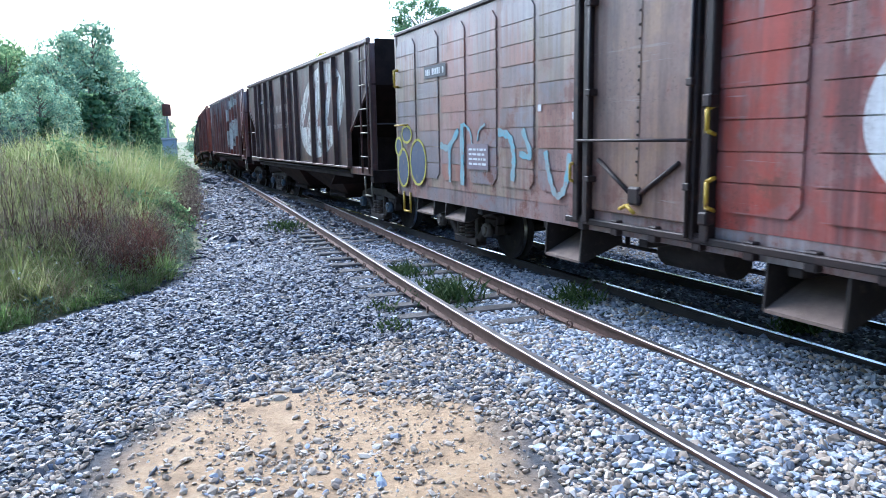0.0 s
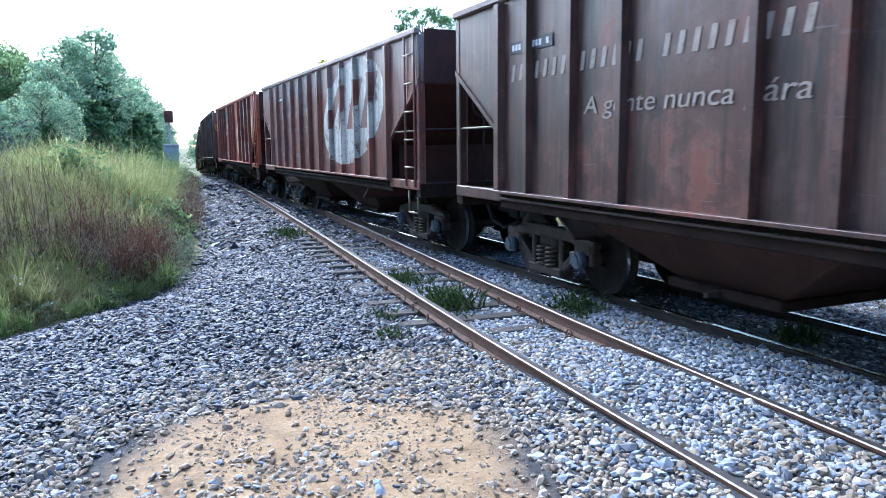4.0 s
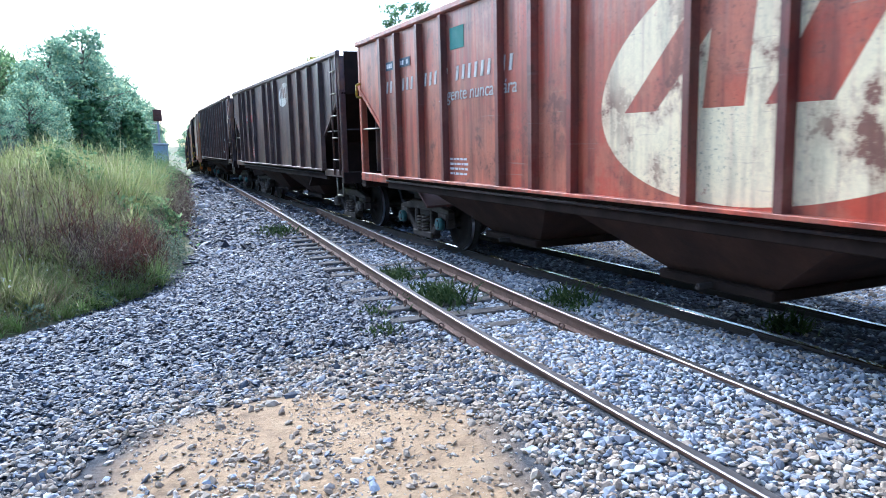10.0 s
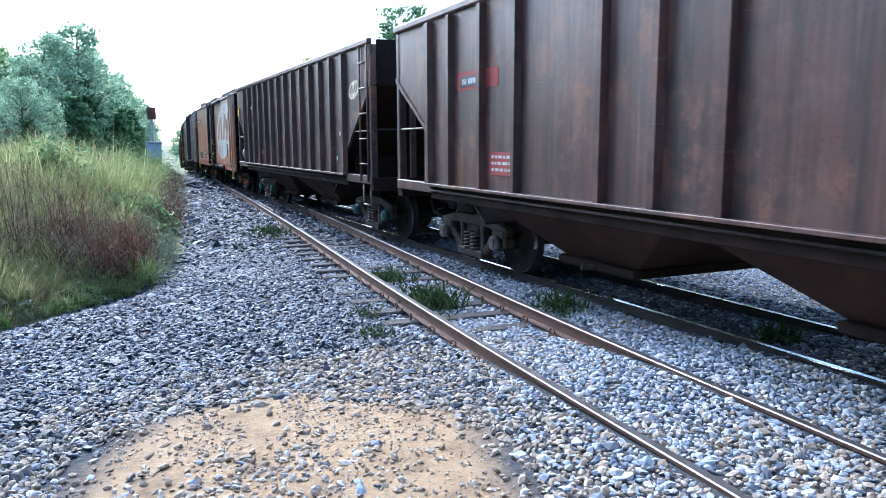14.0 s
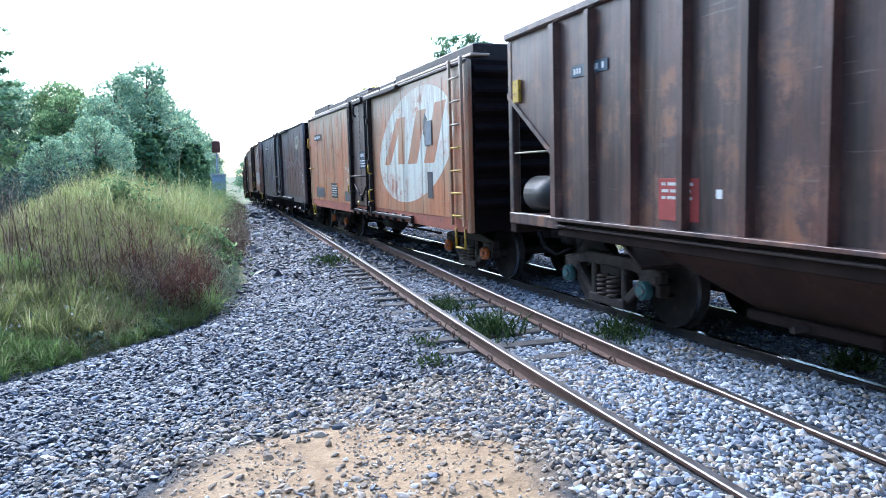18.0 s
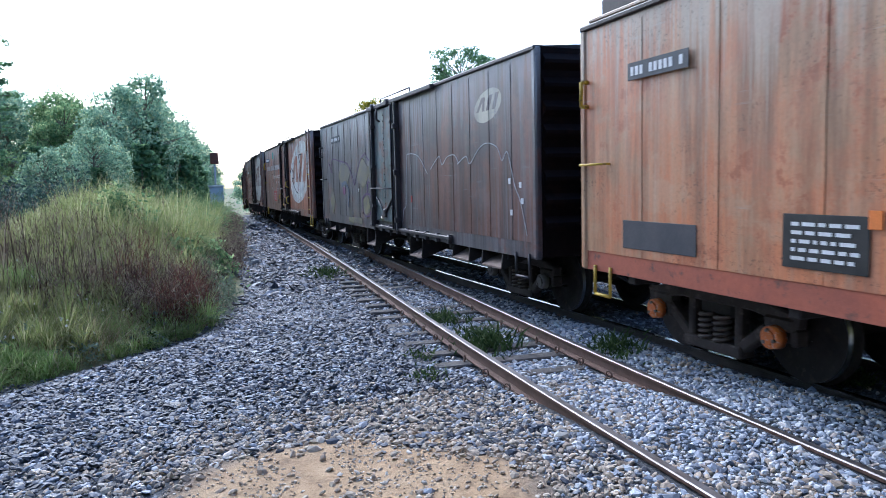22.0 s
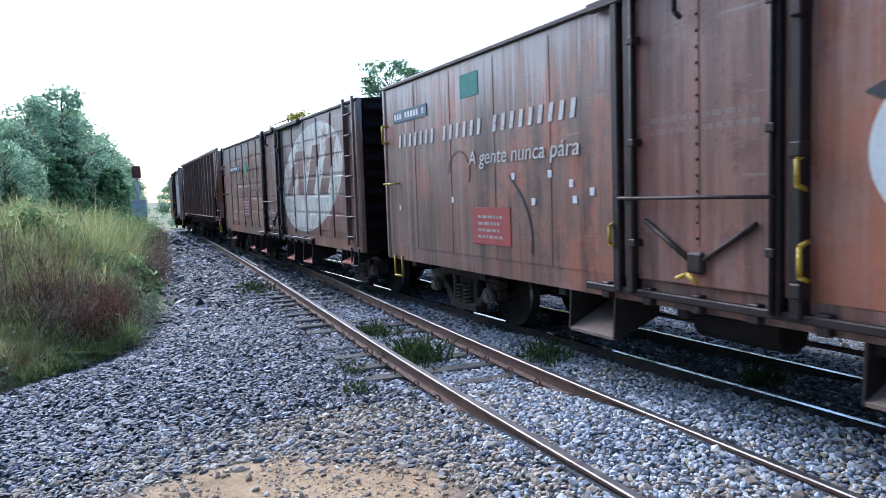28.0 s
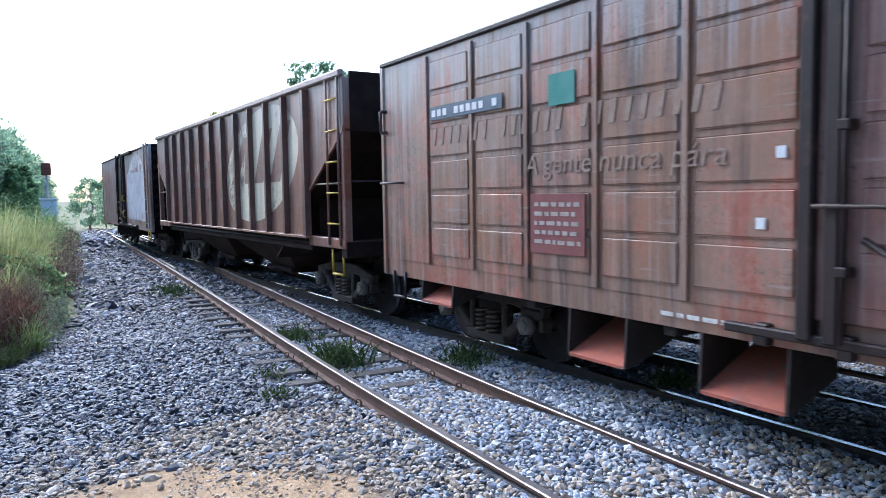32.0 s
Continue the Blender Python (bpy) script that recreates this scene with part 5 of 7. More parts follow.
def words(parent, text, y, z, height, length, mat, x=-1.458, slant=0.18, label="worn white painted words"):
    """Readable words painted on a side, reading towards -y, one part a letter."""
    cu = bpy.data.curves.new("words", "FONT")
    cu.body, cu.size, cu.shear, cu.extrude = text, height * 1.4, slant, 0.0015
    ob = new("words", cu)
    me = bpy.data.meshes.new_from_object(ob.evaluated_get(bpy.context.evaluated_depsgraph_get()))
    bpy.data.objects.remove(ob)
    scale = length / max(v.co.x for v in me.vertices)
    # loose pieces, an accent kept with the letter under it
    group = list(range(len(me.vertices)))

    def root(k):
        while group[k] != k:
            k = group[k]
        return k
    for edge in me.edges:
        a, b = (root(v) for v in edge.vertices)
        group[max(a, b)] = min(a, b)
    pieces = {}
    for v in me.vertices:
        pieces.setdefault(root(v.index), []).append(v.index)

    def middle(p):
        return sum(me.vertices[k].co.x - slant * me.vertices[k].co.y for k in p) / len(p)
    letters = []
    for p in sorted(pieces.values(), key=middle):
        if letters and abs(middle(p) - middle(letters[-1])) < height * 0.2:
            letters[-1] = letters[-1] + p
        else:
            letters.append(p)
    for p in letters:
        at = {k: n for n, k in enumerate(p)}
        one = bpy.data.meshes.new("painted_letter")
        one.from_pydata([me.vertices[k].co[:] for k in p], [], [[at[k] for k in f.vertices] for f in me.polygons if f.vertices[0] in at])
        one.transform(Matrix(((0, 0, -1, x), (-scale, 0, 0, y), (0, 1, 0, z), (0, 0, 0, 1))))
        one.materials.append(mat)
        letter = new("painted_letter", one)
        letter.parent = parent
        tagged(letter, label)


def plate(parent, name, y0, y1, z0, z1, mat, x=-1.462, label="", thick=0.004):
    return part(name, box(bmesh.new(), x, x + thick, y0, y1, z0, z1, 0.003), mat, parent, label)


def print_lines(parent, y0, y1, z0, z1, rows, mat, x=-1.464):
    """Small print as plain bars."""
    rng = random.Random(int(y0 * 100))
    h = (z1 - z0) / rows
    for k in range(rows):
        a = y1 - 0.03
        while a > y0 + 0.06:
            w = rng.uniform(0.03, 0.12)
            part("small_print", box(bmesh.new(), x, x + 0.004, max(a - w, y0 + 0.02), a, z0 + h * (k + 0.28), z0 + h * (k + 0.72)), mat, parent)
            a -= w + 0.03


# ---- hopper wagon ----
def hopper(label, paint, inner, cap, ribs=None, ladder_mat=None, tank=False, front=(6.0, 4.72, 1.78, 2.62), rib_paint=None):
    """front: half length, foot of the slope, its height and its top at the leading end."""
    top = tagged(new("hopper_wagon"), label, "wagon", "wagons of the train")
    W, Z0, Z1 = 1.45, 1.08, 3.33
    rear = (6.0, 4.72, 1.78, 2.62)
    (lf, cf, zf, tf), (lr, cr, zr, tr) = front, rear
    for s in (-1, 1):
        out = [(-lf, Z1), (lr, Z1), (lr, tr), (cr, zr), (cr, Z0 + 0.1), (-cf, Z0 + 0.1), (-cf, zf), (-lf, tf)]
        part("side_sheet", prism(bmesh.new(), out, 0, s * W, s * (W - 0.012)), paint, top)
        for k, y in enumerate(ribs):
            w = 0.072 if k in (0, len(ribs) - 1) else 0.05
            d = 0.085
            pr = [(s * (W - 0.002), y - w), (s * (W + d), y - w * 0.72), (s * (W + d), y + w * 0.72), (s * (W - 0.002), y + w)]
            part("rib", prism(bmesh.new(), pr, 2, Z0 + 0.1, Z1 - 0.02), rib_paint or paint, top)
        bm = box(bmesh.new(), min(s * (W - 0.03), s * (W + 0.06)), max(s * (W - 0.03), s * (W + 0.06)), -lf, lr, Z1, Z1 + 0.1, 0.02)
        part("top_chord", bm, paint, top)
        bm = bmesh.new()
        for a, b in ((-lf, -cf), (cr, lr)):
            box(bm, min(s * (W - 0.08), s * (W + 0.02)), max(s * (W - 0.08), s * (W + 0.02)), a, b, Z0 - 0.04, Z0 + 0.1, 0.012)
        box(bm, min(s * (W - 0.02), s * (W + 0.11)), max(s * (W - 0.02), s * (W + 0.11)), -cf - 0.1, cr + 0.1, Z0 + 0.065, Z0 + 0.1, 0.004)
        part("side_sill", bm, paint, top)
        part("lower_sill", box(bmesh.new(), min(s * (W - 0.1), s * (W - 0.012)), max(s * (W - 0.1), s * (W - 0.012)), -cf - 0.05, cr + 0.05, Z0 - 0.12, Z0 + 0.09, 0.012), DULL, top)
        part("brake_pipe", rod(bmesh.new(), (s * (W + 0.02), -cf, Z0 + 0.0), (s * (W + 0.02), cr, Z0 + 0.0), 0.018, 6), END_BROWN, top)
        for e, (L, cut, zc, ze) in ((-1, front), (1, rear)):
            bm = box(bmesh.new(), min(s * (W - 0.1), s * (W + 0.01)), max(s * (W - 0.1), s * (W + 0.01)), min(e * (L - 0.11), e * L), max(e * (L - 0.11), e * L), Z0, Z1, 0.012)
            part("corner_post", bm, paint, top)
            # edge angle along the slope
            dy, dz = e * (L - cut), ze - zc
            pr = [(e * cut, zc), (e * cut + dy, zc + dz), (e * cut + dy, zc + dz + 0.07), (e * cut, zc + 0.07)]
            part("slope_angle", prism(bmesh.new(), pr, 0, s * (W + 0.002), s * (W + 0.022)), paint, top)
            # handrail across the opening under the slope
            part("handrail", rod(bmesh.new(), (s * (W - 0.02), e * (L - 0.08), 1.93), (s * (W - 0.02), e * (cut + 0.02), 1.93), 0.014, 6), RUNG, top)
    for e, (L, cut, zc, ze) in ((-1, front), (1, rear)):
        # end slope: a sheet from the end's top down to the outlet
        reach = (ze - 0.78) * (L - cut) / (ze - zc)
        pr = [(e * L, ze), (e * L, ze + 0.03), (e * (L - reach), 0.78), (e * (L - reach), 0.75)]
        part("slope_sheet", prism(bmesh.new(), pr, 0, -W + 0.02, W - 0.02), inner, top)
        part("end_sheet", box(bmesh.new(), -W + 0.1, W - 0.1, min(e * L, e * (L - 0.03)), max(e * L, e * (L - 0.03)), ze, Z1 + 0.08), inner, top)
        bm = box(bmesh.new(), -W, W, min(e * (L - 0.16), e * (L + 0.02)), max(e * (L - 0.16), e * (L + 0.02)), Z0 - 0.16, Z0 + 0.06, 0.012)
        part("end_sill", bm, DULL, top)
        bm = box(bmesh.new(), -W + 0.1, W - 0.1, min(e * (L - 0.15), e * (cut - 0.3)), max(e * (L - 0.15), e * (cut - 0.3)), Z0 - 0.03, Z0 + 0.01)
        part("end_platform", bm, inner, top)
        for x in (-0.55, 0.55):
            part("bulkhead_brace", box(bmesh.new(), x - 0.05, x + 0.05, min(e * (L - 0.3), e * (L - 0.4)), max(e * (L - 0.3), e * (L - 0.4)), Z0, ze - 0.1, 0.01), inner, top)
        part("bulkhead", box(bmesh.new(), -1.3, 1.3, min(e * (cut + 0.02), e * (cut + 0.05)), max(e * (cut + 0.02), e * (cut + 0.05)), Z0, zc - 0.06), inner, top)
        for x in (-0.72, 0.72):
            part("end_post", box(bmesh.new(), x - 0.05, x + 0.05, min(e * (L - 0.02), e * (L + 0.05)), max(e * (L - 0.02), e * (L + 0.05)), Z0 + 0.06, Z1, 0.01), paint, top)
        part("end_rail", rod(bmesh.new(), (-W + 0.08, e * (L + 0.06), 1.95), (W - 0.08, e * (L + 0.06), 1.95), 0.016, 6), END_BROWN, top)
        coupler(top, e)
    # hand brake at the leading end
    wheel = ring(0.19, 0.016, 18, 6)
    bmesh.ops.transform(wheel, matrix=pose(-0.4, -lf - 0.14, 2.3, 0, 0, 90), verts=wheel.verts)
    part("brake_wheel", wheel, END_BROWN, top)
    part("brake_shaft", rod(bmesh.new(), (-0.4, -lf - 0.14, 2.3), (-0.4, -lf + 0.02, 2.3), 0.025, 8), END_BROWN, top)
    part("brake_chain_rod", rod(bmesh.new(), (-0.4, -lf - 0.05, 2.28), (-0.4, -lf - 0.05, 1.0), 0.016, 6), END_BROWN, top)
    # centre sill and outlets
    part("centre_sill", box(bmesh.new(), -0.2, 0.2, -lf, lr, 0.74, 1.02, 0.01), STEEL_DARK, top)
    for yc in (-1.75, 1.75):
        bm = bmesh.new()
        a, b = [(-1.36, yc - 1.6, 1.02), (1.36, yc - 1.6, 1.02), (1.36, yc + 1.6, 1.02), (-1.36, yc + 1.6, 1.02)], [(-0.8, yc - 0.6, 0.46), (0.8, yc - 0.6, 0.46), (0.8, yc + 0.6, 0.46), (-0.8, yc + 0.6, 0.46)]
        va, vb = [bm.verts.new(p) for p in a], [bm.verts.new(p) for p in b]
        for k in range(4):
            bm.faces.new((va[k], va[(k + 1) % 4], vb[(k + 1) % 4], vb[k]))
        bm.faces.new(va[::-1])
        bm.faces.new(vb)
        bmesh.ops.recalc_face_normals(bm, faces=bm.faces)
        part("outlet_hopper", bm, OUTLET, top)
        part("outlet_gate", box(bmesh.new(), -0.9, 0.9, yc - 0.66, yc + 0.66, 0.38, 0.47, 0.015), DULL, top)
        part("outlet_gate_rod", rod(bmesh.new(), (-1.05, yc, 0.42), (1.05, yc, 0.42), 0.03, 8), STEEL_DARK, top)
    # ladder at the leading end
    y0, y1 = -lf + 0.5, -lf + 0.12
    for y in (y0, y1):
        part("ladder_stile", rod(bmesh.new(), (-W - 0.03, y, Z0), (-W - 0.03, y, Z1 + 0.05), 0.02, 6), paint, top)
    for k in range(5):
        z = 1.38 + 0.42 * k
        part("rung", rod(bmesh.new(), (-W - 0.04, y0 + 0.01, z), (-W - 0.04, y1 - 0.01, z), 0.014, 6), ladder_mat or RUNG, top)
    stirrup(top, -lf + 0.32, ladder_mat or RUNG)
    if tank:
        part("air_reservoir", rod(bmesh.new(), (-1.22, 4.95, 1.42), (-1.22, 5.65, 1.42), 0.22, 20), BLACK, top, "black cylindrical air reservoir")
    part("brake_cylinder", rod(bmesh.new(), (0.1, 5.1, 1.28), (-1.05, 5.1, 1.28), 0.2, 18), BLACK, top)
    bogie(top, -PIVOT, cap)
    bogie(top, PIVOT, cap)
    return top


# ---- box wagon ----
bm_ = bmesh.new()
bmesh.ops.create_icosphere(bm_, subdivisions=1, radius=0.014)
RIVET = shade("rivet", bm_, END_BROWN)


def box_wagon(label, paint, door_paint, end_paint, cap, style, chutes=(), chute=None, ladder=True, ladder_mat=None, step_mat=None, roof_ribs=False, front=None, dy=0.0, bar_z=1.66, seams=5, nose=0.0, sill=None):
    top = tagged(new("box_wagon"), label, "wagon", "wagons of the train")
    L, W, Z0, Z1, D = 6.0, 1.43, 1.0, 3.27, 0.86
    LF = L + nose
    for s in (-1, 1):
        for a, b in ((-LF, dy - D), (dy + D, L)):
            bm = box(bmesh.new(), min(s * W, s * (W - 0.04)), max(s * W, s * (W - 0.04)), a, b, Z0, Z1)
            part("side_sheet", bm, front if front and a < 0 else paint, top)
            cols, w, body = 6, (b - a) / 6, paint
            if front and a < 0:
                paint = front
            if style == "grid":
                cols, w = 5, 0.876
                a = dy - 5.27 if a < 0 else dy + 0.89
                for k in range(cols):
                    rows = 6
                    hh = (Z1 - Z0 - 0.16) / rows
                    for r in range(rows):
                        z = Z0 + 0.08 + hh * r
                        bm = box(bmesh.new(), min(s * (W - 0.002), s * (W + 0.014)), max(s * (W - 0.002), s * (W + 0.014)), a + w * k + 0.07, a + w * (k + 1) - 0.07, z + 0.025, z + hh - 0.025, 0.012)
                        part("pressed_panel", bm, paint, top)
                for k in range(0, cols + 1):
                    y = a + w * k
                    part("side_post", box(bmesh.new(), min(s * (W - 0.002), s * (W + 0.028)), max(s * (W - 0.002), s * (W + 0.028)), y - 0.03, y + 0.03, Z0, Z1 - 0.03, 0.008), paint, top)
            elif style == "round":
                for k in range(cols):
                    y0, y1, z0, z1 = a + w * k + 0.05, a + w * (k + 1) - 0.05, Z0 + 0.12, Z1 - 0.1
                    rows = 9
                    hh = (z1 - z0) / rows
                    for r in range(rows):
                        q0, q1 = z0 + hh * r + 0.005, z0 + hh * (r + 1) - 0.005
                        c0, c1 = (0.09 if r == 0 else 0.012), (0.09 if r == rows - 1 else 0.012)
                        pts = [(y0 + c0, q0), (y1 - c0, q0), (y1, q0 + c0), (y1, q1 - c1), (y1 - c1, q1), (y0 + c1, q1), (y0, q1 - c1), (y0, q0 + c0)]
                        part("pressed_panel", prism(bmesh.new(), pts, 0, s * (W - 0.002), s * (W + 0.016)), paint, top)
            else:
                for k in range(1, seams):
                    y = a + (b - a) * k / seams
                    part("seam", box(bmesh.new(), min(s * (W - 0.002), s * (W + 0.006)), max(s * (W - 0.002), s * (W + 0.006)), y - 0.022, y + 0.022, Z0, Z1 - 0.05, 0.003), paint, top)
            paint = body
        # door with its posts, tracks and lock bars
        bm = box(bmesh.new(), min(s * (W - 0.05), s * (W + 0.03)), max(s * (W - 0.05), s * (W + 0.03)), dy - D + 0.02, dy + D - 0.02, Z0, Z1 - 0.04, 0.012)
        door = part("door", bm, door_paint, top)
        for y in (dy - D, dy - D + 0.16, dy + D - 0.16, dy + D):
            part("door_post", box(bmesh.new(), min(s * (W - 0.01), s * (W + 0.09)), max(s * (W - 0.01), s * (W + 0.09)), y - 0.045, y + 0.045, Z0 - 0.12, Z1 + 0.02, 0.012), end_paint, door)
        part("lock_bar", rod(bmesh.new(), (s * (W + 0.11), dy - D + 0.12, bar_z), (s * (W + 0.11), dy + D - 0.06, bar_z), 0.014, 8), end_paint, door)
        for y0, y1 in ((-0.54, 0.0), (0.54, 0.0)):
            part("brace_rod", rod(bmesh.new(), (s * (W + 0.05), dy + y0, 1.48), (s * (W + 0.05), dy + y1, 1.16), 0.02, 6), end_paint, door)
        bm = box(bmesh.new(), min(s * (W + 0.02), s * (W + 0.08)), max(s * (W + 0.02), s * (W + 0.08)), dy - 0.08, dy + 0.08, 1.10, 1.26, 0.02)
        part("latch", bm, end_paint, door)
        part("door_handle", bent(bmesh.new(), [(s * (W + 0.1), dy + 0.14, 1.06), (s * (W + 0.12), dy + 0.02, 1.10), (s * (W + 0.12), dy - 0.08, 1.04)], 0.018), YELLOW if step_mat is YELLOW else RUNG, door)
        if step_mat is YELLOW:
            for y, z0, z1 in ((dy - 0.9, 1.70, 1.92), (dy - 0.92, 1.13, 1.38), (dy + 0.9, 1.25, 1.46)):
                part("grab_handle", bent(bmesh.new(), [(s * (W + 0.04), y, z0), (s * (W + 0.12), y, z0 + 0.03), (s * (W + 0.12), y, z1 - 0.03), (s * (W + 0.04), y, z1)], 0.017), YELLOW, top)
        if style == "grid":
            for r in range(6):
                z = Z0 + 0.1 + r * 0.35
                part("door_panel", box(bmesh.new(), min(s * (W + 0.028), s * (W + 0.042)), max(s * (W + 0.028), s * (W + 0.042)), dy - 0.56, dy + 0.56, z, z + 0.31, 0.012), door_paint, door)
        else:
            part("door_strip", box(bmesh.new(), min(s * (W + 0.028), s * (W + 0.036)), max(s * (W + 0.028), s * (W + 0.036)), dy - 0.02, dy + 0.02, 1.3, Z1 - 0.06, 0.003), door_paint, door)
            for k in range(16):
                shared("rivet", RIVET, door, pose(s * (W + 0.036), dy, 1.36 + k * 0.115))
        for y in (dy - 0.7, dy + 0.62):
            part("lock_rod", rod(bmesh.new(), (s * (W + 0.105), y, Z0 - 0.1), (s * (W + 0.105), y, Z1 - 0.05), 0.017, 8), end_paint, door)
            for z in (1.3, 2.1, 2.9):
                part("rod_guide", box(bmesh.new(), min(s * (W + 0.03), s * (W + 0.13)), max(s * (W + 0.03), s * (W + 0.13)), y - 0.035, y + 0.035, z - 0.03, z + 0.03, 0.008), end_paint, door)
        part("door_hook", bent(bmesh.new(), [(s * (W + 0.04), dy + 0.12, Z1 - 0.02), (s * (W + 0.13), dy + 0.12, Z1 - 0.06), (s * (W + 0.13), dy + 0.12, Z1 - 0.26), (s * (W + 0.07), dy + 0.12, Z1 - 0.3)], 0.02), end_paint, door)
        for y in (dy - 0.5, dy + 0.5):
            part("door_roller", rod(bmesh.new(), (s * (W + 0.05), y, Z1 + 0.02), (s * (W + 0.14), y, Z1 + 0.02), 0.06, 12), end_paint, door)
        part("roof_rail", bent(bmesh.new(), [(s * (W - 0.02), dy + 0.3, Z1 + 0.05), (s * (W - 0.02), dy + 0.3, Z1 + 0.16), (s * (W - 0.02), dy - 1.5, Z1 + 0.16), (s * (W - 0.02), dy - 1.5, Z1 + 0.05)], 0.013), end_paint, top)
        for z in (1.02, 1.9, 2.75):
            part("door_hinge_block", box(bmesh.new(), min(s * (W + 0.02), s * (W + 0.13)), max(s * (W + 0.02), s * (W + 0.13)), dy - D - 0.07, dy - D + 0.02, z, z + 0.1, 0.012), end_paint, door)
        part("upper_door_rail", box(bmesh.new(), min(s * (W + 0.02), s * (W + 0.10)), max(s * (W + 0.02), s * (W + 0.10)), -D - 2.0, D + 0.1, Z1 - 0.03, Z1 + 0.05, 0.012), end_paint, top)
        bm = box(bmesh.new(), min(s * (W + 0.01), s * (W + 0.07)), max(s * (W + 0.01), s * (W + 0.07)), -D - 2.6, D + 0.2, Z0 - 0.14, Z0 - 0.08, 0.01)
        for k in range(9):
            y = -D - 2.5 + 0.52 * k
            box(bm, min(s * (W - 0.02), s * (W + 0.06)), max(s * (W - 0.02), s * (W + 0.06)), y - 0.05, y + 0.05, Z0 - 0.2, Z0 - 0.06, 0.01)
        part("lower_door_rail", bm, end_paint, top)
        part("side_sill", box(bmesh.new(), min(s * (W - 0.06), s * (W - 0.006)), max(s * (W - 0.06), s * (W - 0.006)), -LF, L, Z0 - 0.2, Z0, 0.002), sill or paint, top)
        part("eave", box(bmesh.new(), min(s * (W - 0.06), s * (W + 0.03)), max(s * (W - 0.06), s * (W + 0.03)), -LF - 0.02, L + 0.02, Z1, Z1 + 0.06, 0.015), end_paint if style != "plain" else paint, top)
    # roof
    pr = [(-W - 0.02, Z1 + 0.05), (-W * 0.6, Z1 + 0.09), (0, Z1 + 0.12), (W * 0.6, Z1 + 0.09), (W + 0.02, Z1 + 0.05), (0, Z1 + 0.02)]
    bm = bmesh.new()
    prism(bm, pr, 1, -LF, L)
    part("roof", bm, end_paint, top)
    if roof_ribs:
        for y0, y1, h in ((-5.9, -2.1, 0.30), (-2.05, -0.2, 0.24), (-0.15, 1.9, 0.30), (1.95, 3.9, 0.27), (3.95, 5.9, 0.33)):
            part("hatch_coaming", box(bmesh.new(), -1.27, 1.27, y0, y1, Z1 + 0.03, Z1 + h, 0.02), end_paint, top)
        part("running_board", box(bmesh.new(), -1.36, -1.05, -LF, L, Z1 + 0.10, Z1 + 0.14, 0.01), paint, top)
    for e, L in ((-1, LF), (1, L)):
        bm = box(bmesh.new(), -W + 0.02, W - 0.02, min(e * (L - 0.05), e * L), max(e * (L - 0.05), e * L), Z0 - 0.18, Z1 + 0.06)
        wall = part("corrugated_end", bm, END_SHADED, top)
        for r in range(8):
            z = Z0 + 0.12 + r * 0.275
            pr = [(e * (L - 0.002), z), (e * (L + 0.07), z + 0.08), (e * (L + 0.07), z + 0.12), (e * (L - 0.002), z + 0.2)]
            part("corrugation", prism(bmesh.new(), pr, 0, -W + 0.1, W - 0.1), END_SHADED, wall)
        for s in (-1, 1):
            part("corner_post", box(bmesh.new(), min(s * (W - 0.07), s * (W + 0.02)), max(s * (W - 0.07), s * (W + 0.02)), min(e * (L - 0.07), e * (L + 0.03)), max(e * (L - 0.07), e * (L + 0.03)), Z0 - 0.2, Z1 + 0.05, 0.02), paint, top)
        coupler(top, e)
    bm = box(bmesh.new(), -0.22, 0.22, -LF, L, 0.66, 0.9, 0.01)
    for y in (-5.2, -3.2, -1.6, 0.0, 1.6, 3.2, 5.2):
        box(bm, -1.38, 1.38, y - 0.06, y + 0.06, 0.72, 0.86, 0.01)
    part("underframe", bm, STEEL_DARK, top)
    part("air_reservoir", rod(bmesh.new(), (-0.75, -0.5, 0.62), (-0.75, 0.35, 0.62), 0.17, 16), STEEL_DARK, top)
    bm = bent(bmesh.new(), [(-0.6, -2.6, 0.52), (-0.6, 2.6, 0.52)], 0.022)
    bent(bm, [(-0.6, 1.2, 0.52), (-0.6, 1.2, 0.8)], 0.03)
    part("brake_rod", bm, STEEL_DARK, top)
    if chute:
        for y, zb in chutes:
            w = 0.64
            bm = bmesh.new()
            # two cheeks and a sloped plate that shows its dusty face
            for dy in (-w / 2, w / 2):
                prism(bm, [(-1.44, 0.80), (-0.95, 0.80), (-0.95, zb + 0.16), (-1.40, zb), (-1.46, zb)], 1, y + dy - 0.012, y + dy + 0.012, 0)
            pr = [(-1.46, zb - 0.01), (-1.46, zb + 0.015), (-0.85, zb + 0.30), (-0.85, zb + 0.27)]
            prism(bm, pr, 1, y - w / 2 + 0.014, y + w / 2 - 0.014, 1)
            part("discharge_chute", bm, [STEEL_DARK, chute], top)
    if ladder:
        for y in (-5.44 - nose, -5.9 - nose):
            part("ladder_stile", box(bmesh.new(), -W - 0.075, -W - 0.03, y - 0.03, y + 0.03, Z0 - 0.1, Z1 + 0.1, 0.008), front or paint, top)
        for k in range(7):
            z = 1.05 + 0.34 * k
            part("rung", rod(bmesh.new(), (-W - 0.06, -5.42 - nose, z), (-W - 0.06, -5.92 - nose, z), 0.016, 6), (ladder_mat or RUNG) if k < 4 or ladder_mat is not YELLOW else RUNG, top)
    stirrup(top, -5.64 - nose, step_mat or RUNG, -W - 0.01, 0.56, 0.86)
    stirrup(top, 5.62, step_mat or RUNG, -W - 0.01, 0.56, 0.86, 0.28)
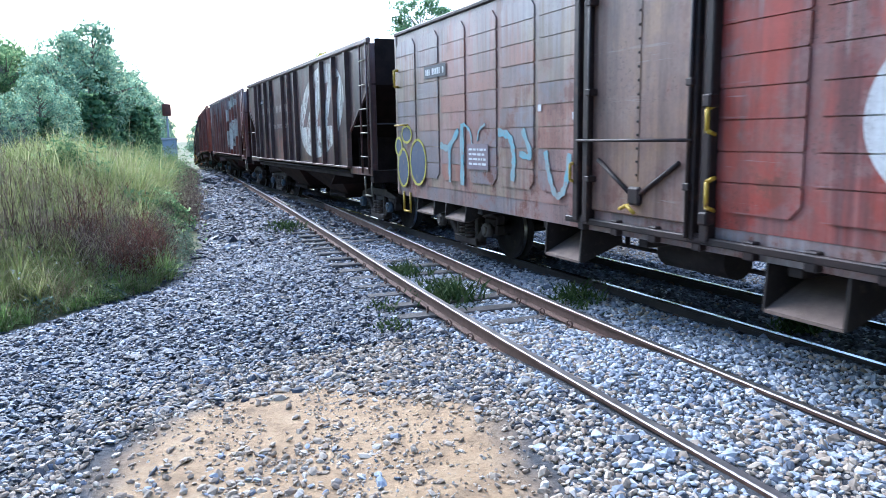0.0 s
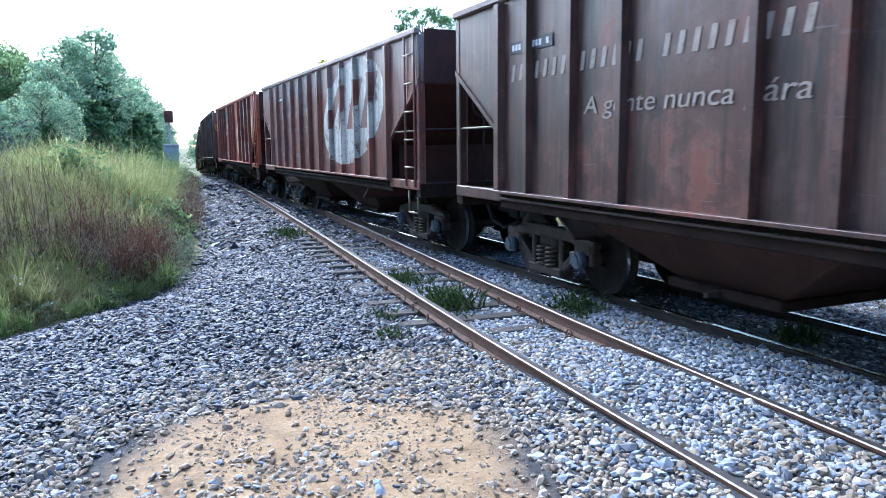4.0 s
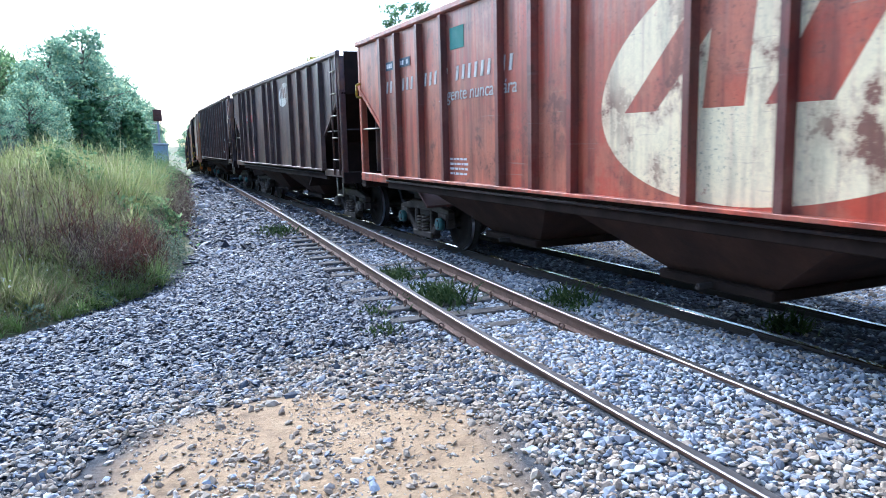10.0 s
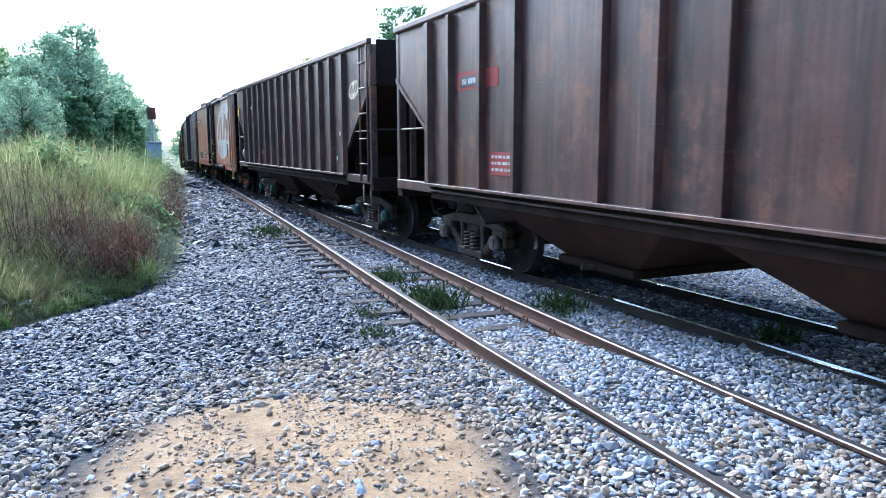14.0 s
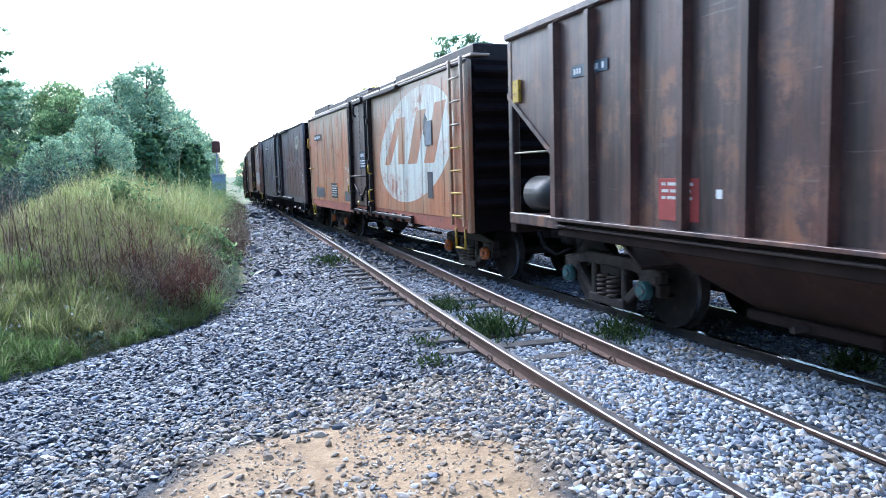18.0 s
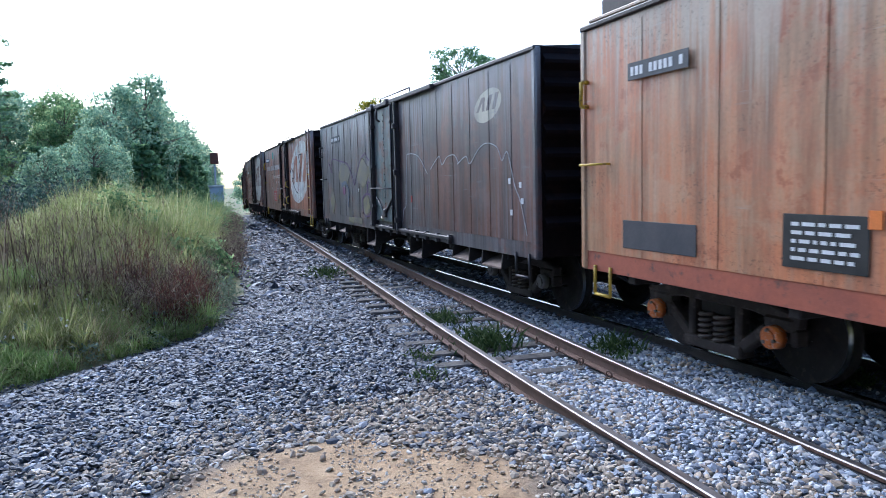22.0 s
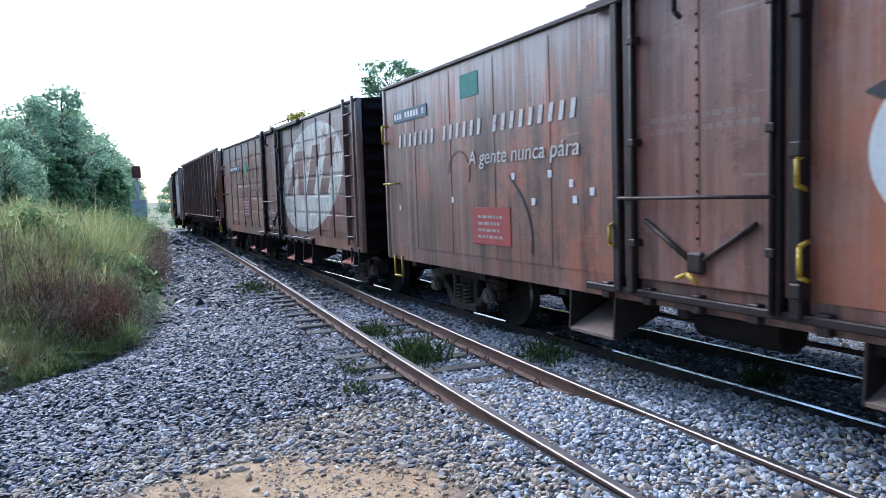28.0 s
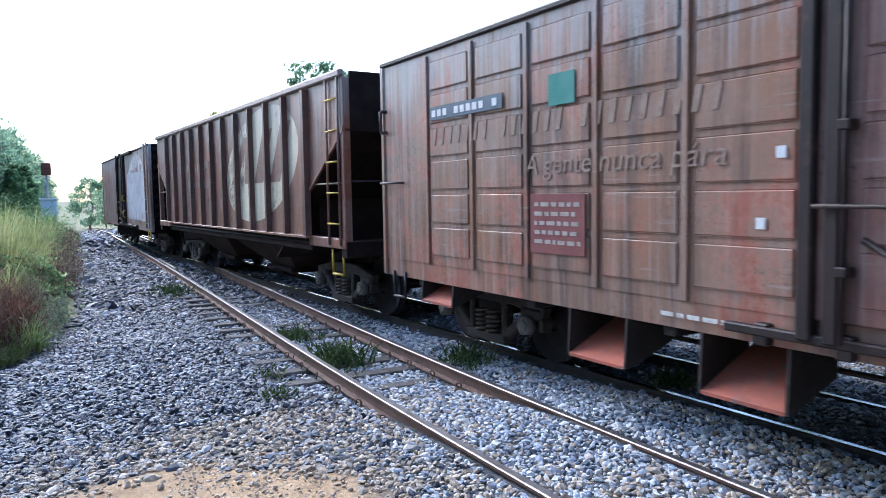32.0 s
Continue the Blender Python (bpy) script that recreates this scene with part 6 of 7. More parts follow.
    part("grab_bar", bent(bmesh.new(), [(-W, 5.5, 1.9), (-W - 0.07, 5.5, 1.9), (-W - 0.07, 5.95, 1.9), (-W, 5.95, 1.9)], 0.014), step_mat or RUNG, top)
    part("hand_hold", bent(bmesh.new(), [(-W, 5.9, 2.5), (-W - 0.08, 5.9, 2.5), (-W - 0.08, 5.9, 2.75), (-W, 5.9, 2.75)], 0.022), step_mat or RUNG, top)
    bogie(top, -PIVOT, cap)
    bogie(top, PIVOT, cap)
    return top


def stickers(parent, places, mat, x=-1.46):
    for y, z in places:
        plate(parent, "sticker", y - 0.034, y + 0.034, z - 0.036, z + 0.036, mat, x, "small white sticker")


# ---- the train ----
# hopper ends, inners and sills: dirt, plus the wagons' shade put into the colour
DULL = simple("shade_dark_hopper_steel", (0.020, 0.013, 0.011), (0.036, 0.022, 0.018), 3, 0.9, 0.0, 0.3, None, 0.15)
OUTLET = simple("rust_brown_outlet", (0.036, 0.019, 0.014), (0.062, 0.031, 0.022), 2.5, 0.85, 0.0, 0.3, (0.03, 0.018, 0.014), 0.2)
DULL_RED = simple("shaded_red_brown_hopper_inner", (0.05, 0.018, 0.015), (0.085, 0.027, 0.022), 3, 0.8, 0.0, 0.3)
END_DARK = simple("sooty_end_steel", (0.035, 0.03, 0.033), (0.06, 0.045, 0.045), 2, 0.55, 0.0, 0.2)
# dark end steel; shade of the gap between wagons is put into its colour
END_SHADED = simple("shade_dark_end_steel", (0.008, 0.006, 0.007), (0.015, 0.009, 0.009), 2, 0.5, 0.0, 0.2, (0.02, 0.010, 0.009), 0.06)
STICK = simple("white_sticker", (0.8, 0.8, 0.8), (0.72, 0.72, 0.72), 20, 0.6)
REDPLATE = simple("faded_red_notice", (0.42, 0.07, 0.06), (0.34, 0.06, 0.05), 6, 0.7)
DARKPLATE = simple("dark_number_plate", (0.04, 0.045, 0.055), (0.07, 0.075, 0.085), 8, 0.6)
BLUEPLATE = simple("blue_grey_number_plate", (0.06, 0.10, 0.14), (0.09, 0.13, 0.17), 8, 0.6)
GREENMARK = simple("faded_green_mark", (0.06, 0.26, 0.22), (0.1, 0.3, 0.26), 6, 0.8)
CREAM, BONE = (0.95, 0.80, 0.52), (0.78, 0.76, 0.69)

RIBS_WIDE = [4.72, 4.05, 3.2, 2.4, 0.9, 0.19, -0.52, -2.07, -2.95, -3.84, -4.72]
RIBS_EVEN = [4.72 - 9.44 * k / 11 for k in range(12)]
RIBS_CLOSE = [4.72 - 9.54 * k / 13 for k in range(14)]
RIBS_LATE = [4.72, 4.05, 3.2, 2.4, 0.9, 0.17, -0.56, -2.14, -3.04, -3.95, -4.8]

HANG_A = ((4.85, 0.60), (3.8, 0.60), (1.17, 0.46), (-1.74, 0.46), (-3.8, 0.60), (-4.9, 0.60))
HANG_B = ((5.1, 0.58), (2.63, 0.42), (1.3, 0.40), (-1.3, 0.40), (-2.63, 0.42), (-5.1, 0.58))
HANG_C = ((1.3, 0.44), (-1.6, 0.44))

# darker rib copies of the side paints: some soot, and rib shade painted in
RIBS_SHADED = wagon_paint("paint_sooty_ribs", (0.075, 0.034, 0.029), (0.105, 0.054, 0.045), (0.14, 0.055, 0.04), (0.2, 0.15, 0.14, 0.2), None, 0.6)
RIBS_RED = wagon_paint("paint_red_ribs", (0.27, 0.05, 0.036), (0.22, 0.07, 0.052), (0.13, 0.045, 0.035), (0.28, 0.18, 0.15, 0.2), None, 0.6)
RIBS_RUST = wagon_paint("paint_rust_ribs", (0.17, 0.062, 0.042), (0.14, 0.07, 0.052), (0.1, 0.045, 0.035), (0.26, 0.2, 0.18, 0.2), None, 0.6)
wagons = []
p = wagon_paint("paint_graffiti_box", (0.36, 0.27, 0.195), (0.37, 0.20, 0.17), (0.17, 0.06, 0.04), (0.42, 0.40, 0.38, 0.45), (-4.05, 2.05, 1.9, 1.0, (0.66, 0.66, 0.66), 0.3), 0.45, (0.42, 0.38, 0.38, 0.5), ((0.24, 0.2, 0.21), (0.34, 0.16, 0.12)))
w = box_wagon("faded brown box wagon with graffiti and pressed round-cornered panels", p, wagon_paint("paint_mustard_door", (0.36, 0.22, 0.13), (0.24, 0.15, 0.12), (0.16, 0.07, 0.05), (0.4, 0.34, 0.31, 0.35), None, 0.5), END_BROWN, "grey", "round", HANG_A, CHUTE_TAN, True, RUNG, YELLOW, False, wagon_paint("paint_red_half", (0.40, 0.065, 0.045), (0.24, 0.115, 0.105), (0.17, 0.06, 0.04), (0.42, 0.36, 0.36, 0.35), (-4.05, 2.05, 1.9, 1.0, (0.66, 0.66, 0.66), 0.3), 0.35, (0.42, 0.36, 0.36, 0.5)))
wagons.append(w)

p = wagon_paint("paint_dark_hopper", (0.085, 0.038, 0.032), (0.125, 0.062, 0.05), (0.17, 0.06, 0.042), (0.22, 0.17, 0.16, 0.3), (-2.55, 2.27, 1.75, 0.98, BONE, 0.42), 0.92, (0.24, 0.18, 0.17, 0.25))
w = hopper("dark sooty brown hopper wagon with a worn white oval emblem", p, DULL, "blue", RIBS_WIDE, rib_paint=RIBS_SHADED)
wagons.append(w)

p = wagon_paint("paint_brown_hopper", (0.27, 0.065, 0.045), (0.30, 0.12, 0.085), (0.12, 0.05, 0.04), (0.36, 0.32, 0.32, 0.35), (-2.55, 2.33, 1.85, 0.98, BONE, 0.35), 0.58, (0.45, 0.42, 0.42, 0.45))
w = hopper("red-brown hopper wagon with a flaking white oval emblem", p, DULL_RED, "blue", RIBS_EVEN)
wagons.append(w)

p = wagon_paint("paint_red_hopper", (0.52, 0.082, 0.042), (0.52, 0.15, 0.08), (0.18, 0.055, 0.036), (0.48, 0.26, 0.18, 0.2), (-3.0, 2.22, 2.0, 1.03, CREAM, 0.16), 0.42, (0.5, 0.3, 0.24, 0.25))
w = hopper("bright red hopper wagon with a cream oval emblem", p, DULL_RED, "teal", RIBS_WIDE, front=(6.1, 4.72, 1.5, 2.52), rib_paint=RIBS_RED)
wagons.append(w)

p = wagon_paint("paint_umber_hopper", (0.115, 0.052, 0.042), (0.10, 0.06, 0.056), (0.20, 0.085, 0.045), (0.24, 0.15, 0.11, 0.3), (-1.34, 2.90, 0.52, 0.28, BONE, 0.1), 0.7, (0.24, 0.19, 0.18, 0.2))
w = hopper("dark umber hopper wagon with a small white oval emblem", p, DULL, "grey", RIBS_LATE, front=(6.05, 4.8, 1.78, 2.62), rib_paint=RIBS_SHADED)
wagons.append(w)

p = wagon_paint("paint_soot_hopper", (0.12, 0.056, 0.044), (0.095, 0.062, 0.062), (0.24, 0.11, 0.06), (0.22, 0.15, 0.11, 0.35), (-5.3, 2.65, 0.27, 0.16, CREAM, 0.1), 0.75)
w = hopper("sooty brown hopper wagon with close ribs and a small oval emblem", p, DULL, "teal", RIBS_CLOSE, tank=True, front=(6.2, 4.82, 1.54, 2.66), rib_paint=RIBS_SHADED)
wagons.append(w)

p = wagon_paint("paint_orange_box", (0.60, 0.225, 0.10), (0.52, 0.30, 0.165), (0.40, 0.13, 0.055), (0.56, 0.42, 0.30, 0.35), (-3.43, 2.17, 1.95, 1.0, (0.76, 0.77, 0.68), 0.2), 0.42, (0.50, 0.42, 0.32, 0.7), None, 0.42)
w = box_wagon("faded orange box wagon with white oval emblem and brown door", p, wagon_paint("paint_dark_door", (0.085, 0.048, 0.04), (0.12, 0.07, 0.06), (0.17, 0.08, 0.05), (0.34, 0.28, 0.25, 0.4), None, 0.45), END_BROWN, "orange", "smooth", (), None, True, YELLOW, YELLOW, True, None, 0.03, sill=simple("red_lead_sill", (0.42, 0.11, 0.055), (0.30, 0.085, 0.05), 3, 0.7, 0.0, 0.3, (0.12, 0.06, 0.045)))
wagons.append(w)

p = wagon_paint("paint_grey_box", (0.135, 0.118, 0.128), (0.115, 0.092, 0.092), (0.15, 0.07, 0.055), (0.25, 0.25, 0.265, 0.5), (-4.8, 2.77, 0.42, 0.22, (0.5, 0.46, 0.36), 0.2), 0.55, (0.42, 0.42, 0.44, 0.7))
w = box_wagon("grimy grey-brown box wagon with line graffiti and grey-green door", p, wagon_paint("paint_grey_green_door", (0.19, 0.25, 0.255), (0.14, 0.18, 0.185), (0.16, 0.07, 0.05), (0.4, 0.34, 0.31, 0.35), None, 0.5), END_DARK, "grey", "smooth", HANG_A, CHUTE_TAN, False, END_DARK, END_DARK, False, wagon_paint("paint_grey_red_half", (0.10, 0.078, 0.08), (0.17, 0.074, 0.054), (0.16, 0.07, 0.05), (0.22, 0.22, 0.24, 0.5), (-4.8, 2.77, 0.42, 0.22, (0.5, 0.46, 0.36), 0.2), 0.62, (0.34, 0.34, 0.37, 0.4)), 0.0, 1.66, 8, 0.15)
wagons.append(w)

p = wagon_paint("paint_russet_box", (0.27, 0.125, 0.085), (0.23, 0.135, 0.10), (0.34, 0.11, 0.06), (0.36, 0.28, 0.24, 0.35), (-3.55, 2.17, 1.95, 0.98, (0.68, 0.70, 0.68), 0.35), 0.6, (0.5, 0.44, 0.43, 0.65))
w = box_wagon("russet box wagon with white oval emblem and white words", p, wagon_paint("paint_russet_door", (0.33, 0.13, 0.09), (0.28, 0.15, 0.11), (0.16, 0.07, 0.05), (0.4, 0.34, 0.31, 0.35), None, 0.5), END_BROWN, "grey", "smooth", [(y - 0.25, z) for y, z in HANG_C], CHUTE_TAN, True, YELLOW, YELLOW, False, wagon_paint("paint_russet_half", (0.44, 0.15, 0.075), (0.34, 0.14, 0.085), (0.22, 0.08, 0.05), (0.42, 0.36, 0.34, 0.3), (-3.55, 2.17, 1.95, 0.98, (0.68, 0.70, 0.68), 0.3), 0.45, (0.46, 0.44, 0.43, 0.4)), -0.25)
wagons.append(w)

p = wagon_paint("paint_panel_box", (0.29, 0.145, 0.085), (0.28, 0.17, 0.12), (0.33, 0.11, 0.07), (0.44, 0.36, 0.32, 0.35), (-3.3, 2.1, 2.0, 1.06, (0.6, 0.59, 0.57), 0.3), 0.4, (0.36, 0.35, 0.35, 0.6))
w = box_wagon("brown box wagon with pressed panel grid and faded oval emblem", p, wagon_paint("paint_brown_door", (0.27, 0.115, 0.09), (0.22, 0.11, 0.09), (0.16, 0.07, 0.05), (0.4, 0.34, 0.31, 0.35), None, 0.5), END_BROWN, "grey", "grid", [(y - 0.35, z) for y, z in HANG_B], CHUTE_RED, True, END_DARK, END_DARK, False, wagon_paint("paint_panel_half", (0.26, 0.115, 0.085), (0.22, 0.12, 0.095), (0.2, 0.08, 0.06), (0.42, 0.36, 0.34, 0.3), (-3.3, 2.1, 2.0, 1.06, (0.74, 0.71, 0.63), 0.34), 0.35, (0.36, 0.35, 0.35, 0.5)), -0.35, nose=0.18)
wagons.append(w)

p = wagon_paint("paint_rust_hopper", (0.32, 0.11, 0.06), (0.30, 0.15, 0.10), (0.13, 0.055, 0.04), (0.42, 0.36, 0.34, 0.4), (-2.43, 2.3, 1.85, 0.98, (0.78, 0.68, 0.5), 0.08), 0.4, (0.42, 0.38, 0.36, 0.4))
w = hopper("rust-brown hopper wagon with a cream oval emblem and a yellow ladder", p, DULL, "grey", RIBS_EVEN, ladder_mat=YELLOW, rib_paint=RIBS_RUST)
wagons.append(w)

p = wagon_paint("paint_last_box", (0.31, 0.17, 0.13), (0.30, 0.22, 0.20), (0.36, 0.13, 0.09), (0.5, 0.48, 0.47, 0.5), (-3.05, 2.15, 1.8, 1.0, (0.66, 0.68, 0.70), 0.2), 0.4, (0.5, 0.48, 0.48, 0.6))
w = box_wagon("faded russet and whitish box wagon at the train's end", p, END_BROWN, END_BROWN, "grey", "smooth", HANG_C, CHUTE_TAN, True, RUNG, YELLOW)
wagons.append(w)


# ---- what is painted or fixed on each wagon ----
CYAN = simple("cyan_spray_paint", (0.17, 0.42, 0.50), (0.34, 0.40, 0.40), 4, 0.6, 0.0, 0.1, (0.33, 0.26, 0.23))
LEMON = simple("yellow_spray_paint", (0.62, 0.55, 0.06), (0.5, 0.45, 0.08), 5, 0.6, 0.0, 0.1)
NAVY = simple("dark_blue_spray_paint", (0.05, 0.075, 0.13), (0.08, 0.10, 0.16), 5, 0.6, 0.0, 0.1, (0.15, 0.14, 0.14))
PURPLE = simple("purple_spray_paint", (0.14, 0.065, 0.18), (0.11, 0.06, 0.13), 4, 0.6, 0.0, 0.1, (0.10, 0.085, 0.09))
OLIVE = simple("olive_yellow_spray_paint", (0.19, 0.165, 0.07), (0.12, 0.105, 0.09), 2.6, 0.6, 0.0, 0.1, (0.10, 0.088, 0.09))
MAGENTA = simple("magenta_spray_paint", (0.22, 0.06, 0.17), (0.17, 0.055, 0.13), 5, 0.6, 0.0, 0.1)
CHALK = simple("white_spray_paint", (0.62, 0.62, 0.64), (0.5, 0.5, 0.52), 6, 0.7, 0.0, 0.1, (0.2, 0.17, 0.17))
SMUDGE = simple("dark_patch_paint", (0.045, 0.045, 0.055), (0.07, 0.065, 0.07), 4, 0.7, 0.0, 0.2)
SMOKE = simple("thin_smoky_spray", (0.13, 0.075, 0.06), (0.17, 0.1, 0.08), 3, 0.7, 0.0, 0.1)
SOOT_MARK = simple("sooty_smear", (0.16, 0.15, 0.14), (0.34, 0.32, 0.29), 7, 0.8, 0.0, 0.1, (0.08, 0.07, 0.07))
TAG_ORANGE = simple("orange_tag", (0.8, 0.22, 0.03), (0.7, 0.2, 0.03), 8, 0.6)


def smooth_line(pts, n=7):
    """A rounded line through pts."""
    p = [Vector((*q, 0)) for q in pts]
    p = [2 * p[0] - p[1], *p, 2 * p[-1] - p[-2]]
    out = []
    for a, b, c, d in zip(p[:-3], p[1:-2], p[2:-1], p[3:]):
        for k in range(n):
            t = k / n
            out.append(0.5 * (2 * b + (c - a) * t + (2 * a - 5 * b + 4 * c - d) * t * t + (3 * b - a - 3 * c + d) * t**3))
    return out + [p[-2]]


def stroke(parent, pts, width, mat, x=-1.462, label=""):
    """A sprayed line on the side that the walker sees; pts are y, z."""
    line, bm, rows = smooth_line(pts), bmesh.new(), []
    for k, q in enumerate(line):
        d = (line[min(k + 1, len(line) - 1)] - line[max(k - 1, 0)]).normalized()
        o = Vector((-d.y, d.x, 0)) * width * (0.5 + 0.12 * math.sin(k * 1.7))
        rows.append([bm.verts.new((xx, c.x, c.y)) for c, xx in ((q - o, x), (q + o, x), (q + o, x + 0.004), (q - o, x + 0.004))])
    for a, b in zip(rows[:-1], rows[1:]):
        for k in range(4):
            bm.faces.new((a[k], a[(k + 1) % 4], b[(k + 1) % 4], b[k]))
    bm.faces.new(rows[0])
    bm.faces.new(rows[-1][::-1])
    bmesh.ops.recalc_face_normals(bm, faces=bm.faces)
    return part("graffiti_line", bm, mat, parent, label)


def blob(parent, y, z, ry, rz, mat, x=-1.459, lobes=3, seed=1):
    """A sprayed field with an uneven rim."""
    rng = random.Random(seed)
    ph = rng.uniform(0, 6)
    pts = [(y + ry * (1 + 0.1 * math.sin(lobes * a + ph)) * math.cos(a), z + rz * (1 + 0.1 * math.sin(lobes * a + ph)) * math.sin(a)) for a in (k * math.pi / 14 for k in range(28))]
    return part("graffiti_field", prism(bmesh.new(), pts, 0, x, x + 0.003), mat, parent)


def name_lines(parent, y, z, length, slogan_y, slogan_z, slogan_len, x=-1.456, mat=None):
    lettering(parent, y, z, 0.21, "aaaaaaa bbbbbb ccccccccc", length, x, mat=mat)
    words(parent, "A gente nunca p\u00e1ra", slogan_y, slogan_z, 0.17, slogan_len, mat or WHITE, x - 0.002, 0.15)


def number_plate(parent, y1, y0, z0, z1, mat, x=-1.462):
    plate(parent, "number_plate", y0, y1, z0, z1, mat, x, "dark plate with a row of pale bars")
    n = 11
    for k in range(n):
        if k != 3 and k != 9:
            a = y1 - 0.05 - (y1 - y0 - 0.1) * k / n
            part("number_bar", box(bmesh.new(), x - 0.003, x + 0.001, a - (y1 - y0 - 0.1) / n * 0.68, a, z0 + (z1 - z0) * 0.25, z0 + (z1 - z0) * 0.75), STICK, parent)


FADED = simple("faded_white_lettering", (0.46, 0.40, 0.36), (0.38, 0.31, 0.27), 9, 0.75, 0.0, 0.2, (0.25, 0.16, 0.12))
w0, w1, w2, w3, w4, w5, w6, w7, w8, w9, w10, w11 = wagons

X0 = -1.457
number_plate(w0, 4.77, 4.02, 2.53, 2.70, DARKPLATE, X0 - 0.008)
for pts, wide in (([(4.25, 1.6), (3.98, 1.57), (3.66, 1.8)], 0.12), ([(3.95, 1.58), (3.95, 1.1)], 0.1), ([(3.55, 1.08), (3.55, 1.88)], 0.14), ([(3.5, 1.88), (3.3, 1.76), (3.25, 1.5)], 0.05),
                  ([(2.89, 1.86), (3.06, 1.78), (3.1, 1.66)], 0.04), ([(2.55, 1.76), (2.28, 1.7), (2.18, 1.49), (2.21, 1.2)], 0.12), ([(1.98, 1.78), (1.81, 1.5), (2.05, 1.51)], 0.1),
                  ([(1.5, 1.55), (1.43, 1.31), (1.29, 1.1), (1.13, 1.19), (1.05, 1.53)], 0.1)):
    stroke(w0, pts, wide * 0.72, CYAN, X0)
for y, z, ry, rz, seed in ((5.9, 1.57, 0.14, 0.13, 1), (5.55, 1.76, 0.2, 0.12, 2), (5.72, 1.24, 0.22, 0.28, 3), (5.1, 1.34, 0.3, 0.32, 4)):
    blob(w0, y, z, ry, rz, NAVY, X0, 3, seed)
    stroke(w0, [(y + ry * 1.05 * math.cos(a), z + rz * 1.05 * math.sin(a)) for a in (k * 0.785 for k in range(9))], 0.035, LEMON, X0 - 0.003)
plate(w0, "notice", 2.8, 3.38, 1.30, 1.62, simple("mauve_notice_paint", (0.3, 0.24, 0.26), (0.26, 0.2, 0.22), 5), X0 - 0.006)
print_lines(w0, 2.82, 3.36, 1.34, 1.58, 4, STICK, X0 - 0.009)
stickers(w0, [(1.62, 2.0), (0.97, 1.9)], STICK, X0 - 0.004)

name_lines(w1, 4.5, 2.42, 4.1, 3.03, 2.0, 2.58, mat=FADED)
number_plate(w1, 4.5, 3.6, 2.72, 2.85, DARKPLATE)
name_lines(w2, 4.5, 2.42, 3.95, 2.94, 2.05, 2.42, mat=FADED)
number_plate(w2, 3.9, 3.27, 2.86, 3.0, DARKPLATE)
BLOT = simple("grey_blue_blot", (0.13, 0.12, 0.17), (0.2, 0.11, 0.1), 3)
stroke(w2, [(4.38 + 0.2 * math.cos(k * 0.7), 1.6 + 0.27 * math.sin(k * 0.7)) for k in range(10)], 0.1, BLOT, -1.455)
stroke(w2, [(3.85, 1.35), (3.85, 1.85), (3.55, 1.9), (3.5, 1.62), (3.8, 1.55), (3.5, 1.33)], 0.1, BLOT, -1.455)
stroke(w2, [(3.0, 1.88), (2.8, 1.7), (2.95, 1.5), (2.75, 1.35)], 0.09, BLOT, -1.455)
print_lines(w2, 1.5, 2.05, 1.3, 1.55, 4, FADED, -1.454)
name_lines(w3, 4.65, 2.46, 4.05, 2.62, 2.22, 2.05)
number_plate(w3, 4.6, 3.6, 2.80, 2.93, BLUEPLATE)
plate(w3, "green_mark", 1.85, 2.25, 2.85, 3.12, GREENMARK, -1.456, "faded green square mark")
print_lines(w3, 1.75, 2.35, 1.25, 1.5, 4, STICK, -1.454)
plate(w3, "placard_holder", -4.35, -4.05, 1.28, 1.48, simple("brown_placard", (0.2, 0.07, 0.06), (0.16, 0.06, 0.05), 6), -1.47, "small framed placard holder", 0.03)
stickers(w3, [(-4.65, 1.82)], STICK, -1.56)
part("bracket", bent(bmesh.new(), [(-1.46, 5.9, 2.47), (-1.53, 5.9, 2.49), (-1.53, 5.9, 2.69), (-1.46, 5.9, 2.71)], 0.022), YELLOW, w3, "yellow bracket on the corner post")
plate(w4, "red_mark", 2.95, 4.0, 2.36, 2.58, REDPLATE, -1.455, "faded red band with a plate")
number_plate(w4, 3.9, 3.35, 2.4, 2.53, DARKPLATE)
plate(w4, "notice", 2.6, 3.15, 1.35, 1.62, REDPLATE, -1.456, "faded red notice")
print_lines(w4, 2.62, 3.12, 1.38, 1.6, 3, WHITE, -1.459)
number_plate(w5, 4.6, 3.9, 2.68, 2.80, BLUEPLATE)
plate(w5, "notice", 2.56, 3.1, 1.25, 1.62, REDPLATE, -1.456, "faded red notice")
print_lines(w5, 2.6, 3.08, 1.42, 1.6, 3, WHITE, -1.459)
plate(w5, "bracket", 5.82, 5.98, 2.55, 2.82, YELLOW, -1.50, "yellow bracket on the corner post", 0.04)
stickers(w5, [(-4.6, 1.9), (-4.4, 1.45), (2.2, 1.5)], STICK, -1.56)

number_plate(w6, 5.55, 4.68, 2.66, 2.82, DARKPLATE)
for y0, y1, z0, z1 in ((4.6, 5.67, 1.08, 1.35), (1.27, 2.17, 1.06, 1.29), (-4.06, -3.82, 1.28, 1.72)):
    plate(w6, "dark_patch", y0, y1, z0, z1, SMUDGE, -1.438, "dark painted-over patch", 0.006)
plate(w6, "black_notice", 2.97, 3.67, 1.10, 1.48, BLACK, -1.44, "black notice with pale bars")
print_lines(w6, 3.02, 3.62, 1.14, 1.44, 5, STICK, -1.443)
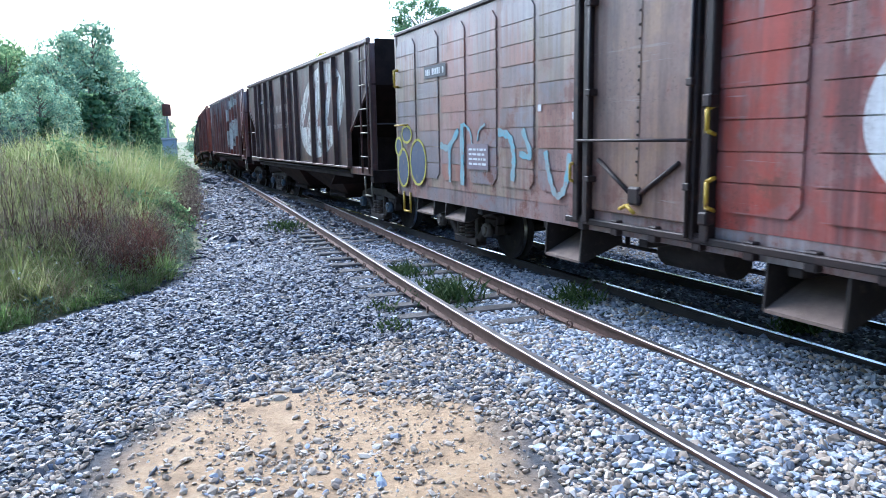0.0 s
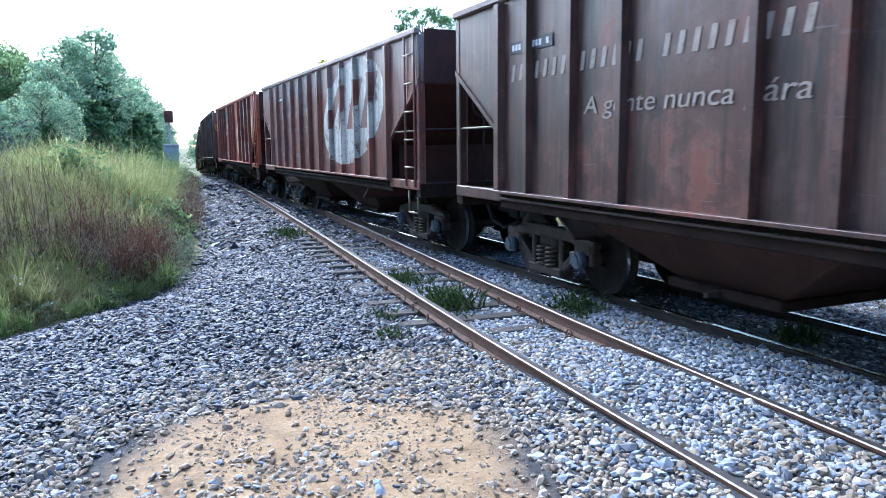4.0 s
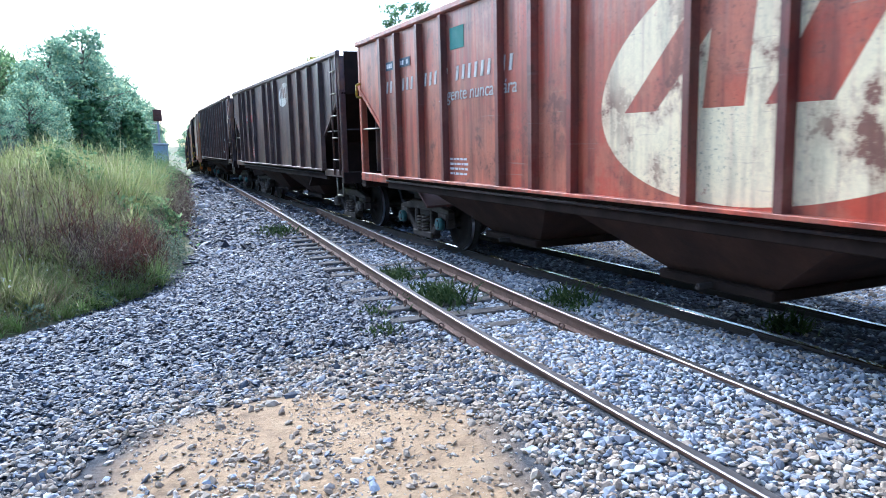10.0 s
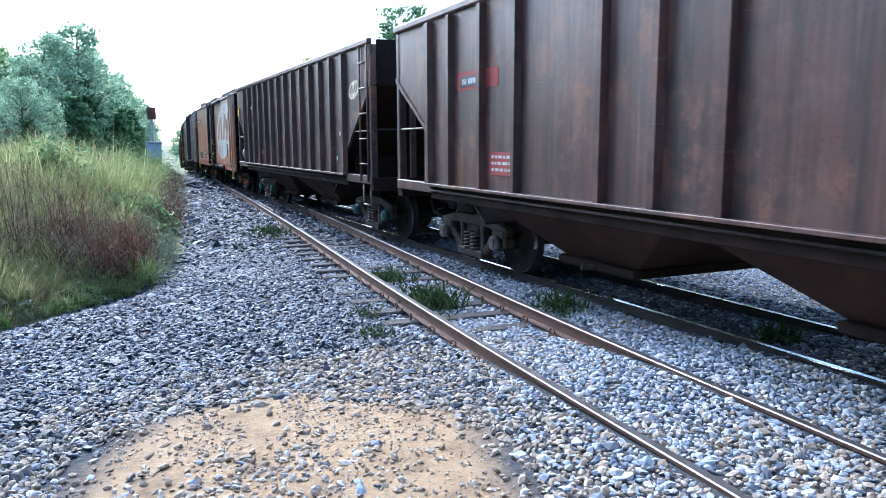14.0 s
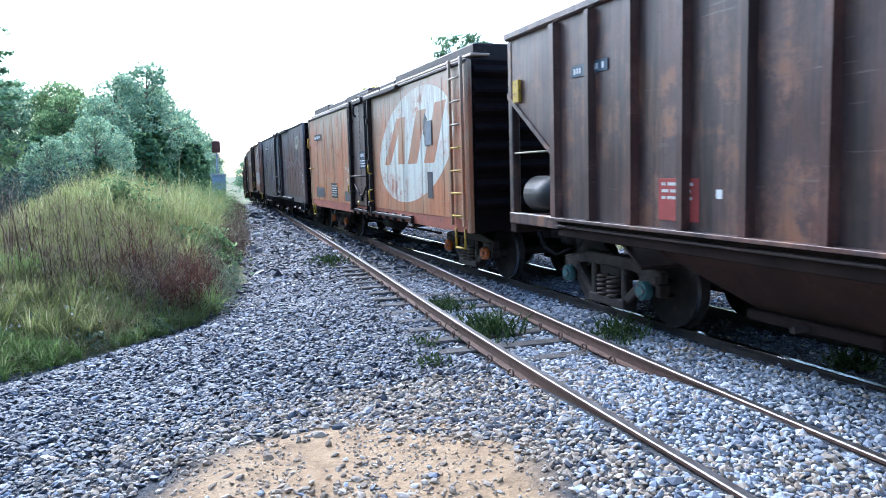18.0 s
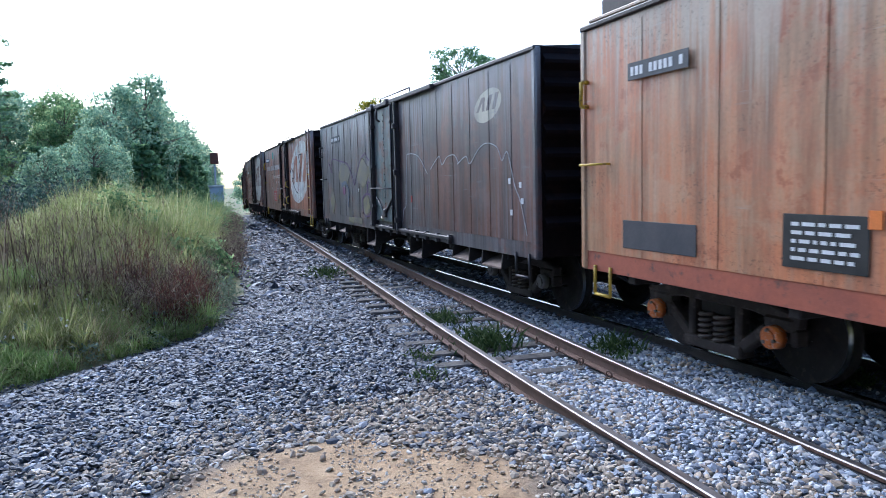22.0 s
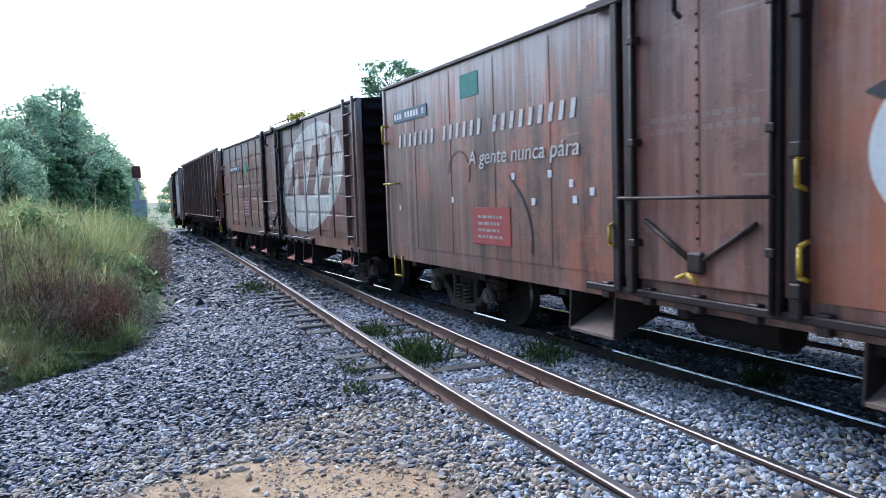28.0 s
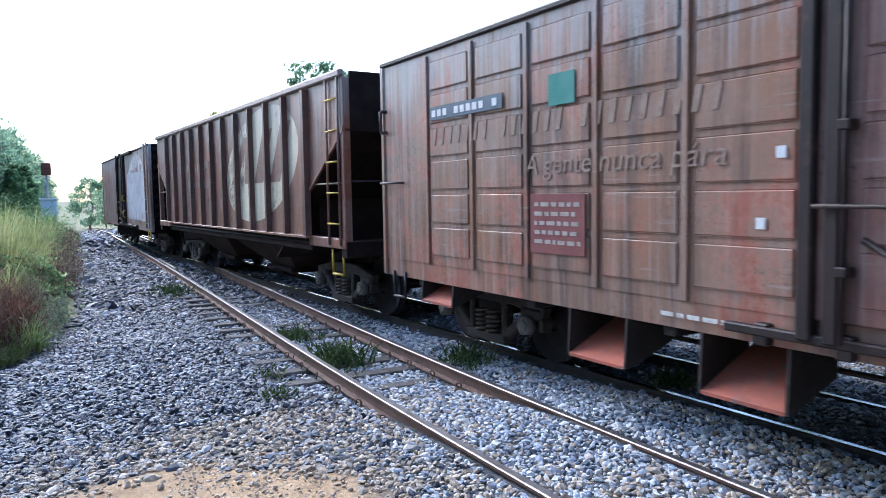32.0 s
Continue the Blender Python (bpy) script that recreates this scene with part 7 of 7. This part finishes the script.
plate(w6, "door_notice", -0.05, 0.51, 1.82, 2.2, simple("blue_grey_notice", (0.05, 0.065, 0.09), (0.08, 0.10, 0.13), 5), -1.47, "blue-grey notice on the door")
print_lines(w6, 0.0, 0.46, 1.85, 2.02, 3, STICK, -1.473)
words(w6, "CUIDADO", 0.44, 2.08, 0.075, 0.36, STICK, -1.473, 0.0, "white warning word on the notice")
for k, (dy_, dz_, ry_, rz_) in enumerate(((0.08, 0.0, 0.09, 0.26), (0.14, 0.05, 0.06, 0.16), (0.06, -0.16, 0.07, 0.12))):
    blob(w6, -3.86 + dy_, 2.42 + dz_, ry_, rz_, SOOT_MARK, -1.437, 5, 4 + k)
plate(w6, "steel_patch", -4.1, -3.82, 2.16, 2.56, simple("grey_patch_plate", (0.3, 0.32, 0.34), (0.22, 0.24, 0.26), 6), -1.45, "grey steel patch plate", 0.015)
stickers(w6, [(1.99, 1.85), (1.75, 1.8), (1.45, 1.78), (1.84, 1.55)], STICK, -1.438)
plate(w6, "orange_tag", 2.88, 2.98, 1.4, 1.52, TAG_ORANGE, -1.444, "small orange tag")

number_plate(w7, 5.07, 4.15, 2.80, 2.96, DARKPLATE, -1.446)
stroke(w7, [(-0.70, 1.02), (-0.79, 1.27), (-0.92, 1.36), (-0.98, 1.85), (-1.05, 2.27)], 0.012, CHALK, -1.448)
stroke(w7, [(-1.05, 2.27), (-1.4, 2.26), (-1.72, 2.18), (-2.1, 1.9)], 0.013, CHALK, -1.448)
stroke(w7, [(-2.26, 1.97), (-2.46, 2.08), (-2.66, 2.17), (-2.72, 2.1), (-2.8, 2.03), (-3.0, 2.14), (-3.3, 2.16), (-3.46, 2.04)], 0.012, CHALK, -1.448)
stroke(w7, [(-3.42, 2.02), (-3.75, 2.12), (-3.89, 2.01), (-4.2, 2.2), (-4.48, 2.27), (-4.8, 2.2), (-4.95, 2.02), (-5.11, 2.12), (-5.3, 1.7), (-5.45, 1.5), (-5.62, 1.08)], 0.012, CHALK, -1.448)
for y, z, ry, rz, mat, seed in ((1.35, 2.02, 0.3, 0.2, OLIVE, 1), (1.8, 1.3, 0.26, 0.2, OLIVE, 2), (1.35, 1.3, 0.14, 0.15, OLIVE, 3), (2.1, 2.0, 0.5, 0.3, OLIVE, 7), (3.8, 2.0, 0.55, 0.25, OLIVE, 9), (5.1, 1.35, 0.22, 0.3, OLIVE, 4), (3.85, 1.6, 0.14, 0.1, MAGENTA, 5)):
    blob(w7, y, z, ry, rz, mat, -1.444, 4, seed)
stroke(w7, [(5.47, 2.36), (5.13, 2.06), (5.05, 2.39), (4.11, 2.32), (3.4, 2.22), (2.99, 1.92), (2.82, 1.75), (2.62, 1.95), (2.23, 2.28), (1.82, 2.42)], 0.034, PURPLE, -1.448)
stroke(w7, [(1.82, 2.42), (1.57, 2.27), (1.2, 2.21), (1.06, 2.05), (1.1, 1.84), (1.29, 1.74), (1.64, 1.79), (1.72, 1.59), (1.99, 1.5), (2.17, 1.37), (2.11, 1.09)], 0.034, PURPLE, -1.449)
stroke(w7, [(2.05, 1.1), (1.88, 1.05), (1.56, 1.1), (1.4, 1.33), (1.57, 1.53), (1.8, 1.52)], 0.034, PURPLE, -1.4485)
stroke(w7, [(1.4, 1.46), (1.22, 1.37), (1.26, 1.15), (1.5, 1.08)], 0.05, MAGENTA, -1.4475)
stroke(w7, [(4.08, 1.74), (3.68, 1.79), (3.37, 1.58), (3.41, 1.42), (3.46, 1.21)], 0.09, NAVY, -1.4475)
plate(w7, "yellow_sill_paint", 2.2, 3.45, 0.86, 0.99, OLIVE, -1.446, "sill sprayed dull yellow", 0.005)
plate(w7, "red_tag", -1.28, -1.2, 1.41, 1.53, REDPLATE, -1.446, "small red tag", 0.005)
stickers(w7, [(-5.15, 1.75), (-5.45, 1.7), (-5.5, 1.5), (-5.2, 1.35), (2.45, 1.62)], STICK, -1.446)

name_lines(w8, 5.75, 2.40, 4.3, 3.62, 2.06, 2.15, -1.445)
number_plate(w8, 5.9, 4.75, 2.76, 2.92, BLUEPLATE, -1.446)
plate(w8, "green_mark", 3.35, 3.8, 2.85, 3.12, GREENMARK, -1.442, "faded green square mark")
plate(w8, "notice", 2.71, 3.56, 1.15, 1.57, REDPLATE, -1.444, "faded red notice with pale bars")
print_lines(w8, 2.86, 3.46, 1.2, 1.5, 4, FADED, -1.447)
stroke(w8, [(3.88 + 0.28 * math.cos(k * 0.6), 1.98 + 0.26 * math.sin(k * 0.6)) for k in range(7)], 0.02, SMOKE, -1.4455)
print_lines(w8, -0.55, 0.55, 2.12, 2.3, 2, FADED, -1.466)
stickers(w8, [(2.63, 1.9), (1.95, 1.9), (1.6, 1.8), (1.55, 1.65), (1.29, 1.72), (2.25, 1.63), (5.75, 1.55), (4.06, 1.66)], STICK, -1.446)
stroke(w8, [(2.7, 1.9), (2.45, 1.65), (2.3, 1.35), (2.3, 1.1)], 0.03, SMUDGE, -1.4455)
stroke(w8, [(-1.5, 2.35), (-2.1, 2.2), (-2.2, 2.0), (-1.7, 1.98), (-2.4, 1.6), (-2.9, 1.5)], 0.036, SMUDGE, -1.4455)
stroke(w8, [(-3.2, 2.0), (-3.6, 2.3), (-3.3, 2.7), (-3.9, 2.72)], 0.04, SMUDGE, -1.4455)
blob(w8, -1.4, 2.25, 0.15, 0.05, SMUDGE, -1.4445, 5, 3)

name_lines(w9, 5.16, 2.28, 3.73, 3.53, 1.92, 2.1, -1.450, simple("nearly_gone_lettering", (0.36, 0.27, 0.21), (0.27, 0.17, 0.12), 7, 0.75, 0.0, 0.2, (0.25, 0.14, 0.09)))
number_plate(w9, 5.17, 3.85, 2.54, 2.68, BLUEPLATE, -1.462)
plate(w9, "green_mark", 2.87, 3.2, 2.48, 2.74, GREENMARK, -1.456, "faded green square mark")
plate(w9, "notice", 2.75, 3.45, 1.24, 1.75, simple("dark_red_notice", (0.2, 0.06, 0.06), (0.24, 0.08, 0.07), 5), -1.456, "dark red notice with pale bars")
print_lines(w9, 2.78, 3.42, 1.3, 1.7, 5, FADED, -1.4595)
print_lines(w9, 1.05, 2.0, 0.86, 0.93, 1, WHITE, -1.446)
stickers(w9, [(1.05, 1.98), (1.18, 1.55)], STICK, -1.456)
name_lines(w10, 4.4, 2.35, 3.6, 2.9, 2.0, 2.2, mat=FADED)
plate(w11, "white_overpaint", -5.1, -1.2, 1.1, 2.6, simple("pale_blue_white_overpaint", (0.48, 0.5, 0.54), (0.36, 0.36, 0.4), 1.2, 0.7, 0.0, 0.2, (0.3, 0.2, 0.18)), -1.436, "patch of pale overpaint", 0.003)

# the slack in the couplings sets the rear wagons back; their markings sit that much nearer the front
SLACK = [0, 0, 0.04, 0.12, 0.1, 0.2, 0.33, 0.3, 0.27, 0.35, 0.18, 0.15]
MARKS_AHEAD = [0, 0, 0, 0, 0.1, 0.2, 0.41, 0.3, 0.27, 0.35, 0.18, 0.15]
MARKS = ("number_plate", "number_bar", "letter", "painted_letter", "notice", "sticker", "green_mark", "red_mark", "bracket",
         "white_overpaint", "yellow_sill_paint", "small_print", "graffiti_line", "graffiti_field", "dark_patch", "black_notice", "door_notice", "steel_patch", "orange_tag", "red_tag")
for wagon, ahead in zip(wagons, MARKS_AHEAD):
    for mark in wagon.children:
        if mark.name.split(".")[0] in MARKS:
            mark.location.y -= ahead
            if wagon in (w7, w8):
                mark.location.x += 0.006


# ---- what moves: the train rolls past ----
RUN_T = [0, 2, 6, 9, 13, 19, 23, 28, 32]
RUN_D = [0.0, 7.72, 23.05, 34.6, 49.75, 72.6, 87.7, 106.8, 122.4]
FIRST, PITCH = 45.65, 13.2


def run(t):
    """How far the train has come after t seconds."""
    return float(spline(RUN_T, RUN_D, np.array([t]))[0])


def motions():
    for k, wagon in enumerate(wagons):
        rows = []
        for j in range(65):
            t = j * 0.5
            s = FIRST + PITCH * k + SLACK[k] - run(t)
            a, b = on_line(s - PIVOT), on_line(s + PIVOT)
            c, d = (a + b) / 2, b - a
            rows.append((t, pose(c.x, c.y, c.z, math.degrees(math.atan2(d.z, math.hypot(d.x, d.y))), 0, -math.degrees(math.atan2(d.x, d.y)))))
        walk(wagon, rows)
    angles = [math.degrees(run(j * 0.1) / WHEEL_R) for j in range(321)]
    for w, dy in turning:
        walk(w, [(j * 0.1, pose(0, dy, WHEEL_R, a, 0, 0)) for j, a in enumerate(angles)])


motions()
